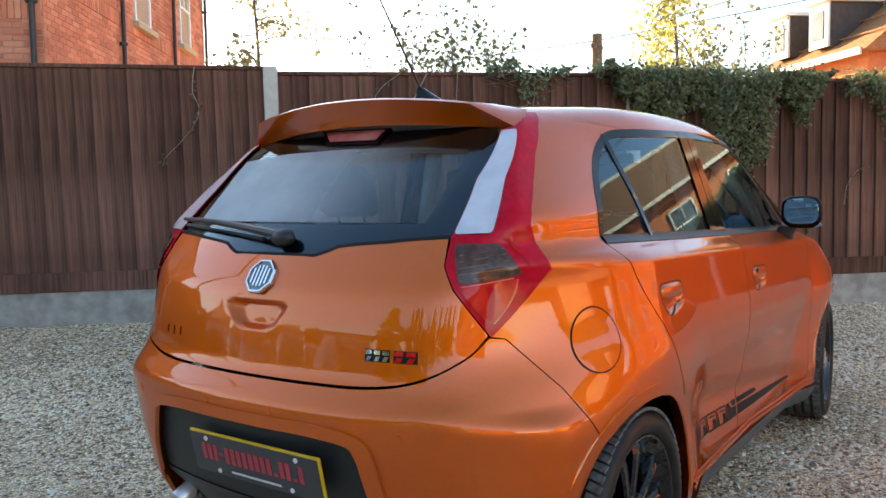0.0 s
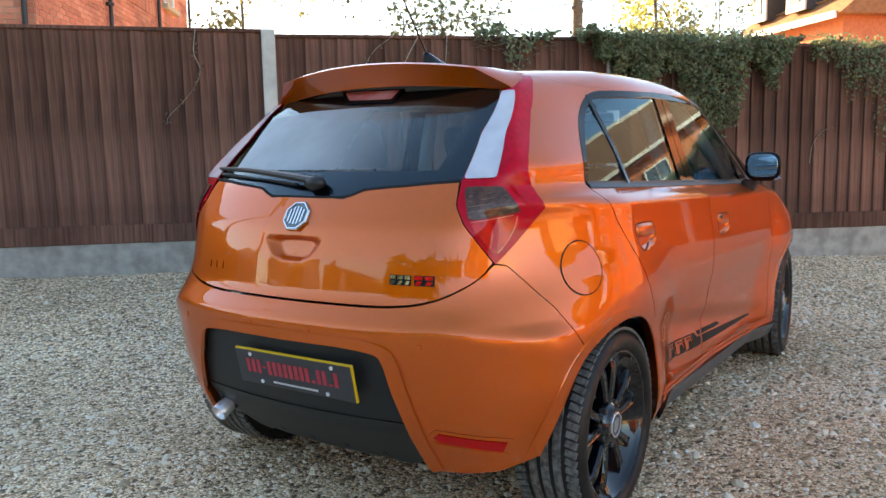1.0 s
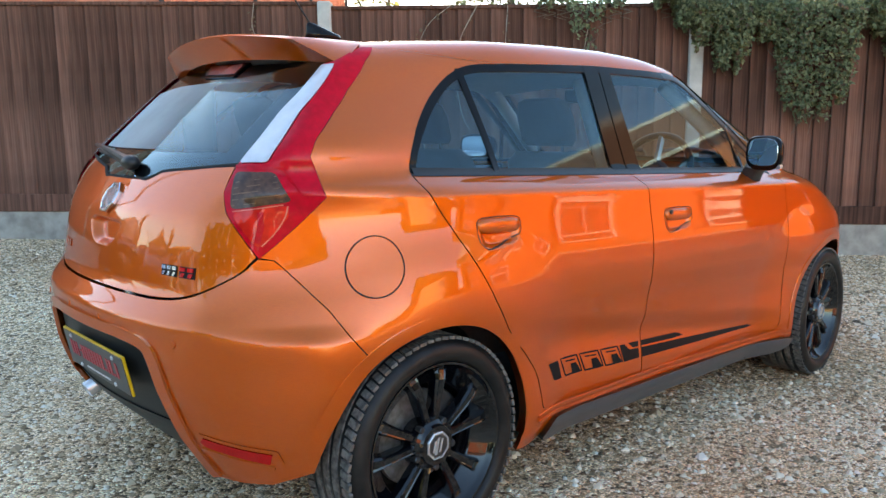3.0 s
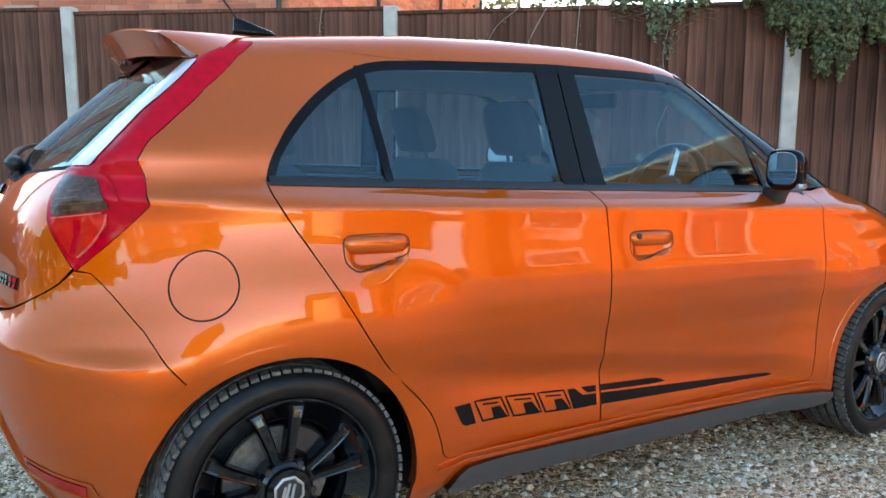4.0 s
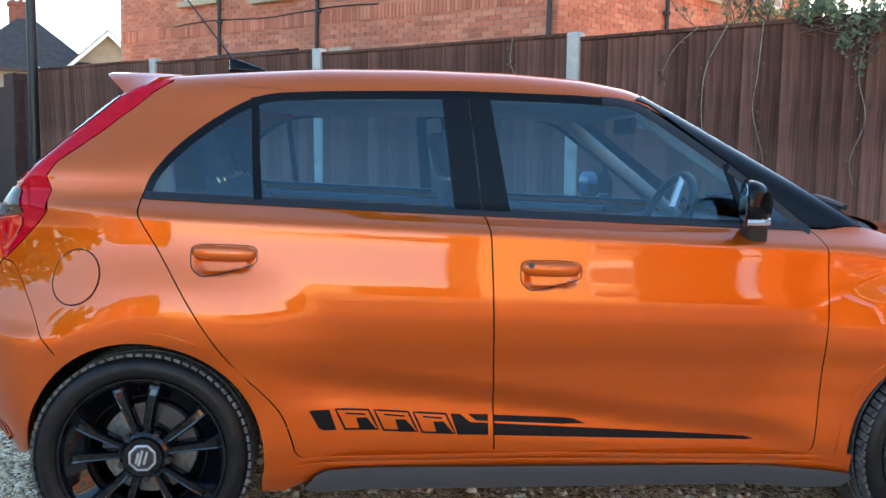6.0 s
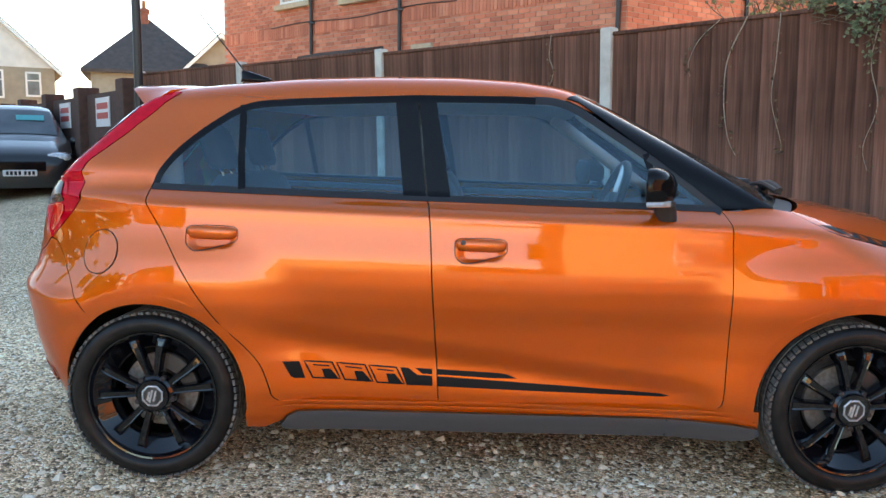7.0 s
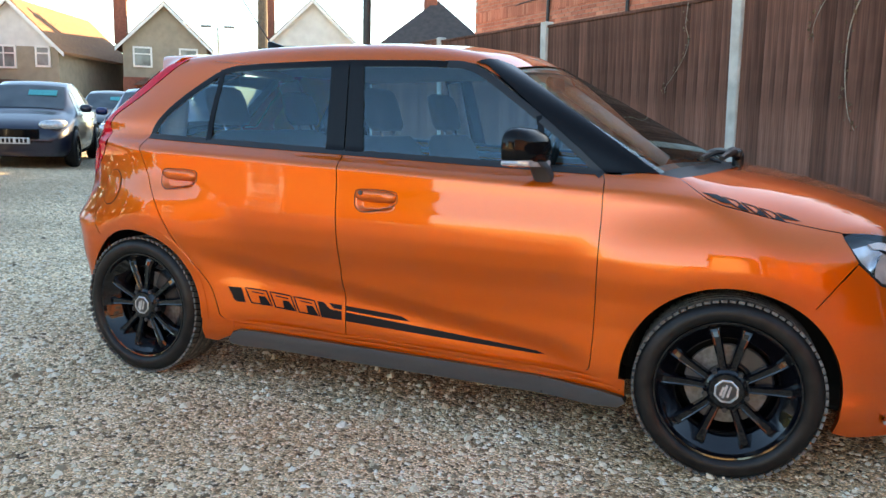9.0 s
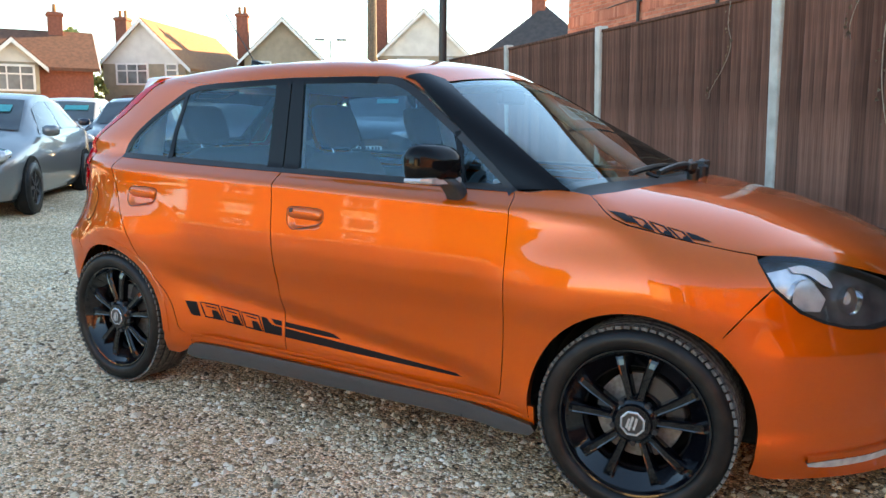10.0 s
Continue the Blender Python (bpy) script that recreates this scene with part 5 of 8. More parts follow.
    add_tube(bm, [sm @ Vector((0, 0, -0.02)), (1.88, -0.36, 0.90)], 0.04, 10)
    part("steering_column", bm, M_DASH, st)
    bm = bmesh.new()
    add_box(bm, (1.66, 0.0, 1.345), (0.03, 0.23, 0.065), 0.014)
    part("rear_view_mirror", bm, M_SATIN, car)
    bm = bmesh.new()
    add_loft(bm, [[(-0.38, y, 0.985), (-0.36, y, 1.010), (0.06, y, 1.010), (0.06, y, 0.985)] for y in (-0.56, 0.56)])
    part("parcel_shelf", bm, M_SEAT, car)
    # headlining under the roof
    P2 = P.copy()
    P2[:, 2] -= 0.028
    P2[:, 1] *= 0.93
    sel = [f[::-1] for f in faces]
    mesh_ob("headlining", P2, sel, M_BEIGE_TRIM, car, "pale grey headlining")
    for m in (False, True):
        sgn = 1 if m else -1
        for p0, p1, w in (((0.945, 0.540, 1.37), (0.99, 0.635, 1.03), 0.035), ((1.56, 0.490, 1.365), (2.08, 0.615, 1.0), 0.032), ((-0.06, 0.46, 1.36), (0.0, 0.58, 1.03), 0.06)):
            bm = bmesh.new()
            add_tube(bm, [(p0[0], sgn * p0[1], p0[2]), (p1[0], sgn * p1[1], p1[2])], w, 8)
            part("pillar_trim", bm, M_BEIGE_TRIM, car, "pale grey pillar trim", smooth=True)
    return car


M_TREAD = simple("worn_tread", (0.17, 0.163, 0.15), (0.06, 0.057, 0.053), rough=0.9, scale=60)
M_DARKSTEEL = simple("dark_steel", (0.08, 0.08, 0.085), rough=0.4, metal=0.8)
M_SATIN = simple("satin_black", (0.014, 0.014, 0.015), rough=0.38)
M_BRIGHT_RED = simple("bright_red_lens", (0.78, 0.016, 0.010), (0.58, 0.008, 0.008), rough=0.05, spec=0.4, scale=34)
M_HIGH_RED = simple("pale_red_lens", (0.55, 0.20, 0.18), (0.45, 0.06, 0.05), rough=0.15, coat=1.0, scale=12)
M_LENS_LINE = simple("lens_highlight_red", (0.78, 0.22, 0.17), (0.70, 0.10, 0.08), rough=0.1, scale=40)
M_AMBER_DARK = simple("dull_amber_lens", (0.20, 0.10, 0.05), (0.12, 0.06, 0.03), rough=0.2, coat=0.5, scale=40)
M_BULB = simple("clear_lamp_glass", (0.70, 0.71, 0.72), (0.45, 0.46, 0.48), rough=0.06, coat=1.0, scale=30, metal=0.4)
M_HEAD_INNER = simple("dark_lamp_bowl", (0.03, 0.031, 0.034), (0.10, 0.102, 0.106), rough=0.2, scale=9)
M_LENS = glass("clear_lamp_cover", (0.95, 0.96, 0.97), ior=1.6)
M_LAMP_SILVER = simple("silvered_bowl", (0.85, 0.86, 0.88), (0.60, 0.62, 0.66), rough=0.22, metal=0.6, scale=24)
M_MIRROR = simple("mirror_silver", (0.85, 0.87, 0.88), rough=0.01, metal=1.0)
M_YELLOW = simple("plate_yellow", (0.72, 0.42, 0.01), rough=0.4)
M_PLATE = simple("plate_dark_grey", (0.035, 0.038, 0.046), rough=0.3)
M_PLATE_RED = simple("plate_red", (0.48, 0.035, 0.055), rough=0.4)
M_WHITE = simple("white_plastic", (0.72, 0.72, 0.72), rough=0.4)
M_BADGE_DARK = simple("badge_dark", (0.05, 0.10, 0.12), rough=0.2, coat=1.0)
car = make_car()

# ---- ground ----
FD = Vector((0.715, -0.70, 0)).normalized()      # along the fence, towards the car's nose
FN = Vector((-0.70, -0.715, 0)).normalized()     # from the fence towards the car
POST = Vector((2.255, 2.989, 0))
BAY = 2.77
FENCE_LINE = [Vector(p) for p in ((-3.725, 8.388, 0), (-1.714, 6.587, 0), (0.238, 4.839, 0), (2.255, 2.989, 0), (4.216, 0.945, 0), (6.155, -1.075, 0), (8.094, -3.095, 0), (10.033, -5.115, 0))]  # feet of the posts
LEAN = Vector((-0.026, -0.017, 1.0))


def ground_z(x, y):
    d = (x - POST.x) * FN.x + (y - POST.y) * FN.y
    s = np.clip((x - POST.x) * FD.x + (y - POST.y) * FD.y, -8, 6)
    near = 1 - ramp(-0.2, 2.7, d)
    far = ramp(1.6, 4.0, np.hypot(x - 1.2, y))
    return 0.20 * ramp(3.0, 10.0, -x) * ramp(-0.2, 2.7, d) + near * (0.285 - 0.013 * s) + far * (0.012 * np.sin(x * 2.1 + 1) * np.sin(y * 1.7) + 0.006 * np.sin(x * 5.3) * np.sin(y * 4.7 + 2))


def gravel_material():
    m, nodes, links, p = bsdf("gravel")
    tc = nodes.new("ShaderNodeTexCoord")
    warp = nodes.new("ShaderNodeTexNoise")
    warp.inputs["Scale"].default_value = 40
    links.new(tc.outputs["Object"], warp.inputs["Vector"])
    addv = nodes.new("ShaderNodeMix")
    addv.data_type = "VECTOR"
    addv.inputs[0].default_value = 0.02
    links.new(tc.outputs["Object"], addv.inputs[4])
    links.new(warp.outputs["Color"], addv.inputs[5])
    v = nodes.new("ShaderNodeTexVoronoi")
    v.inputs["Scale"].default_value = 68
    links.new(addv.outputs[1], v.inputs["Vector"])
    sep = nodes.new("ShaderNodeSeparateColor")
    links.new(v.outputs["Color"], sep.inputs[0])
    r = nodes.new("ShaderNodeValToRGB")
    cols = [(0.0, (0.09, 0.063, 0.04)), (0.16, (0.34, 0.245, 0.155)), (0.38, (0.66, 0.525, 0.36)), (0.65, (0.80, 0.675, 0.50)), (0.84, (0.90, 0.82, 0.67)), (1.0, (0.95, 0.92, 0.85))]
    while len(r.color_ramp.elements) < len(cols):
        r.color_ramp.elements.new(0.5)
    for e, (pos, c) in zip(r.color_ramp.elements, cols):
        e.position, e.color = pos, (*c, 1)
    links.new(sep.outputs[0], r.inputs[0])
    # browner and darker around (1.9, -0.9), paler and greyer further off
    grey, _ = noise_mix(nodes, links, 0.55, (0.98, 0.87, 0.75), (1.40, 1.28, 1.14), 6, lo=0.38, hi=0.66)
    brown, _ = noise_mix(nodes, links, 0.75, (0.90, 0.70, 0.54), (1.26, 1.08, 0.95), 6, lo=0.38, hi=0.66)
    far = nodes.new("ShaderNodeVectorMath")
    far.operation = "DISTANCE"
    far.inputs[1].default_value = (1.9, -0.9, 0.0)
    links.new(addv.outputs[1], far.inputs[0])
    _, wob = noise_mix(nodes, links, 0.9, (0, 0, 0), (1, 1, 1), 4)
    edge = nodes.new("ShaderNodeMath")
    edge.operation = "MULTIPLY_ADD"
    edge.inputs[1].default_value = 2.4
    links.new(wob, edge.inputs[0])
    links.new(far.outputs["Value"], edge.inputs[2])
    greying = nodes.new("ShaderNodeMapRange")
    greying.interpolation_type = "SMOOTHSTEP"
    greying.inputs["From Min"].default_value, greying.inputs["From Max"].default_value = 2.7, 4.7
    links.new(edge.outputs[0], greying.inputs["Value"])
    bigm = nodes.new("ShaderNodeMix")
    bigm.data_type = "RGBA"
    links.new(greying.outputs[0], bigm.inputs[0])
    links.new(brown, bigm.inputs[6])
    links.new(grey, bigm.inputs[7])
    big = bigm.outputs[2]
    mul = nodes.new("ShaderNodeMix")
    mul.data_type, mul.blend_type = "RGBA", "MULTIPLY"
    mul.inputs[0].default_value = 1.0
    links.new(r.outputs[0], mul.inputs[6])
    links.new(big, mul.inputs[7])
    fine, ff = noise_mix(nodes, links, 120, (0.36, 0.34, 0.31), (1.42, 1.40, 1.37), 4, lo=0.38, hi=0.62)
    mul2 = nodes.new("ShaderNodeMix")
    mul2.data_type, mul2.blend_type = "RGBA", "MULTIPLY"
    mul2.inputs[0].default_value = 1.0
    links.new(mul.outputs[2], mul2.inputs[6])
    links.new(fine, mul2.inputs[7])
    links.new(mul2.outputs[2], p.inputs["Base Color"])
    p.inputs["Roughness"].default_value = 0.85
    inv = nodes.new("ShaderNodeMath")
    inv.operation = "MULTIPLY_ADD"
    inv.inputs[1].default_value, inv.inputs[2].default_value = -1.0, 1.0
    links.new(v.outputs["Distance"], inv.inputs[0])
    bump(nodes, links, p, inv.outputs[0], 1.0, 0.010)
    return m


def stone_material(name, per_island):
    m, nodes, links, p = bsdf(name)
    src = nodes.new("ShaderNodeNewGeometry").outputs["Random Per Island"] if per_island else nodes.new("ShaderNodeObjectInfo").outputs["Random"]
    r = nodes.new("ShaderNodeValToRGB")
    cols = [(0.0, (0.10, 0.07, 0.045)), (0.16, (0.40, 0.30, 0.19)), (0.42, (0.66, 0.53, 0.37)), (0.74, (0.82, 0.71, 0.55)), (0.92, (0.82, 0.73, 0.59)), (1.0, (0.86, 0.80, 0.70))]
    while len(r.color_ramp.elements) < len(cols):
        r.color_ramp.elements.new(0.5)
    for e, (pos, c) in zip(r.color_ramp.elements, cols):
        e.position, e.color = pos, (*c, 1)
    links.new(src, r.inputs[0])
    links.new(r.outputs[0], p.inputs["Base Color"])
    p.inputs["Roughness"].default_value = 0.8
    return m


M_GRAVEL = gravel_material()


def make_ground():
    xs = np.concatenate([[-900, -250, -120, -70, -45], np.arange(-30, 30.1, 0.4), [45, 70, 120, 250, 900]])
    n = len(xs)
    X, Y = np.meshgrid(xs, xs, indexing="ij")
    verts = np.stack([X, Y, ground_z(X, Y)], -1).reshape(-1, 3)
    faces = [[i * n + j, (i + 1) * n + j, (i + 1) * n + j + 1, i * n + j + 1] for i in range(n - 1) for j in range(n - 1)]
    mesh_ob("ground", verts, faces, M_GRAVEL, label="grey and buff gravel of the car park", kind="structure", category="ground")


def make_stones():
    """Loose angular stones lying on the gravel, thick near the car and thinner further off."""
    rng = np.random.default_rng(5)
    pts = []
    for n, (x0, x1, y0, y1) in ((30000, (-2.6, 4.4, -3.3, 0.9)), (9000, (-2.5, 3.5, 0.9, 4.2)), (5000, (-6.5, -2.6, -1.5, 6.5)), (3500, (3.2, 6.0, -2.8, 1.0))):
        q = np.stack([rng.uniform(x0, x1, n), rng.uniform(y0, y1, n)], 1)
        d = (q[:, 0] - POST.x) * FN.x + (q[:, 1] - POST.y) * FN.y
        patch = np.sin(q[:, 0] * 1.3 + 0.6) * np.sin(q[:, 1] * 1.1 + 0.2) + 0.6 * np.sin(q[:, 0] * 3.1) * np.sin(q[:, 1] * 2.7 + 1)
        keep = (d > 0.08) & (rng.uniform(-1.9, 0.6, n) < patch)
        pts.append(q[keep])
    q = np.concatenate(pts)
    n = len(q)
    size = np.clip(rng.lognormal(math.log(0.0090), 0.40, n), 0.0045, 0.028)
    base = np.array([(1, 0, -0.2), (0.35, 0.9, -0.2), (-0.75, 0.6, -0.2), (-0.8, -0.55, -0.2), (0.3, -0.95, -0.2), (0.42, 0.12, 0.55), (-0.3, 0.3, 0.62), (-0.25, -0.35, 0.5)])
    V = base[None] * rng.uniform(0.7, 1.3, (n, 8, 3))
    V[:, :, 0] *= rng.uniform(0.9, 1.5, (n, 1))
    a = rng.uniform(0, 6.283, n)
    c, s = np.cos(a)[:, None], np.sin(a)[:, None]
    X, Y = V[:, :, 0] * c - V[:, :, 1] * s, V[:, :, 0] * s + V[:, :, 1] * c
    out = np.stack([X, Y, V[:, :, 2]], -1) * size[:, None, None]
    out[:, :, 0] += q[:, :1]
    out[:, :, 1] += q[:, 1:]
    out[:, :, 2] += ground_z(q[:, 0], q[:, 1])[:, None]
    F = np.array([(0, 1, 5), (1, 6, 5), (1, 2, 6), (2, 3, 6), (3, 7, 6), (3, 4, 7), (4, 5, 7), (4, 0, 5), (5, 6, 7)])
    faces = (F[None] + 8 * np.arange(n)[:, None, None]).reshape(-1, 3)
    me = bpy.data.meshes.new("gravel_stones")
    me.from_pydata(out.reshape(-1, 3).tolist(), [], faces.tolist())
    me.materials.append(stone_material("loose_stone", True))
    tagged(new("gravel_stones", me), "loose angular grey and buff gravel stones on the ground", "gravel", kind="stuff")


make_ground()
make_stones()


# ---- fence ----
def board_material(name, a, b):
    m, nodes, links, p = bsdf(name)
    col, f1 = noise_mix(nodes, links, 3.0, a, b, 6, lo=0.36, hi=0.68, stretch=(16, 16, 0.5))
    stain, f2 = noise_mix(nodes, links, 1.1, (0.55, 0.55, 0.55), (1.15, 1.12, 1.1), 5, coord="Object", lo=0.35, hi=0.6)
    mul = nodes.new("ShaderNodeMix")
    mul.data_type, mul.blend_type = "RGBA", "MULTIPLY"
    mul.inputs[0].default_value = 1
    links.new(col, mul.inputs[6])
    links.new(stain, mul.inputs[7])
    oi = nodes.new("ShaderNodeObjectInfo")
    mr = nodes.new("ShaderNodeMapRange")
    mr.inputs["To Min"].default_value, mr.inputs["To Max"].default_value = 0.72, 1.35
    links.new(oi.outputs["Random"], mr.inputs["Value"])
    hsv = nodes.new("ShaderNodeHueSaturation")
    links.new(mr.outputs[0], hsv.inputs["Value"])
    links.new(mul.outputs[2], hsv.inputs["Color"])
    links.new(hsv.outputs[0], p.inputs["Base Color"])
    p.inputs["Roughness"].default_value, p.inputs["Specular IOR Level"].default_value = 0.8, 0.12
    bump(nodes, links, p, f1, 0.5, 0.004)
    return m


M_FENCE = board_material("brown_stained_boards", (0.205, 0.104, 0.076), (0.095, 0.046, 0.034))
M_POST = simple("pale_concrete", (0.60, 0.60, 0.55), (0.42, 0.42, 0.38), rough=0.9, scale=7, relief=0.3, depth=0.004)
M_CONCRETE = simple("weathered_concrete", (0.42, 0.41, 0.37), (0.26, 0.25, 0.22), rough=0.9, scale=9, relief=0.35, depth=0.006)


def fence_bay(k):
    """Start, direction along, direction out and length of a bay, counted from the post nearest the car."""
    a, b = FENCE_LINE[k + 3], FENCE_LINE[k + 4]
    d = (b - a).normalized()
    return a, d, Vector((d.y, -d.x, 0)), (b - a).length


def fence_point(s, off, z):
    k = min(3, max(-3, math.floor(s / BAY)))
    a, d, n, length = fence_bay(k)
    p = a + d * ((s / BAY - k) * length) + n * off + Vector((LEAN.x, LEAN.y, 0)) * (z - 1.0)
    return Vector((p.x, p.y, z))


def make_fence():
    fence = tagged(new("fence"), "tall brown close-board fence with concrete posts and gravel boards", "fence", kind="thing")
    shear = Matrix(((1, 0, LEAN.x, 0), (0, 1, LEAN.y, 0), (0, 0, 1, 0), (0, 0, 0, 1)))
    rng = random.Random(3)
    nb = 22
    bw = (BAY - 0.11) / nb
    board = []
    for v in range(4):
        bm = bmesh.new()
        h = 1.60
        pr = [(-bw * 0.55, 0.002), (-bw * 0.55, 0.029), (-bw * 0.48, 0.031), (bw * 0.5, 0.008), (bw * 0.5, 0.002)]
        top = [0.0, 0.0, 0.0, 0.004 * (v - 1), 0.004 * (v - 1)]
        add_loft(bm, [[(x, -y, -h / 2) for x, y in pr], [(x + 0.002 * (v - 1.5), -y, 0) for x, y in pr], [(x, -y, h / 2 + t) for (x, y), t in zip(pr, top)]])
        me = bpy.data.meshes.new("board")
        bm.to_mesh(me)
        bm.free()
        me.materials.append(M_FENCE)
        board.append(me)
    for k in range(-3, 4):
        s0 = BAY * k
        _, d, _, length = fence_bay(k)
        rotf = Matrix.Rotation(math.atan2(d.y, d.x), 4, "Z")
        span = length - 0.085
        zg = 0.285 - 0.013 * np.clip(s0, -8, 6)
        c = fence_point(s0, 0.0, zg + 0.88)
        bm = bmesh.new()
        add_box(bm, (0, 0, 0), (0.105, 0.105, 2.00), 0.012)
        bmesh.ops.transform(bm, matrix=Matrix.Translation(c) @ shear @ rotf, verts=bm.verts[:])
        part("post", bm, M_POST, fence, "pale concrete post")
        zt = zg + 1.83
        m = fence_point(s0 + BAY / 2, 0.0, 1.0)
        bm = bmesh.new()
        add_box(bm, (0, 0, 0), (span, 0.05, 0.33), 0.006)
        bmesh.ops.transform(bm, matrix=Matrix.Translation((m.x, m.y, zg + 0.065)) @ rotf, verts=bm.verts[:])
        part("gravel_board", bm, M_CONCRETE, fence, "concrete gravel board")
        bm = bmesh.new()
        add_box(bm, (0, 0, 0), (span, 0.055, 0.028), 0.005)
        bmesh.ops.transform(bm, matrix=Matrix.Translation(fence_point(s0 + BAY / 2, 0.0, zt)) @ rotf, verts=bm.verts[:])
        part("capping_rail", bm, M_FENCE, fence)
        bm = bmesh.new()
        add_box(bm, (0, 0, 0), (span, 0.022, 0.14), 0.004)
        bmesh.ops.transform(bm, matrix=Matrix.Translation(fence_point(s0 + BAY / 2, 0.038, zg + 0.285)) @ rotf, verts=bm.verts[:])
        part("bottom_rail", bm, M_FENCE, fence)
        for z in (0.55, 1.55):
            bm = bmesh.new()
            add_box(bm, (0, 0, 0), (span, 0.06, 0.08), 0.004)
            bmesh.ops.transform(bm, matrix=Matrix.Translation(fence_point(s0 + BAY / 2, -0.036, zg + z)) @ rotf, verts=bm.verts[:])
            part("back_rail", bm, M_FENCE, fence)
        wide = span / nb / bw
        for i in range(nb):
            ob = new("board", rng.choice(board))
            ob.parent = fence
            q = fence_point(s0 + BAY * (0.0425 + span * (i + 0.5) / nb) / length, 0.0, zg + 1.02 + rng.uniform(-0.004, 0.004))
            ob.matrix_basis = Matrix.Translation(q) @ shear @ rotf @ Matrix.Rotation(rng.uniform(-0.012, 0.012), 4, "Z") @ Matrix.Diagonal((wide, 1, 1, 1))
    return fence


make_fence()

# ---- brick houses ----
M_MORTAR = simple("pale_mortar", (0.52, 0.38, 0.29), (0.43, 0.30, 0.23), rough=0.95, scale=30)


def brick_material(name, per_island):
    m, nodes, links, p = bsdf(name)
    src = nodes.new("ShaderNodeNewGeometry").outputs["Random Per Island"] if per_island else nodes.new("ShaderNodeObjectInfo").outputs["Random"]
    r = nodes.new("ShaderNodeValToRGB")
    cols = [(0.0, (0.50, 0.155, 0.092)), (0.35, (0.62, 0.20, 0.118)), (0.7, (0.67, 0.235, 0.14)), (1.0, (0.72, 0.29, 0.18))]
    while len(r.color_ramp.elements) < len(cols):
        r.color_ramp.elements.new(0.5)
    for e, (pos, c) in zip(r.color_ramp.elements, cols):
        e.position, e.color = pos, (*c, 1)
    links.new(src, r.inputs[0])
    n, _ = noise_mix(nodes, links, 1.2, (0.8, 0.8, 0.8), (1.12, 1.1, 1.08), 6)
    mul = nodes.new("ShaderNodeMix")
    mul.data_type, mul.blend_type = "RGBA", "MULTIPLY"
    mul.inputs[0].default_value = 1
    links.new(r.outputs[0], mul.inputs[6])
    links.new(n, mul.inputs[7])
    links.new(mul.outputs[2], p.inputs["Base Color"])
    p.inputs["Roughness"].default_value = 0.88
    return m


M_BRICKS = brick_material("red_facing_brick", True)
M_BRICK_ONE = brick_material("red_facing_brick_single", False)
M_WHITE_FRAME = simple("white_window_frame", (0.78, 0.78, 0.76), rough=0.35)
M_PANE = simple("dark_window_pane", (0.05, 0.065, 0.075), (0.09, 0.11, 0.12), rough=0.06, coat=0.25, scale=2)
M_STONE_SILL = simple("buff_stone", (0.55, 0.44, 0.30), (0.45, 0.36, 0.25), rough=0.85, scale=20)
M_PIPE = simple("black_downpipe", (0.016, 0.016, 0.018), rough=0.4)
M_ROOF_TILE = simple("brown_roof_tiles", (0.17, 0.075, 0.045), (0.11, 0.05, 0.032), rough=0.85, scale=6, relief=0.4, depth=0.02)
M_ROOF_DARK = simple("dark_slate_roof", (0.05, 0.042, 0.04), (0.075, 0.06, 0.055), rough=0.8, scale=5, relief=0.4, depth=0.02)
M_ROOF_ORANGE = simple("orange_roof_tiles", (0.33, 0.15, 0.06), (0.24, 0.10, 0.045), rough=0.85, scale=7, relief=0.4, depth=0.02)
M_RENDER_BEIGE = simple("beige_roughcast", (0.34, 0.29, 0.22), (0.28, 0.24, 0.185), rough=0.95, scale=3, relief=0.2)
M_RENDER_WHITE = simple("white_painted_render", (0.66, 0.66, 0.63), (0.56, 0.56, 0.54), rough=0.8, scale=2)
M_BRICK_FAR = simple("far_red_brick", (0.30, 0.10, 0.065), (0.22, 0.075, 0.05), rough=0.9, scale=9)


def wall_window(parent, frame_m, s, z0, w, h, sash=True, lintel=True):
    """A white sash window set in a wall; frame_m maps (along, out, up) to the world."""
    win = new("window")
    win.parent = parent
    bm = bmesh.new()
    t = 0.06
    for c, sz in (((s - w / 2 + t / 2, 0.0, z0 + h / 2), (t, 0.07, h)), ((s + w / 2 - t / 2, 0.0, z0 + h / 2), (t, 0.07, h)), ((s, 0.0, z0 + t / 2), (w, 0.07, t)), ((s, 0.0, z0 + h - t / 2), (w, 0.07, t)), ((s, 0.004, z0 + h / 2), (w, 0.06, 0.05)), ((s, 0.0, z0 + h * 0.75), (0.03, 0.05, h * 0.5))):
        add_box(bm, c, sz, 0.006)
    bmesh.ops.transform(bm, matrix=frame_m, verts=bm.verts[:])
    part("window_frame", bm, M_WHITE_FRAME, win)
    bm = bmesh.new()
    add_box(bm, (s, -0.015, z0 + h / 2), (w - 0.04, 0.02, h - 0.04))
    bmesh.ops.transform(bm, matrix=frame_m, verts=bm.verts[:])
    part("pane", bm, M_PANE, win)
    bm = bmesh.new()
    add_box(bm, (s, 0.05, z0 - 0.055), (w + 0.22, 0.14, 0.10), 0.01)
    bmesh.ops.transform(bm, matrix=frame_m, verts=bm.verts[:])
    part("window_sill", bm, M_STONE_SILL, win)
    return win


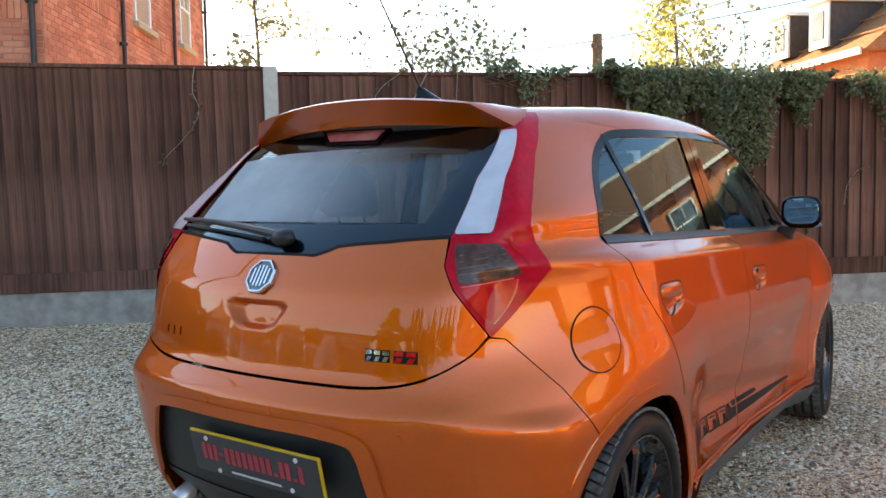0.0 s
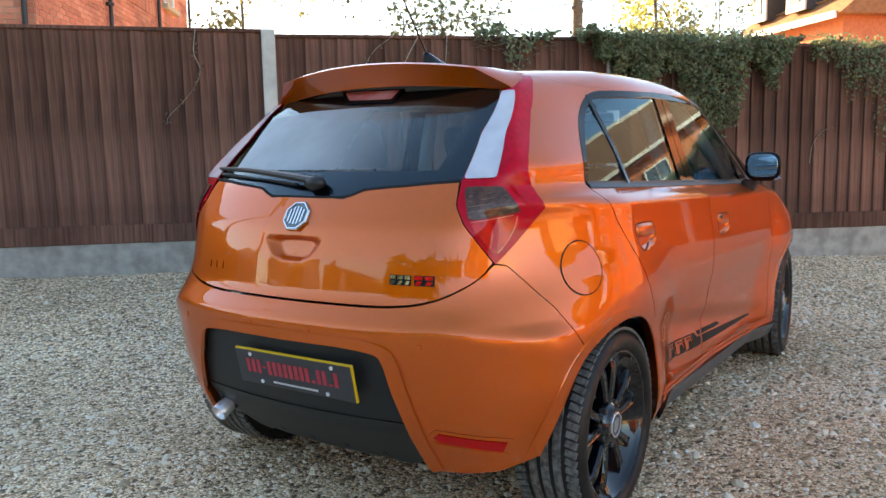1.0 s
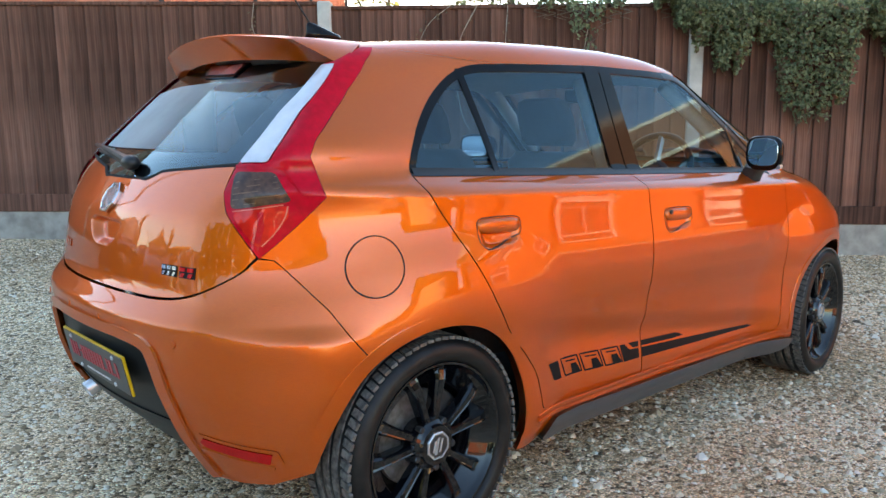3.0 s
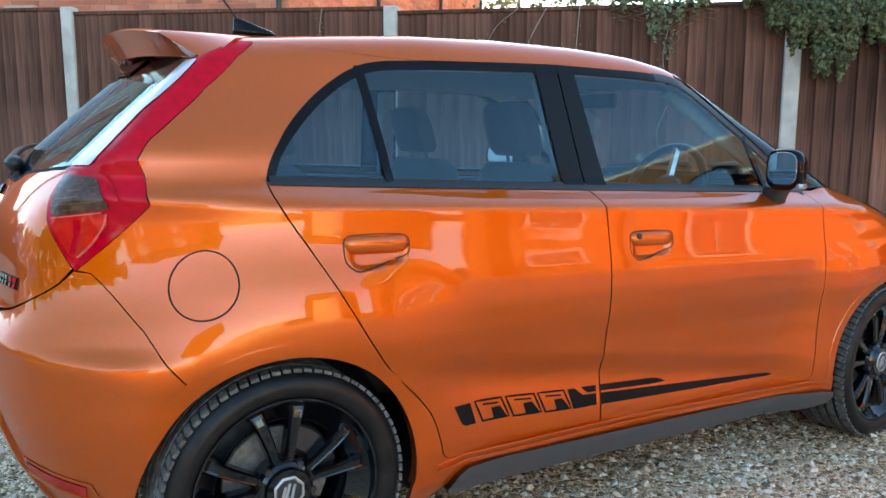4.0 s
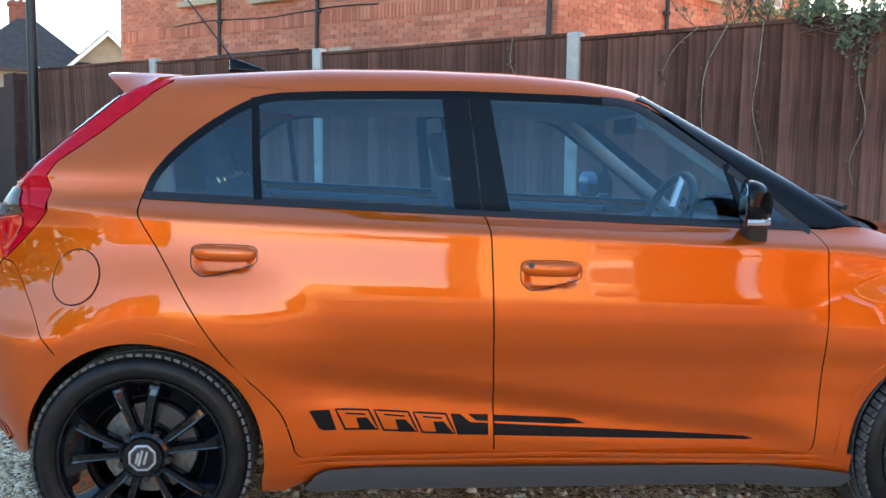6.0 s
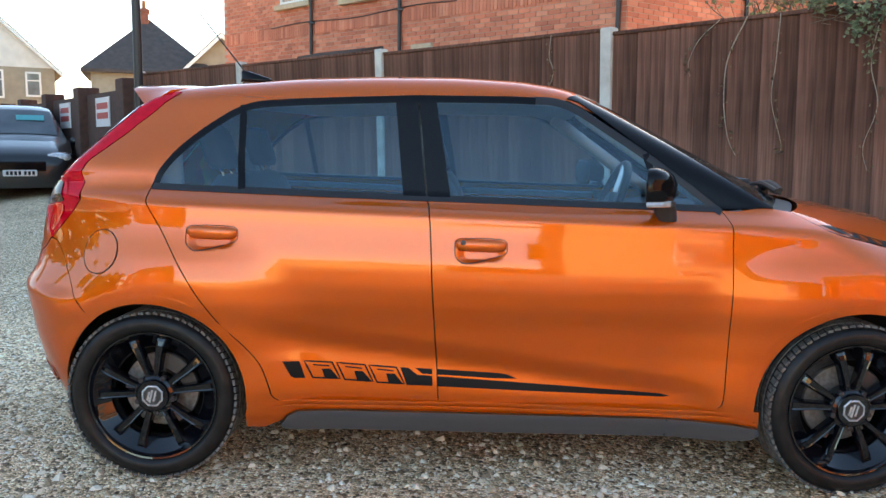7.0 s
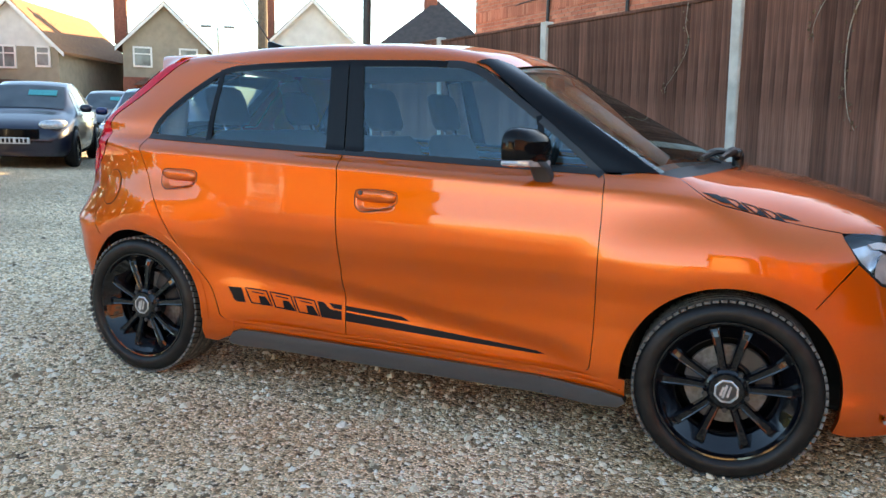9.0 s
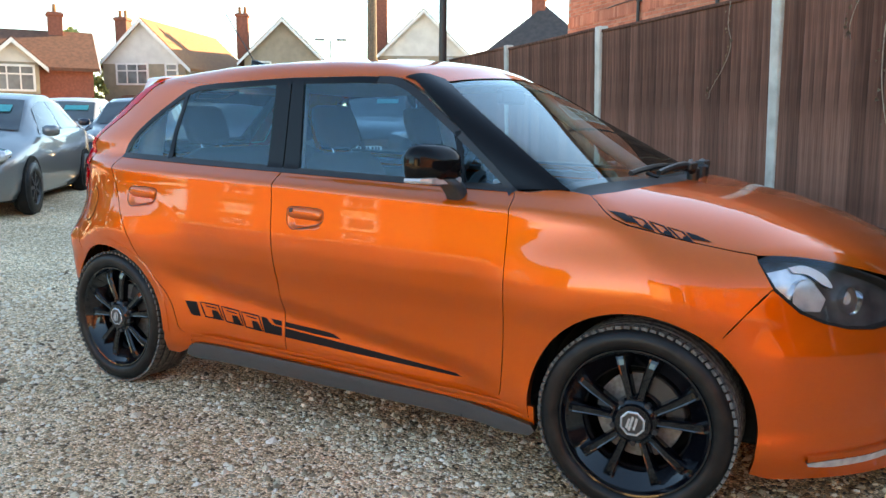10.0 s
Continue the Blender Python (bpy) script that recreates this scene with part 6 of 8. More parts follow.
def brick_face(parent, frame_m, length, z0, z1, openings, singles, name="brick"):
    """Courses of bricks proud of the mortar; the first few hundred as pieces, the rest joined."""
    L, H, T = 0.215, 0.065, 0.010
    bm = bmesh.new()
    add_box(bm, (0, 0, 0), (L, T, H))
    one = bpy.data.meshes.new(name)
    bm.to_mesh(one)
    bm.free()
    one.materials.append(M_BRICK_ONE)
    verts, faces = [], []
    cube = [(-.5, 0, -.5), (.5, 0, -.5), (.5, 0, .5), (-.5, 0, .5), (-.5, 1, -.5), (.5, 1, -.5), (.5, 1, .5), (-.5, 1, .5)]
    fq = [(4, 7, 6, 5), (0, 4, 5, 1), (1, 5, 6, 2), (2, 6, 7, 3), (3, 7, 4, 0)]
    made = 0
    rows = int((z1 - z0) / 0.075)
    rot = frame_m.to_3x3().to_4x4()
    for r in range(rows):
        z = z0 + (r + 0.5) * 0.075
        n = int(length / 0.225)
        for i in range(n + 1):
            s = 0.1125 + 0.225 * i - (0.1125 if r % 2 else 0)
            w = L
            if s - w / 2 < 0:
                w, s = 0.1025, 0.052
            if s + w / 2 > length:
                continue
            if any(a - 0.05 < s < b + 0.05 and c < z < d for a, b, c, d in openings):
                continue
            if made < singles and 2.15 < z < 4.3:
                ob = new(name, one)
                ob.parent = parent
                ob.matrix_basis = frame_m @ Matrix.Translation((s, T / 2, z)) @ Matrix.Diagonal((w / L, 1, 1, 1))
                made += 1
                continue
            b0 = len(verts)
            verts += [frame_m @ Vector((s + x * w, y * T, z + q * H)) for x, y, q in cube]
            faces += [[b0 + v for v in f] for f in fq]
    mesh_ob("brickwork", verts, faces, M_BRICKS, parent, "courses of red brick", smooth=False, kind="stuff")


def frame_of(origin, along, outward):
    return Matrix(((along.x, outward.x, 0, origin.x), (along.y, outward.y, 0, origin.y), (0, 0, 1, 0), (0, 0, 0, 1)))


def make_brick_house():
    house = tagged(new("brick_house"), "red brick house with black downpipes behind the fence", "house", kind="thing")
    C0 = Vector((3.3, 8.1, 0))
    D1, D2 = Vector((-0.756, 0.654, 0)).normalized(), Vector((0.78, 0.625, 0)).normalized()
    O1, O2 = Vector((-0.654, -0.756, 0)).normalized(), Vector((0.625, -0.78, 0)).normalized()
    L1, L2, Hh = 10.25, 8.4, 6.3
    a, b, c = C0, C0 + D1 * L1, C0 + D2 * L2
    d = b + D2 * L2
    bm = bmesh.new()
    q = [p - (O1 + O2) * 0.0 for p in (a, b, d, c)]
    add_loft(bm, [[(p.x, p.y, z) for p in q] for z in (0, Hh)])
    part("wall", bm, M_MORTAR, house, "red brick wall")
    f1, f2 = frame_of(C0, D1, O1), frame_of(C0, D2, O2)
    w1 = [(7.05 + 0.12, 8.1, 4.05, 5.6), (5.15, 6.05, 3.95, 5.6)]
    w2 = [(3.5, 4.35, 4.10, 5.6), (6.30, 7.10, 4.25, 5.75)]
    brick_face(house, f1, L1, 1.7, 5.8, w1, 300)
    brick_face(house, f2, L2, 1.7, 6.0, w2, 0)
    for x0, x1, z0, z1 in w1:
        wall_window(house, f1, (x0 + x1) / 2, z0, x1 - x0, z1 - z0)
    for x0, x1, z0, z1 in w2:
        wall_window(house, f2, (x0 + x1) / 2, z0, x1 - x0, z1 - z0)
    for f, s in ((f1, 0.10), (f1, 4.52), (f1, 7.03), (f2, 2.76), (f2, 5.69), (f2, 8.28)):
        bm = bmesh.new()
        pts = [f @ Vector((s, 0.07, z)) for z in (0.1, 2.0, 4.0, Hh - 0.1)]
        add_tube(bm, pts, 0.034, 10)
        for z in (1.9, 3.6, 5.3):
            m = f @ Vector((s, 0.05, z))
            add_box(bm, m, (0.11, 0.11, 0.05), 0.01)
        part("downpipe", bm, M_PIPE, house, "black downpipe")
    # a projecting course, cables and a canopy over a door
    for f, L, z in ((f1, L1, 3.50), (f2, L2, 3.98)):
        bm = bmesh.new()
        n = int(L / 0.075)
        for i in range(n):
            bmesh.ops.create_cube(bm, size=1, matrix=f @ Matrix.Translation((0.04 + i * 0.075, 0.012, z)) @ Matrix.Diagonal((0.065, 0.024, 0.215, 1)))
        part("soldier_course", bm, M_BRICKS, house, "upright brick course", kind="stuff")
    bm = bmesh.new()
    add_tube(bm, [f1 @ Vector((s, 0.025, 3.62 + 0.03 * math.sin(s * 1.9))) for s in np.linspace(3.2, 8.4, 24)], 0.011, 6)
    part("wall_cable", bm, M_PIPE, house)
    bm = bmesh.new()
    add_loft(bm, [[tuple(f1 @ Vector((s, y, z))) for y, z in ((0.0, 3.02), (0.55, 2.90), (0.55, 2.84), (0.0, 2.84))] for s in (5.0, 6.85)])
    part("door_canopy", bm, M_ROOF_DARK, house, "grey door canopy")
    bm = bmesh.new()
    add_box(bm, f1 @ Vector((4.0, 0.03, 2.90)), (0.5, 0.5, 0.16), 0.02, f1.to_3x3().to_4x4() @ Matrix.Diagonal((1, 0.15, 1, 1)))
    part("stone_lintel", bm, M_STONE_SILL, house)
    # roof
    bm = bmesh.new()
    mid = (a + b + c + d) / 4
    e = [p + (p - mid).normalized() * 0.45 for p in (a, b, d, c)]
    r0, r1 = mid + D1 * 2.0, mid - D1 * 2.0
    V = [bm.verts.new((p.x, p.y, Hh)) for p in e] + [bm.verts.new((r0.x, r0.y, Hh + 2.0)), bm.verts.new((r1.x, r1.y, Hh + 2.0))]
    for f in ((0, 1, 4, 5), (1, 2, 4), (2, 3, 5, 4), (3, 0, 5), (3, 2, 1, 0)):
        bm.faces.new([V[i] for i in f])
    part("roof", bm, M_ROOF_TILE, house)
    return house


make_brick_house()


M_HOUSE_PANE = simple("curtained_pane", (0.22, 0.25, 0.26), (0.10, 0.115, 0.12), rough=0.12, scale=1.6)


def make_gable_house(name, label, apex, facing, width, depth, eave, ridge, wall_m, gable_m, roof_m, base_m=None, base_z=0.0, windows=(), chimney=None, porch=None, hip=0.0):
    """A two-storey house whose gable end looks along facing; hip sets the ridge back from both ends."""
    h = tagged(new(name), label, "house", group="houses beyond the car park", kind="thing")
    f = Vector((*facing, 0)).normalized()
    r = Vector((-f.y, f.x, 0))
    m = Matrix(((r.x, f.x, 0, apex[0]), (r.y, f.y, 0, apex[1]), (0, 0, 1, 0), (0, 0, 0, 1)))
    w = width / 2
    bm = bmesh.new()
    add_loft(bm, [[(-w, 0, z), (w, 0, z), (w, -depth, z), (-w, -depth, z)] for z in (0, eave)])
    bmesh.ops.transform(bm, matrix=m, verts=bm.verts[:])
    part("wall", bm, wall_m, h)
    if not hip:
        bm = bmesh.new()
        add_loft(bm, [[(-w, y, eave), (w, y, eave), (0, y, ridge)] for y in (0.0, -depth)])
        bmesh.ops.transform(bm, matrix=m, verts=bm.verts[:])
        part("gable", bm, gable_m, h)
    if base_m:
        bm = bmesh.new()
        add_box(bm, (0, -depth / 2, base_z / 2), (width + 0.06, depth + 0.06, base_z))
        bmesh.ops.transform(bm, matrix=m, verts=bm.verts[:])
        part("lower_wall", bm, base_m, h)
    sl = (ridge - eave) / w
    if hip:
        bm = bmesh.new()
        o = 0.35
        add_loft(bm, [[(-(w + o) * k, o * k - hip * (1 - k), z), ((w + o) * k, o * k - hip * (1 - k), z), ((w + o) * k, -depth - o * k + hip * (1 - k), z), (-(w + o) * k, -depth - o * k + hip * (1 - k), z)] for k, z in ((1.0, eave - 0.12), (1.0, eave), (0.02, ridge))])
        bmesh.ops.transform(bm, matrix=m, verts=bm.verts[:])
        part("roof", bm, roof_m, h, "dark slate hipped roof")
    for s in (() if hip else (-1, 1)):
        bm = bmesh.new()
        o = 0.35
        add_loft(bm, [[(s * (w + o), y, eave - o * sl), (0, y, ridge + 0.02), (0, y, ridge + 0.16), (s * (w + o), y, eave - o * sl + 0.14)] for y in (0.25, -depth - 0.2)])
        bmesh.ops.transform(bm, matrix=m, verts=bm.verts[:])
        part("roof", bm, roof_m, h)
        bm = bmesh.new()
        add_loft(bm, [[(s * (w + o), y, eave - o * sl - 0.10), (0, y, ridge - 0.10), (0, y, ridge + 0.10), (s * (w + o), y, eave - o * sl + 0.08)] for y in (0.32, 0.26)])
        bmesh.ops.transform(bm, matrix=m, verts=bm.verts[:])
        part("bargeboard", bm, M_WHITE_FRAME, h, "white bargeboard")
    for s, z, ww, hh in windows:
        win = new("window")
        win.parent = h
        bm = bmesh.new()
        t = 0.09
        for c, sz in (((s, 0.03, z + hh / 2), (ww, 0.05, hh)),):
            add_box(bm, c, sz)
        bmesh.ops.transform(bm, matrix=m, verts=bm.verts[:])
        part("pane", bm, M_HOUSE_PANE, win)
        bm = bmesh.new()
        for c, sz in (((s - ww / 2, 0.05, z + hh / 2), (t, 0.08, hh + t)), ((s + ww / 2, 0.05, z + hh / 2), (t, 0.08, hh + t)), ((s, 0.05, z), (ww, 0.08, t)), ((s, 0.05, z + hh), (ww, 0.08, t)), ((s, 0.05, z + hh * 0.66), (ww, 0.07, 0.06))) + (() if ww < 1 else (((s - ww / 6, 0.05, z + hh / 2), (0.06, 0.07, hh)), ((s + ww / 6, 0.05, z + hh / 2), (0.06, 0.07, hh)))):
            add_box(bm, c, sz)
        bmesh.ops.transform(bm, matrix=m, verts=bm.verts[:])
        part("window_frame", bm, M_WHITE_FRAME, win, "white frame")
    if chimney:
        cs, cy, cz = chimney
        bm = bmesh.new()
        add_box(bm, (cs, cy, cz / 2 + eave / 2), (0.62, 0.62, cz - eave), 0.02)
        add_box(bm, (cs, cy, cz - 0.12), (0.74, 0.74, 0.12), 0.02)
        bmesh.ops.transform(bm, matrix=m, verts=bm.verts[:])
        ch = part("chimney", bm, M_BRICK_FAR, h, "brick chimney")
        for dx in (-0.14, 0.14):
            bm = bmesh.new()
            add_lathe(bm, [(0.09, 0), (0.075, 0.35), (0.05, 0.35)], m @ Matrix.Translation((cs + dx, cy, cz)) @ Matrix.Rotation(radians(90), 4, "X"), 10)
            part("chimney_pot", bm, M_ROOF_ORANGE, ch)
    if porch:
        ps, pw, pz = porch
        bm = bmesh.new()
        add_loft(bm, [[(ps - pw / 2 * k, 1.0 * k, pz - 0.7 * k + 0.0), (ps + pw / 2 * k, 1.0 * k, pz - 0.7 * k), (ps + pw / 2 * k, 0, pz - 0.7 * k), (ps - pw / 2 * k, 0, pz - 0.7 * k)] for k in (1.0, 0.45)])
        bmesh.ops.transform(bm, matrix=m, verts=bm.verts[:])
        part("porch_roof", bm, M_ROOF_TILE, h)
    return h


make_gable_house("gable_house", "roughcast house with a white painted gable, grey with distance", (-21.4, 34.6), (0.52, -0.85), 4.9, 9, 4.75, 7.1, M_RENDER_BEIGE, M_RENDER_WHITE, M_ROOF_DARK, windows=((-0.6, 3.3, 1.6, 1.25), (1.5, 3.4, 0.6, 1.1)), chimney=(-2.5, -3.0, 8.4))
make_gable_house("gable_house", "beige roughcast house with red brick ground floor", (-27.42, 30.02), (0.62, -0.78), 4.1, 9, 4.5, 6.5, M_RENDER_BEIGE, M_RENDER_BEIGE, M_ROOF_TILE, M_BRICK_FAR, 2.8, windows=((-1.1, 3.35, 0.85, 0.95), (1.15, 3.35, 0.85, 0.95)), chimney=(-2.2, -1.0, 6.9), porch=(-0.4, 2.2, 3.1))
make_gable_house("gable_house", "roughcast house with white gable and sunlit tiled roof", (-31.3, 24.1), (0.45, -0.89), 4.3, 10, 3.95, 6.05, M_RENDER_BEIGE, M_RENDER_WHITE, M_ROOF_ORANGE, windows=((-0.6, 2.95, 1.6, 1.0), (1.45, 3.05, 0.6, 0.9)), chimney=(-1.7, -1.5, 6.4), porch=(-0.3, 2.6, 2.7))
make_gable_house("gable_house", "brown tiled house with a white bay gable", (-29.4, 16.2), (0.86, -0.5), 1.9, 4, 3.5, 4.35, M_RENDER_BEIGE, M_RENDER_WHITE, M_ROOF_TILE, M_BRICK_FAR, 2.2, windows=((0.0, 2.35, 1.5, 1.0),))
make_gable_house("gable_house", "brick and brown tiled house with a tall chimney", (-31.2, 20.9), (0.5, 0.86), 4.4, 9, 3.5, 5.0, M_BRICK_FAR, M_BRICK_FAR, M_ROOF_TILE, chimney=(0.0, -1.3, 6.0))
make_gable_house("hipped_house", "house with a steep dark slate hipped roof and brick chimney", (-12.2, 30.0), (0.38, -0.92), 4.6, 5.0, 4.15, 6.55, M_RENDER_BEIGE, M_RENDER_BEIGE, M_ROOF_DARK, chimney=(-0.3, -2.4, 7.0), hip=2.4)
make_gable_house("gable_house", "small pale gabled wing beside the slate roof", (-9.6, 31.2), (0.38, -0.92), 2.6, 5.0, 4.5, 5.75, M_RENDER_BEIGE, M_RENDER_BEIGE, M_ROOF_DARK)


def make_dormer_house():
    h = tagged(new("dormer_house"), "orange brick house with dormer windows in a brown tiled roof", "house", kind="thing")
    f = Vector((-0.705, 0.71, 0)).normalized()
    r = Vector((0.71, 0.705, 0)).normalized()
    m = Matrix(((r.x, f.x, 0, 28.0), (r.y, f.y, 0, 2.55), (0, 0, 1, -0.71), (0, 0, 0, 1))) @ Matrix.Diagonal((1.6, 1.6, 1.6, 1))
    L, D = 3.7, 8.0
    bm = bmesh.new()
    add_loft(bm, [[(0, 0, z), (L, 0, z), (L, -D, z), (0, -D, z)] for z in (0, 4.0)])
    bmesh.ops.transform(bm, matrix=m, verts=bm.verts[:])
    part("wall", bm, simple("orange_brick", (0.56, 0.19, 0.09), (0.47, 0.15, 0.07), rough=0.9, scale=10), h, "orange brick wall")
    bm = bmesh.new()
    add_loft(bm, [[(x, 0.3, 3.95), (x, -D / 2, 7.4), (x, -D - 0.3, 3.95)] for x in (-0.3, L + 0.1)])
    bmesh.ops.transform(bm, matrix=m, verts=bm.verts[:])
    roof = part("roof", bm, M_ROOF_ORANGE, h, "brown pantiled roof")
    for k in range(9):
        bm = bmesh.new()
        y, z = 0.30 - 0.47 * k, 3.99 + 0.41 * k - 0.01
        add_box(bm, (L / 2 - 0.1, y, z), (L + 0.2, 0.03, 0.03))
        bmesh.ops.transform(bm, matrix=m, verts=bm.verts[:])
        part("tile_course", bm, M_ROOF_ORANGE, roof)
    bm = bmesh.new()
    add_box(bm, (L / 2, 0.33, 3.93), (L + 0.4, 0.06, 0.14))
    bmesh.ops.transform(bm, matrix=m, verts=bm.verts[:])
    part("fascia", bm, M_WHITE_FRAME, h, "white eaves board")
    for x in (1.45, 2.95):
        dm = new("dormer")
        dm.parent = h
        bm = bmesh.new()
        add_box(bm, (x, -0.55, 4.75), (0.62, 1.3, 0.95))
        bmesh.ops.transform(bm, matrix=m, verts=bm.verts[:])
        part("dormer_side", bm, M_ROOF_DARK, dm, "dark grey dormer side")
        bm = bmesh.new()
        add_box(bm, (x, 0.12, 4.75), (0.66, 0.06, 0.98))
        bmesh.ops.transform(bm, matrix=m, verts=bm.verts[:])
        part("dormer_front", bm, M_WHITE_FRAME, dm, "white dormer front")
        bm = bmesh.new()
        add_box(bm, (x, 0.155, 4.75), (0.40, 0.03, 0.62))
        bmesh.ops.transform(bm, matrix=m, verts=bm.verts[:])
        part("pane", bm, M_PANE, dm)
        bm = bmesh.new()
        add_box(bm, (x, -0.5, 5.27), (0.80, 1.5, 0.08))
        bmesh.ops.transform(bm, matrix=m, verts=bm.verts[:])
        part("dormer_roof", bm, M_WHITE_FRAME, dm)
    return h


make_dormer_house()


def make_terrace():
    """The sunlit brick terrace opposite, seen in the car's windows and paint."""
    h = tagged(new("brick_terrace"), "sunlit orange brick terrace with brown tiled roof and white windows", "house", kind="thing")
    a, b = Vector((8.0, -12.5, 0)), Vector((21.0, -2.0, 0))
    al = (b - a).normalized()
    out = Vector((-al.y, al.x, 0))
    m = frame_of(a, al, out)
    L = (b - a).length
    bm = bmesh.new()
    add_loft(bm, [[(0, 0, z), (L, 0, z), (L, -7, z), (0, -7, z)] for z in (0, 4.9)])
    bmesh.ops.transform(bm, matrix=m, verts=bm.verts[:])
    part("wall", bm, simple("sunlit_orange_brick", (0.50, 0.17, 0.075), (0.42, 0.13, 0.06), rough=0.9, scale=8), h)
    bm = bmesh.new()
    add_loft(bm, [[(x, 0.4, 4.8), (x, -3.5, 7.6), (x, -7.4, 4.8)] for x in (-0.3, L + 0.3)])
    bmesh.ops.transform(bm, matrix=m, verts=bm.verts[:])
    part("roof", bm, simple("sunlit_tan_tiles", (0.27, 0.135, 0.07), (0.19, 0.09, 0.048), rough=0.85, scale=12, relief=0.4, depth=0.02), h)
    bm = bmesh.new()
    add_box(bm, (L / 2, -3.5, 7.6), (L + 0.6, 0.3, 0.16))
    add_box(bm, (L / 2, 0.42, 4.82), (L + 0.6, 0.06, 0.13))
    bmesh.ops.transform(bm, matrix=m, verts=bm.verts[:])
    part("fascia", bm, M_RENDER_WHITE, h, "cream eaves board")
    for i in range(5):
        s = 1.8 + i * 3.1
        for z in (0.9, 3.1):
            wall_window(h, m @ Matrix.Translation((0, 0.04, 0)), s, z, 1.15, 1.25)
    return h


make_terrace()


def make_opposite_house(x0, x1, y, high, ridge, wall_m, seed, label):
    """A sunlit house across the yard, mirrored in the car's flank."""
    h = tagged(new("opposite_house"), label, "house", group="sunlit houses across the yard", kind="thing")
    m = frame_of(Vector((x0, y, 0)), Vector((1, 0, 0)), Vector((0, 1, 0)))
    L = x1 - x0
    bm = bmesh.new()
    add_loft(bm, [[(0, 0, z), (L, 0, z), (L, -6, z), (0, -6, z)] for z in (0, high)])
    bmesh.ops.transform(bm, matrix=m, verts=bm.verts[:])
    part("wall", bm, wall_m, h)
    bm = bmesh.new()
    add_loft(bm, [[(x, 0.35, high - 0.1), (x, -3.0, ridge), (x, -6.35, high - 0.1)] for x in (-0.3, L + 0.3)])
    bmesh.ops.transform(bm, matrix=m, verts=bm.verts[:])
    part("roof", bm, M_ROOF_TILE, h)
    n = int(L / 3.8)
    for i in range(n):
        for z in (0.9, 3.0):
            wall_window(h, m @ Matrix.Translation((0, 0.04, 0)), (i + 0.5) * L / n, z, 1.1, 1.2)
    return h


make_opposite_house(3.3, 9.3, -15.8, 4.4, 6.2, simple("sunlit_cream_render", (0.52, 0.40, 0.25), (0.46, 0.35, 0.21), rough=0.9, scale=3), 1, "sunlit cream rendered house across the yard")
make_opposite_house(-17.5, -8.0, -16.5, 4.4, 6.4, M_BRICK_FAR, 2, "sunlit red brick house across the yard")

# added wall out of view, pale to give the doors a bright mirrored band
bm = bmesh.new()
add_box(bm, (0.0, -23.5, 0.8), (56, 0.22, 1.7), 0.02)
part("added_wall_south", bm, simple("pale_yard_render", (0.50, 0.41, 0.29), (0.44, 0.36, 0.25), rough=0.9, scale=3), None, "added pale rendered wall out of view, mirrored in the doors", kind="structure", category="wall")

M_WOOD_POLE = simple("weathered_pole_wood", (0.16, 0.12, 0.085), (0.10, 0.075, 0.055), rough=0.85, scale=12)
M_GREY_METAL = simple("grey_lamp_metal", (0.25, 0.26, 0.27), rough=0.45, metal=0.6)


def make_pole(x, y, h, r, wires=(), label="tall dark wooden utility pole", mat=None):
    p = tagged(new("utility_pole"), label, "utility pole", kind="thing")
    bm = bmesh.new()
    add_tube(bm, [(x, y, -0.1), (x, y, h)], r * 1.15, 12, taper=r * 0.85)
    part("pole", bm, mat or M_WOOD_POLE, p)
    bm = bmesh.new()
    add_box(bm, (x, y, h - 0.3), (0.5, 0.1, 0.1), 0.01)
    part("crossarm", bm, M_WOOD_POLE, p)
    for q in wires:
        bm = bmesh.new()
        A, B = Vector((x, y, h - 0.15)), Vector(q)
        add_tube(bm, [A + (B - A) * t - Vector((0, 0, 0.25 * math.sin(math.pi * t))) for t in np.linspace(0, 1, 14)], 0.012, 5)
        part("overhead_cable", bm, M_PIPE, p)
    return p


make_pole(-3.62, 7.94, 7.5, 0.06, label="slim dark metal pole by the fence end", mat=M_PIPE)
make_pole(-18.85, 26.5, 8.5, 0.22, ((-31, 40, 9), (-40, 10, 8.5)))
make_pole(16.2, 6.75, 4.95, 0.14, ((24.0, -8.0, 8.0), (12.0, 16.0, 4.6)), "short wooden utility pole with cables behind the fence")
make_pole(9.5, -9.5, 6.5, 0.13, ((-12, -14, 6.4), (16, 5, 5.0)), "wooden utility pole with cables, lit by the sun")

lamp = tagged(new("street_lamp"), "slender grey street lamp with twin heads", "street lamp", kind="thing")
bm = bmesh.new()
add_tube(bm, [(-22.2, 27.7, 0), (-22.2, 27.7, 5.0)], 0.06, 8, taper=0.04)
part("column", bm, M_GREY_METAL, lamp)
for s in (-1, 1):
    bm = bmesh.new()
    add_box(bm, (-22.2 + s * 0.42, 27.7 + s * 0.3, 5.05), (0.5, 0.22, 0.1), 0.03, Matrix.Rotation(0.62, 4, "Z"))
    part("lamp_head", bm, M_GREY_METAL, lamp)


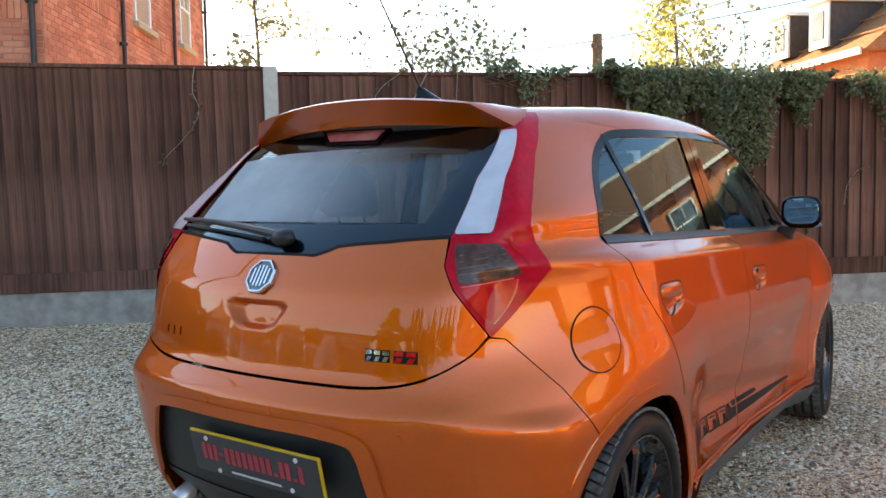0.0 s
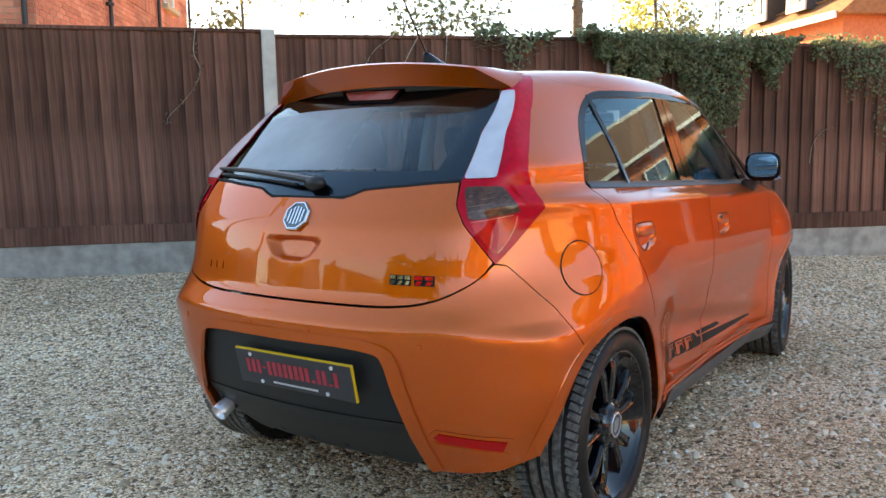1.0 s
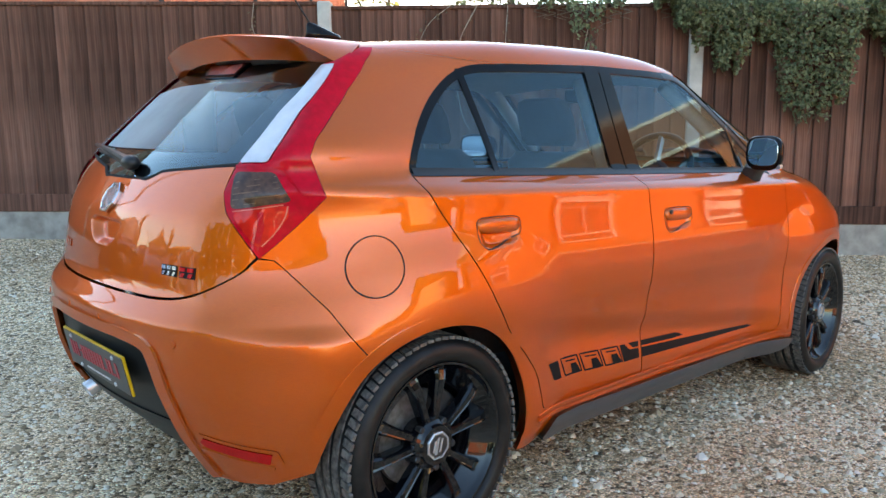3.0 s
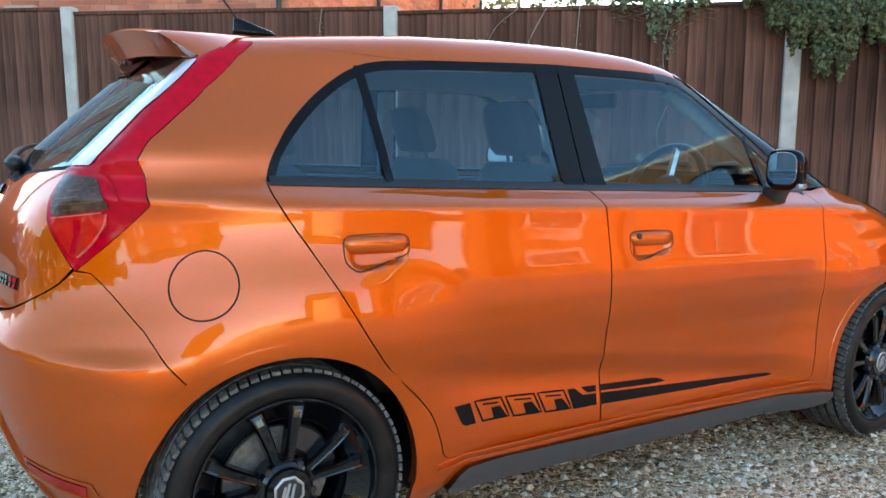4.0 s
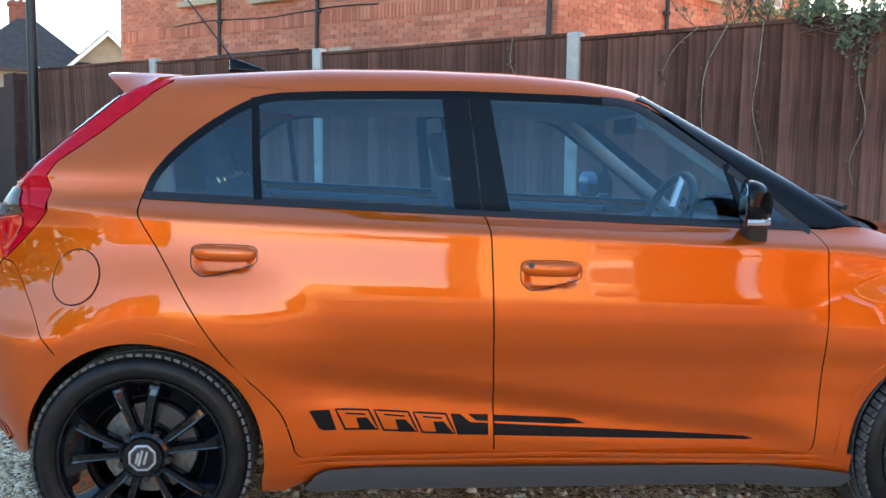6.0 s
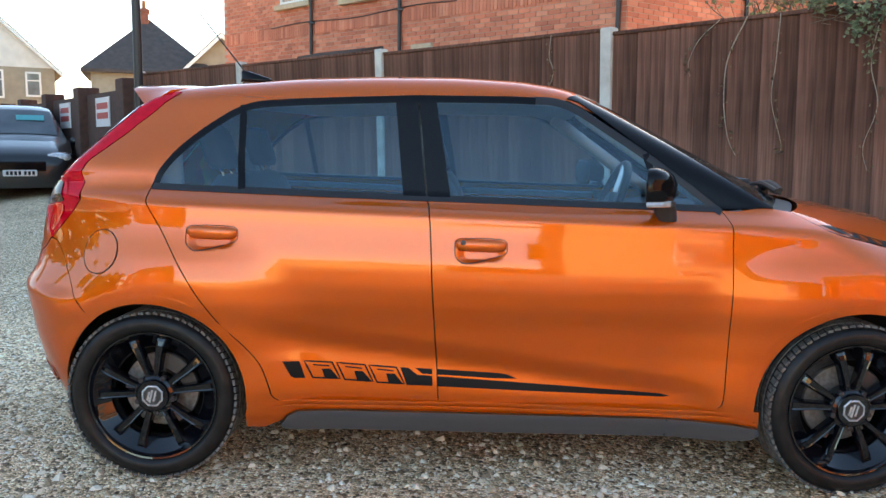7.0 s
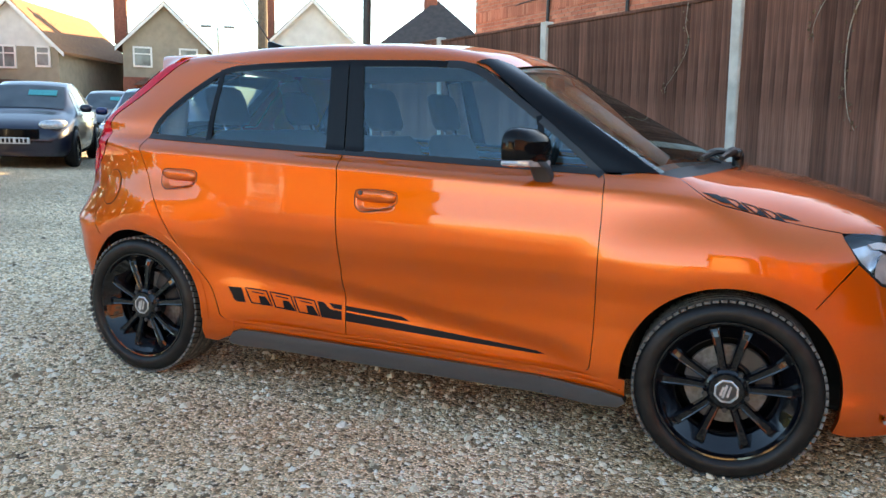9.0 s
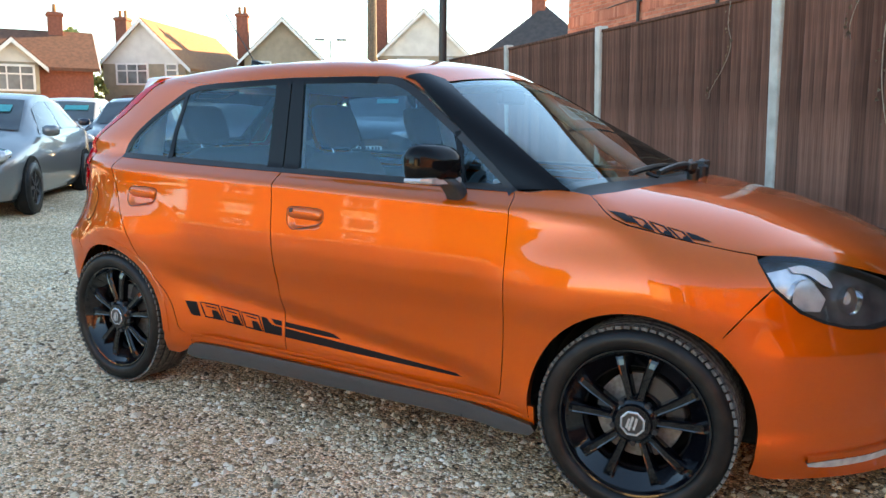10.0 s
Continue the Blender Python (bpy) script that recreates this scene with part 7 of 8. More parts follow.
# ---- brown wall with signs past the fence ----
def make_sign_wall():
    w = tagged(new("boundary_wall"), "brown brick boundary wall with piers", "wall", kind="thing")
    a, b = Vector((-3.80, 8.46, 0)), Vector((-13.5, 20.5, 0))
    al = (b - a).normalized()
    out = Vector((al.y, -al.x, 0)) * -1
    if out.dot(Vector((0, -1, 0))) < 0:
        out = -out
    m = frame_of(a, al, out)
    L = (b - a).length
    mat = simple("brown_brick", (0.085, 0.042, 0.032), (0.060, 0.030, 0.024), rough=0.9, scale=12, relief=0.3)
    bm = bmesh.new()
    add_box(bm, (L / 2, 0, 1.02), (L, 0.2, 2.04), 0.01)
    bmesh.ops.transform(bm, matrix=m, verts=bm.verts[:])
    part("wall_panel", bm, mat, w)
    for i in range(6):
        bm = bmesh.new()
        add_box(bm, (0.3 + i * 2.75, 0.06, 1.09), (0.40, 0.36, 2.18), 0.015)
        bmesh.ops.transform(bm, matrix=m, verts=bm.verts[:])
        part("pier", bm, mat, w)
    red = simple("sign_red", (0.5, 0.06, 0.05), rough=0.5)
    for i in range(3):
        s = 1.75 + i * 2.75
        sg = tagged(new("sign"), "white notice board with rows of red bars on the wall", "sign", group="notices on the wall", kind="thing")
        bm = bmesh.new()
        add_box(bm, (s, 0.115, 1.72), (0.85, 0.02, 0.48), 0.004)
        bmesh.ops.transform(bm, matrix=m, verts=bm.verts[:])
        part("board", bm, M_WHITE, sg)
        bm = bmesh.new()
        bm.free()
        for z in (1.82, 1.66):
            bm = bmesh.new()
            add_box(bm, (s, 0.128, z), (0.68, 0.006, 0.10))
            bmesh.ops.transform(bm, matrix=m, verts=bm.verts[:])
            part("bar", bm, red, sg, "dull red bar")


make_sign_wall()


# ---- parked cars ----
def make_parked_car(front, heading, label, colour, length=4.0, width=1.70, height=1.46, bonnet=0.92, silver=False):
    c = tagged(new("parked_car"), label, "car", group="cars parked in the yard", kind="thing")
    h = Vector((*heading, 0)).normalized()
    r = Vector((-h.y, h.x, 0))
    g = float(ground_z(np.array(front[0]), np.array(front[1])))
    m = Matrix(((h.x, r.x, 0, front[0]), (h.y, r.y, 0, front[1]), (0, 0, 1, g), (0, 0, 0, 1)))
    paint = car_paint("car_paint", colour, tuple(min(1, v * 1.3 + 0.002) for v in colour), 0.5 if silver else 0.2, 0.35, 1.5 if silver else 1.35)
    W = width / 2

    kl, kh, kb = length / 4.2, (height - bonnet) / 0.53, bonnet / 0.93
    table = [(0.0, 0.70, 0.50, 0.62, 0.55), (0.05, 0.82, 0.58, 0.70, 0.64), (0.22, 0.94, 0.66, 0.76, 0.74), (0.60, 0.985, 0.76, 0.80, 0.85), (0.98, 1.0, 0.85, 0.81, 0.925), (1.12, 1.0, 0.89, 0.79, 0.965),
             (1.72, 1.0, 0.925, 0.69, 1.355), (2.05, 1.0, 0.935, 0.66, 1.440), (2.65, 1.0, 0.945, 0.66, 1.460), (3.30, 0.985, 0.955, 0.64, 1.400), (3.78, 0.955, 0.965, 0.60, 1.200), (4.02, 0.92, 0.93, 0.68, 1.02), (4.15, 0.86, 0.78, 0.70, 0.84), (4.2, 0.78, 0.58, 0.66, 0.62)]
    D = [r[0] * kl for r in table]
    lift = lambda z: z * kb if z < 0.93 else bonnet + (z - 0.93) * kh

    def station(d):
        """Half-widths and heights of the shell at a distance behind the nose."""
        wb, zbelt, wr, zr = (float(np.interp(d, D, [r[i] for r in table])) for i in (1, 2, 3, 4))
        return wb * W, lift(zbelt), wr * W, lift(zr)

    def ring(d):
        wb, zbelt, wr, zr = station(d)
        half = [(wb * 0.90, 0.20), (wb * 0.975, 0.30), (wb, 0.45), (wb, 0.62 if zbelt > 0.70 else zbelt * 0.85), (wb * 0.985, zbelt - 0.03), (wb * 0.955, zbelt), ((wb * 0.955 + wr) / 2 + 0.008, (zbelt + zr) / 2 - 0.012), (wr * 1.01, zr - 0.045), (wr * 0.95, zr - 0.015), (wr * 0.70, zr), (wr * 0.36, zr + 0.012)]
        return [(-d, -y, z) for y, z in half] + [(-d, 0, zr + 0.015)] + [(-d, y, z) for y, z in half[::-1]]
    bm = bmesh.new()
    marks = sorted(set(D) | {0.02 * kl, 0.12 * kl, 0.4 * kl, 0.8 * kl, 1.3 * kl, 1.5 * kl, 1.6 * kl, 1.85 * kl, 2.35 * kl, 3.0 * kl, 3.55 * kl, 3.9 * kl})
    add_loft(bm, [ring(d) for d in marks])
    bmesh.ops.transform(bm, matrix=m, verts=bm.verts[:])
    body = part("body", bm, paint, c, smooth=True)
    md = body.modifiers.new("edges", "EDGE_SPLIT")
    md.split_angle = radians(48)

    def pane_strip(name, d0, d1, lo, hi, sgn, push):
        """A dark pane laid over the cabin side between two fractions of its height."""
        rows = []
        for t in np.linspace(0, 1, 7):
            row = []
            for h in (0.0, 0.5, 1.0):
                d = d0(h) + (d1(h) - d0(h)) * t
                wb, zbelt, wr, zr = station(d)
                g = lo + (hi - lo) * h
                row.append((-d, sgn * (wb * 0.955 + (wr * 1.01 - wb * 0.955) * g + 0.008 * math.sin(math.pi * g) + push), zbelt + (zr - 0.045 - zbelt) * g))
            rows.append(row)
        verts = [m @ Vector(p) for r in rows for p in r]
        faces = [(3 * i + j, 3 * i + j + 1, 3 * i + j + 4, 3 * i + j + 3) for i in range(6) for j in range(2)]
        mesh_ob(name, verts, faces, M_PANE, c, "dark side window")
    for sgn in (-1, 1):
        pane_strip("side_window", lambda h: (1.32 + 0.36 * h) * kl, lambda h: 2.30 * kl, 0.10, 0.90, sgn, 0.006)
        pane_strip("side_window", lambda h: 2.38 * kl, lambda h: (3.62 - 0.38 * h) * kl, 0.10, 0.90, sgn, 0.006)
    for name, d0, d1, wide in (("windscreen", 1.14, 1.74, 0.93), ("rear_window", 3.36, 3.76, 0.85)):
        verts, faces = [], []
        for i in range(6):
            d = (d0 + (d1 - d0) * i / 5) * kl
            wb, zbelt, wr, zr = station(d)
            for k in range(7):
                t = k / 3 - 1
                verts.append(m @ Vector((-d + (0.006 if name == "windscreen" else -0.006), t * wr * wide, zr + 0.018 - 0.020 * t * t)))
        faces = [(7 * i + k, 7 * i + k + 1, 7 * i + k + 8, 7 * i + k + 7) for i in range(5) for k in range(6)]
        mesh_ob(name, verts, faces, M_PANE, c, "dark glass")
    for s in (-1, 1):
        bm = bmesh.new()
        add_loft(bm, [soft_ring(-x, s * y, z, a, b, 16, 2.5, "yz") for x, y, z, a, b in ((0.07, W * 0.66, 0.70, 0.17, 0.055), (0.11, W * 0.68, 0.71, 0.20, 0.075), (0.22, W * 0.74, 0.735, 0.18, 0.07))])
        bmesh.ops.transform(bm, matrix=m, verts=bm.verts[:])
        part("headlamp", bm, M_BULB, c, "clear headlamp", smooth=True)
        bm = bmesh.new()
        add_loft(bm, [soft_ring(-1.36 - dx, s * (W + 0.08), 0.99, a, b, 14, 3, "yz") for dx, a, b in ((-0.05, 0.06, 0.04), (0.0, 0.10, 0.07), (0.06, 0.10, 0.07))])
        bmesh.ops.transform(bm, matrix=m, verts=bm.verts[:])
        part("door_mirror", bm, paint, c, smooth=True)
        for x in (0.80, length - 0.75):
            # flat dark disc on the body side, painted for the shade inside the arch
            bm = bmesh.new()
            add_lathe(bm, [(0.365, -0.10), (0.365, 0.004), (0.345, 0.006), (0.335, -0.004), (0.0001, -0.004)], m @ Matrix.Translation((-x, s * W, 0.33)) @ Matrix.Diagonal((1, s, 1, 1)), 28)
            part("wheel_arch", bm, M_DARK, c)
            wh = new("wheel")
            wh.parent = c
            ax = m @ Matrix.Translation((-x, s * (W + 0.012), 0.31)) @ Matrix.Diagonal((1, s, 1, 1))
            bm = bmesh.new()
            add_lathe(bm, [(0.20, -0.18), (0.29, -0.19), (0.31, -0.16), (0.31, -0.02), (0.295, 0.01), (0.21, 0.012)], ax, 32)
            bmesh.ops.recalc_face_normals(bm, faces=bm.faces[:])
            part("tyre", bm, M_RUBBER, wh, smooth=True)
            bm = bmesh.new()
            add_lathe(bm, [(0.21, 0.006), (0.19, -0.02), (0.17, -0.05), (0.0001, -0.05)], ax, 24)
            for k in range(7):
                add_box(bm, (0, 0, 0), (1, 1, 1))
                bmesh.ops.transform(bm, matrix=ax @ Matrix.Rotation(2 * math.pi * k / 7, 4, "Y") @ Matrix.Translation((0.11, -0.015, 0)) @ Matrix.Diagonal((0.17, 0.03, 0.035, 1)), verts=bm.verts[-8:])
            part("rim", bm, M_BLACK_GLOSS if not silver else M_DARKSTEEL, wh)
    for nm, mt, y, z, wd, hh, x in (("grille", M_BLACK_GLOSS, 0, 0.56, 0.80, 0.17, 0.025), ("lower_grille", M_BLACK_GLOSS, 0, 0.33, 1.05, 0.14, -0.015), ("number_plate", M_WHITE, 0, 0.45, 0.52, 0.11, 0.035)):
        bm = bmesh.new()
        add_box(bm, (x - 0.04, y, z), (0.09, wd, hh), 0.02)
        bmesh.ops.transform(bm, matrix=m, verts=bm.verts[:])
        ob = part(nm, bm, mt, c)
        if nm == "number_plate":
            for k in range(7):
                bm = bmesh.new()
                add_box(bm, (0.041, -0.19 + k * 0.062 + (0.02 if k > 3 else 0), z), (0.006, 0.04, 0.065))
                bmesh.ops.transform(bm, matrix=m, verts=bm.verts[:])
                part("plate_bar", bm, M_DECAL, ob)
    bm = bmesh.new()
    wb, zbelt, wr, zr = station(1.52 * kl)
    q0, q1 = station(1.45 * kl)[3], station(1.60 * kl)[3]
    add_box(bm, (0, 0, 0), (0.16, 0.46, 0.006))
    bmesh.ops.transform(bm, matrix=m @ Matrix.Translation((-1.52 * kl + 0.012, W * 0.26, zr + 0.026)) @ Matrix.Rotation(math.atan2(q1 - q0, 0.15 * kl), 4, "Y"), verts=bm.verts[:])
    part("windscreen_sticker", bm, M_TEAL, c, "teal price strip in the windscreen")
    bm = bmesh.new()
    add_box(bm, (-length / 2, 0, 0.22), (length - 0.7, width * 0.86, 0.10))
    bmesh.ops.transform(bm, matrix=m, verts=bm.verts[:])
    part("underbody", bm, M_DARK, c)
    return c


M_TEAL = simple("teal_strip", (0.03, 0.36, 0.38), rough=0.3)
make_parked_car((-6.25, 1.40), (0.68, -0.73), "silver grey hatchback parked facing the camera", (0.17, 0.18, 0.186), 4.3, 1.75, 1.48, 0.95, True)
make_parked_car((-8.90, 5.77), (0.62, -0.78), "dark navy hatchback parked in the row", (0.010, 0.013, 0.028), 3.95, 1.68, 1.46, 0.92)
make_parked_car((-7.3, 7.05), (0.60, -0.80), "deep blue hatchback parked in the row", (0.006, 0.018, 0.085), 3.95, 1.66, 1.44, 0.92)
make_parked_car((-6.45, 9.75), (0.50, -0.86), "black sport utility car parked by the wall", (0.010, 0.012, 0.013), 4.3, 1.76, 1.66, 1.05)
make_parked_car((-12.9, 11.6), (0.62, -0.78), "dark grey hatchback parked further back", (0.035, 0.04, 0.045), 4.0, 1.70, 1.46, 0.92)
make_parked_car((-11.3, 6.0), (0.66, -0.75), "pale grey hatchback parked beyond the silver one", (0.36, 0.37, 0.38), 4.0, 1.70, 1.48, 0.93, True)
make_parked_car((-11.4, 13.8), (0.60, -0.80), "tall dark blue car parked in the second row", (0.006, 0.014, 0.050), 4.3, 1.78, 1.72, 1.08)


# ---- plants ----
def leaf_material(name, a, b):
    m, nodes, links, p = bsdf(name)
    g = nodes.new("ShaderNodeNewGeometry")
    r = nodes.new("ShaderNodeValToRGB")
    r.color_ramp.elements[0].color, r.color_ramp.elements[1].color = (*a, 1), (*b, 1)
    links.new(g.outputs["Random Per Island"], r.inputs[0])
    links.new(r.outputs[0], p.inputs["Base Color"])
    p.inputs["Roughness"].default_value = 0.45
    tr = nodes.new("ShaderNodeBsdfTranslucent")
    links.new(r.outputs[0], tr.inputs["Color"])
    mx = nodes.new("ShaderNodeMixShader")
    mx.inputs[0].default_value = 0.45
    links.new(p.outputs[0], mx.inputs[1])
    links.new(tr.outputs[0], mx.inputs[2])
    links.new(mx.outputs[0], nodes["Material Output"].inputs[0])
    return m


def leaf_mesh(name, pts, dirs, sizes, material, parent, label, rng, fold=0.25):
    """Five-point leaves, each folded along its rib."""
    verts, faces = [], []
    for p, d, s in zip(pts, dirs, sizes):
        d = Vector(d).normalized()
        a = d.orthogonal().normalized()
        a.rotate(Matrix.Rotation(rng.uniform(0, 6.28), 3, d))
        b = d.cross(a)
        p = Vector(p)
        i = len(verts)
        verts += [p - a * s * 0.5, p + b * s * 0.42 + d * s * fold, p + a * s * 0.62, p - b * s * 0.42 + d * s * fold]
        faces += [(i, i + 1, i + 2), (i, i + 2, i + 3)]
    return mesh_ob(name, verts, faces, material, parent, label, smooth=False, kind="stuff")


M_IVY = leaf_material("ivy_leaf", (0.085, 0.118, 0.058), (0.30, 0.35, 0.19))
M_IVY_DRY = leaf_material("dry_leaf", (0.14, 0.09, 0.05), (0.20, 0.15, 0.09))
M_TWIG = simple("grey_twig", (0.20, 0.16, 0.12), (0.13, 0.10, 0.075), rough=0.85, scale=30)
M_DARK_LEAF = leaf_material("dark_bush_leaf", (0.16, 0.17, 0.075), (0.36, 0.36, 0.17))
M_BIRCH_LEAF = leaf_material("yellow_green_leaf", (0.34, 0.36, 0.12), (0.56, 0.56, 0.24))


def make_ivy(name, label, s0, s1, drop, count, seed):
    """Ivy that comes over the fence's top and hangs down the boards; drop(s) is how far."""
    rng = random.Random(seed)
    iv = tagged(new(name), label, "ivy", kind="thing")
    pts, dirs, sizes, dry = [], [], [], ([], [], [])
    n = 0
    while n < count:
        s = rng.uniform(s0, s1)
        zg = 0.285 - 0.013 * s + 1.83
        dr = drop(s)
        if dr <= 0:
            continue
        t = rng.random() ** 1.35
        if rng.random() < 0.10:
            z = zg + rng.uniform(0.0, 0.14)
            off = rng.uniform(-0.25, 0.10)
        else:
            wob = 0.09 * math.sin(s * 17) + 0.07 * math.sin(s * 41 + 1) + 0.05 * math.sin(s * 83)
            z = zg + 0.05 - t * (dr + wob)
            off = 0.05 + rng.random() ** 1.5 * 0.24 * (1 - 0.35 * t)
        p = fence_point(s, off, z)
        d = (FN + Vector((rng.uniform(-0.8, 0.8), rng.uniform(-0.8, 0.8), rng.uniform(-0.1, 1.0))))
        if rng.random() < 0.05 + 0.25 * max(0, t - 0.7):
            dry[0].append(p), dry[1].append(d), dry[2].append(rng.uniform(0.025, 0.045))
        else:
            pts.append(p), dirs.append(d), sizes.append(rng.uniform(0.016, 0.038))
        n += 1
    leaf_mesh("leaves", pts, dirs, sizes, M_IVY, iv, "dark green ivy leaves", rng)
    leaf_mesh("dry_leaves", *dry, M_IVY_DRY, iv, "dry brown leaves", rng)
    for k in range(10):
        s = s0 + (s1 - s0) * (k + rng.random()) / 10
        dr = max(0.1, drop(s)) * 1.1
        zg = 0.285 - 0.013 * s + 1.83
        bm = bmesh.new()
        pt = [fence_point(s + 0.05 * math.sin(j * 1.3 + k), 0.035 + 0.02 * math.sin(j + k), zg + 0.03 - dr * j / 9) for j in range(10)]
        add_tube(bm, pt, 0.006, 5, taper=0.002)
        part("stem", bm, M_TWIG, iv)
    return iv


def ivy_main(s):
    return float(np.interp(s, [2.45, 2.66, 2.78, 2.90, 2.97, 3.12, 3.27, 3.36, 3.48, 3.60, 3.68, 3.76, 3.86, 3.90, 4.0, 4.15, 4.28, 4.34], [0.05, 0.10, 0.30, 0.50, 0.46, 0.30, 0.32, 0.52, 0.80, 0.94, 0.84, 0.68, 0.55, 0.24, 0.25, 0.28, 0.20, 0.0]))


def ivy_next(s):
    return float(np.interp(s, [4.55, 4.70, 4.92, 5.12, 5.30, 5.42, 5.6, 6.2, 6.6, 7.0, 7.4], [0.06, 0.16, 0.34, 0.50, 0.95, 0.80, 0.35, 0.15, 0.45, 0.25, 0.0]))


make_ivy("ivy", "dark green ivy hanging over the fence top", 2.45, 4.34, ivy_main, 13500, 1)
make_ivy("ivy", "green ivy hanging over the fence further along", 4.55, 7.4, ivy_next, 5200, 2)
make_ivy("ivy", "small tuft of ivy over the fence top", 1.60, 2.25, lambda s: 0.30 * math.exp(-((s - 1.98) / 0.16) ** 2), 520, 3)


def make_bush(name, label, base, spread, top, count, leaf_m, leaf_n, seed, thick=0.012, category="bush"):
    """Bare branching twigs with scattered leaves."""
    rng = random.Random(seed)
    b = tagged(new(name), label, category, kind="thing")
    pts, dirs, sizes = [], [], []
    for k in range(count):
        bm = bmesh.new()
        rng.random(), rng.random()
        p = Vector(base) + FD * rng.uniform(-spread, spread) + FN * rng.uniform(-0.25, 0.1)
        p.z = base[2]
        d = Vector((rng.uniform(-0.5, 0.5), rng.uniform(-0.5, 0.5), 1)).normalized()
        line = [p.copy()]
        hgt = top * rng.uniform(0.5, 1.0)
        for j in range(9):
            d = (d + Vector((rng.uniform(-0.3, 0.3), rng.uniform(-0.3, 0.3), rng.uniform(-0.1, 0.16)))).normalized()
            line.append(line[-1] + d * hgt / 9)
            if rng.random() < 0.85:
                dd = (d + Vector((rng.uniform(-1, 1), rng.uniform(-1, 1), rng.uniform(-0.2, 0.6)))).normalized()
                tw = [line[-1] + dd * hgt * 0.11 * i + Vector((0, 0, 0.01 * i * i)) for i in range(4)]
                add_tube(bm, tw, thick * 0.35, 4, taper=thick * 0.15)
                for q in range(leaf_n):
                    pts.append(tw[rng.randrange(1, 4)] + Vector((rng.uniform(-0.04, 0.04), rng.uniform(-0.04, 0.04), rng.uniform(-0.04, 0.04))))
                    dirs.append((rng.uniform(-1, 1), rng.uniform(-1, 1), rng.uniform(-0.5, 1)))
                    sizes.append(rng.uniform(0.025, 0.055))
        add_tube(bm, line, thick, 5, taper=thick * 0.25)
        part("branch", bm, M_TWIG, b)
    if pts:
        leaf_mesh("leaves", pts, dirs, sizes, leaf_m, b, "sparse small leaves", rng)
    return b


c = fence_point(1.45, -0.35, 1.95)
make_bush("bush", "sparse leafy bush rising behind the fence", c, 0.55, 0.70, 24, M_DARK_LEAF, 4, 11, 0.007)
c = fence_point(3.7, -0.35, 2.0)
make_bush("bush", "thin twiggy shoots above the ivy", c, 0.28, 0.62, 9, M_DARK_LEAF, 5, 12, 0.007)


def make_tree(name, label, base, height, crown_z, crown_r, leaves, leaf_m, seed, droop=0.0, leaf=0.09, trunk=0.06):
    rng = random.Random(seed)
    t = tagged(new(name), label, "tree", kind="thing")
    bm = bmesh.new()
    add_tube(bm, [Vector(base) + Vector((0.06 * math.sin(z * 1.3 + seed), 0.06 * math.cos(z * 1.1), z)) for z in np.linspace(0, height * 0.97, 12)], trunk, 8, taper=0.01)
    part("trunk", bm, M_TWIG, t)
    pts, dirs, sizes = [], [], []
    for k in range(34):
        z = crown_z + (height - crown_z) * (k + rng.random()) / 34
        f = math.sin(math.pi * min(1, 0.15 + 0.85 * (z - crown_z) / (height - crown_z))) ** 0.7
        a = rng.uniform(0, 6.28)
        L = crown_r * f * rng.uniform(0.5, 1.1)
        p = Vector(base) + Vector((0, 0, z))
        d = Vector((math.cos(a), math.sin(a), 0.5))
        line = []
        for j in range(8):
            u = j / 7
            line.append(p + Vector((d.x, d.y, 0)) * L * u + Vector((0, 0, L * (0.5 * u - (0.35 + droop) * u * u * 1.6))))
        bm = bmesh.new()
        add_tube(bm, line, trunk * 0.28, 5, taper=0.004)
        part("limb", bm, M_TWIG, t)
        for i in range(leaves):
            u = rng.random() ** 0.6
            q = line[min(7, int(u * 7))]
            hang = rng.random() * droop * 1.2
            pts.append(q + Vector((rng.gauss(0, 0.13), rng.gauss(0, 0.13), rng.gauss(0, 0.10) - hang)))
            dirs.append((rng.uniform(-1, 1), rng.uniform(-1, 1), rng.uniform(-0.3, 1)))
            sizes.append(leaf * rng.uniform(0.6, 1.3))
    leaf_mesh("crown", pts, dirs, sizes, leaf_m, t, "loose leafy crown", rng)
    return t


make_tree("tree", "slender tree with thin airy foliage behind the fence", (8.9, 10.6, 0), 7.5, 3.2, 1.5, 26, M_DARK_LEAF, 21, 0.1, 0.10)
make_tree("tree", "yellow-green weeping tree behind the fence", (13.1, 3.75, 0), 6.4, 2.6, 1.0, 60, M_BIRCH_LEAF, 22, 0.75, 0.10)
make_tree("tree", "green tree beside the far houses", (-29.0, 32.5, 0), 5.0, 1.2, 1.6, 70, M_BIRCH_LEAF, 23, 0.1, 0.3, 0.12)
make_tree("tree", "tree behind the brown tiled house", (-34.5, 22.5, 0), 5.6, 1.2, 2.0, 80, M_BIRCH_LEAF, 24, 0.1, 0.3, 0.12)


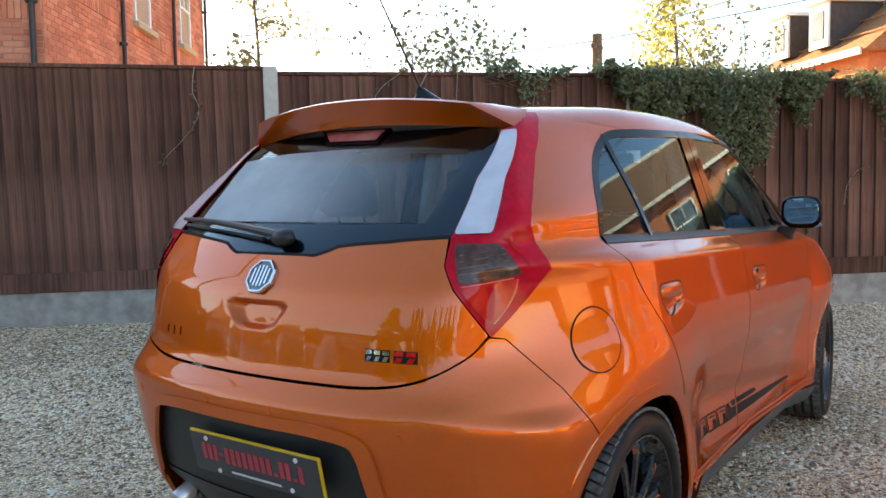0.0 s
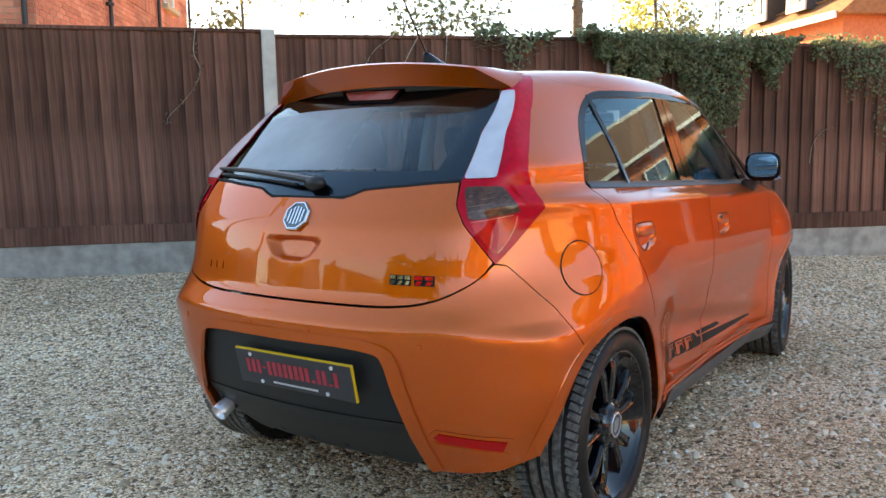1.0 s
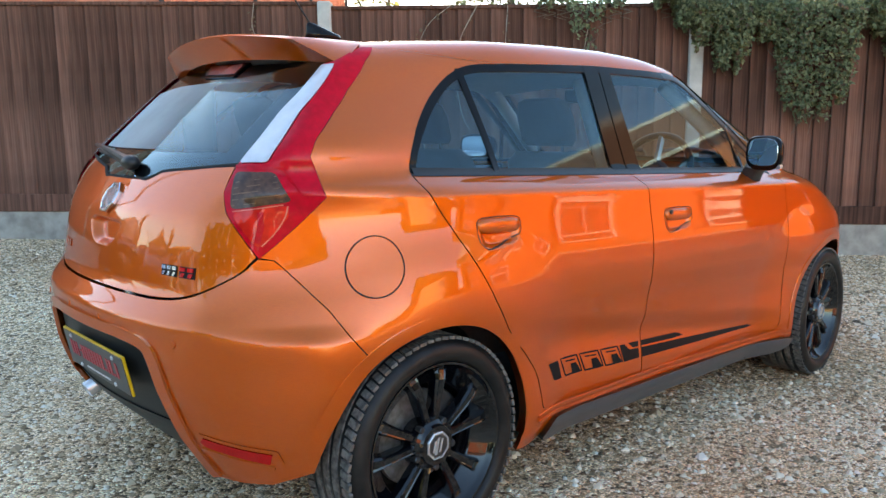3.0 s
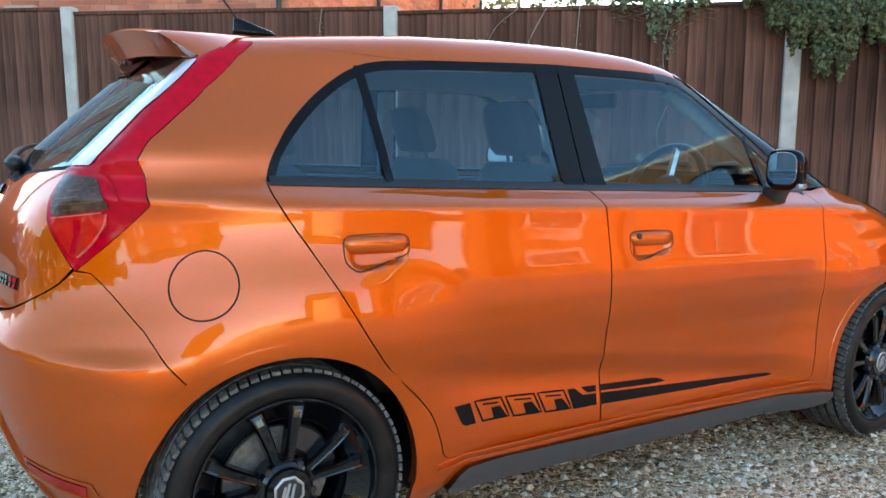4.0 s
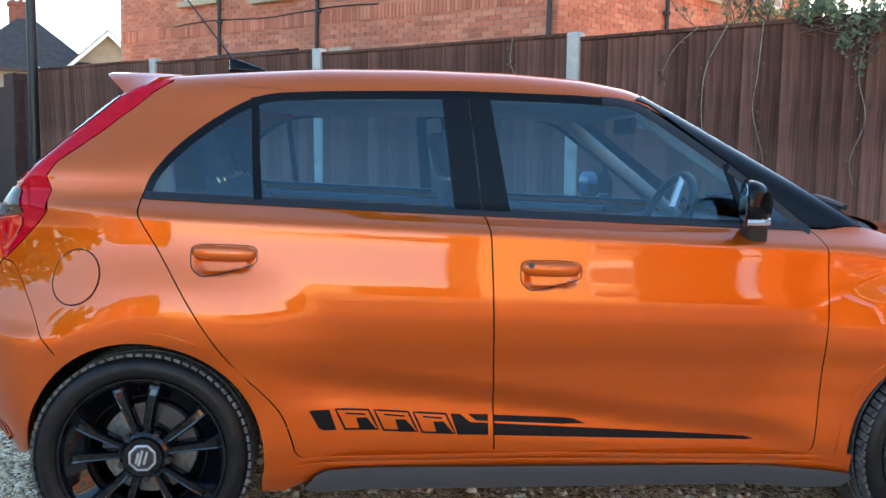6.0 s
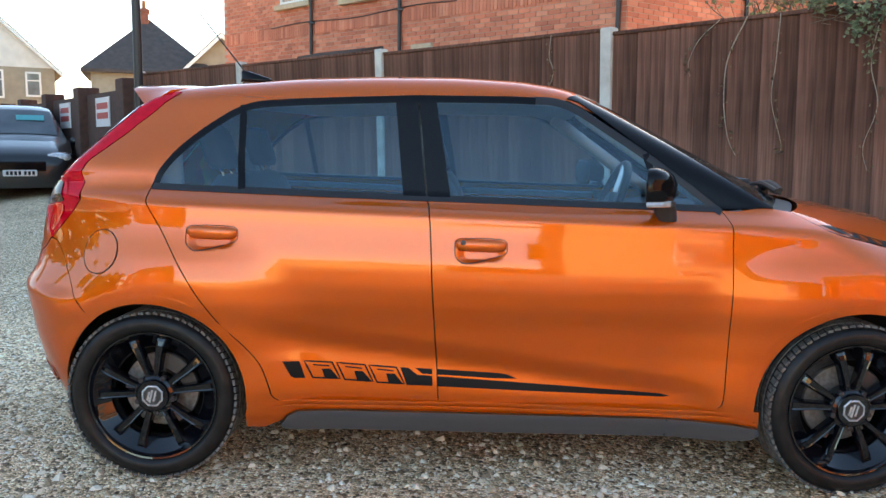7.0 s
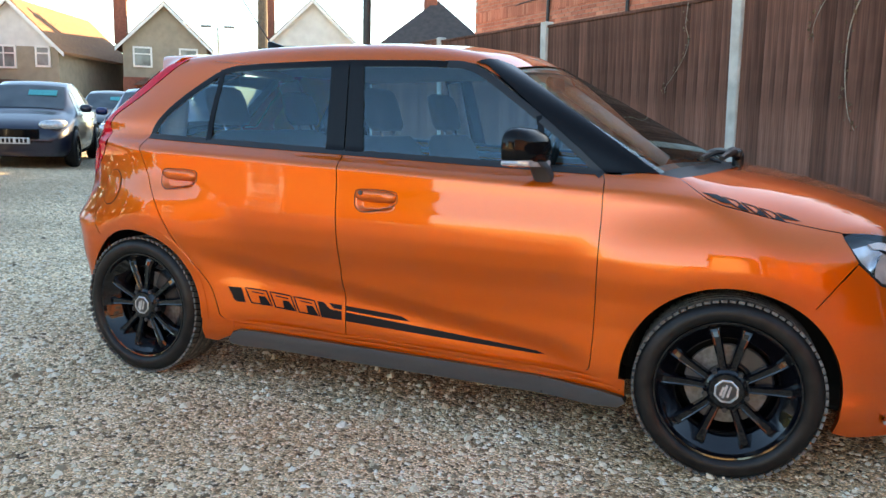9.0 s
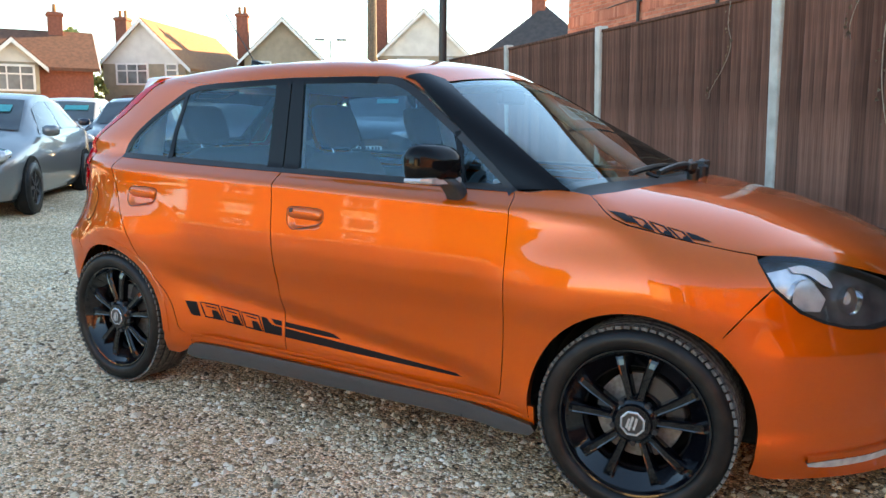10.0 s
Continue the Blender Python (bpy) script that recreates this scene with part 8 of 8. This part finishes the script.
rng = random.Random(9)
for k in range(14):
    make_tree("tree", "broad green tree at the end of the yard", (-26.0 + rng.uniform(-1.6, 1.6), -21.0 + 2.15 * k, 0), rng.uniform(6.6, 8.6), 0.4, 2.5, 80, M_IVY, 40 + k, 0.1, 0.55, 0.16)


# dead creeper stems on the boards
def make_creeper(pts, label, r=0.0036):
    c = tagged(new("creeper_stem"), label, "dead creeper", group="dead creepers on the fence", kind="thing")
    bm = bmesh.new()
    add_tube(bm, [fence_point(s, 0.035, z) for s, z in curve_pts(pts, 6)], r, 5, taper=r * 0.4)
    part("stem", bm, M_DEAD, c)
    rng = random.Random(int(pts[0][0] * 100))
    P = [fence_point(s + rng.uniform(-0.04, 0.04), 0.045, z) for s, z in curve_pts(pts, 5)]
    leaf_mesh("dry_leaves", P, [FN + Vector((rng.uniform(-1, 1), rng.uniform(-1, 1), 0)) for _ in P], [rng.uniform(0.012, 0.035) for _ in P], M_IVY_DRY, c, "few dry leaves", rng)


M_DEAD = simple("dead_stem", (0.42, 0.36, 0.28), (0.30, 0.25, 0.19), rough=0.8, scale=40)
make_creeper([(-0.55, 2.15), (-0.57, 1.98), (-0.53, 1.86), (-0.56, 1.75), (-0.66, 1.62), (-0.78, 1.50), (-0.80, 1.44)], "pale dead creeper stem hanging down the fence")
make_creeper([(0.95, 2.12), (0.80, 2.0), (0.72, 1.85), (0.73, 1.75)], "pale dead creeper stem hanging down the fence")
make_creeper([(1.15, 2.12), (1.02, 1.85), (1.00, 1.55), (1.04, 1.30), (1.10, 1.18)], "pale dead creeper stem hanging down the fence", 0.005)
make_creeper([(1.38, 2.12), (1.36, 1.80), (1.34, 1.55), (1.42, 1.25), (1.38, 1.20)], "pale dead creeper stem hanging down the fence")
make_creeper([(1.98, 1.98), (1.95, 1.75), (2.0, 1.5), (1.93, 1.25), (1.96, 1.1)], "dead creeper with dry leaves on the fence", 0.004)
make_creeper([(4.6, 1.05), (4.62, 1.20), (4.70, 1.32), (4.78, 1.36)], "bare twig standing against the fence", 0.004)
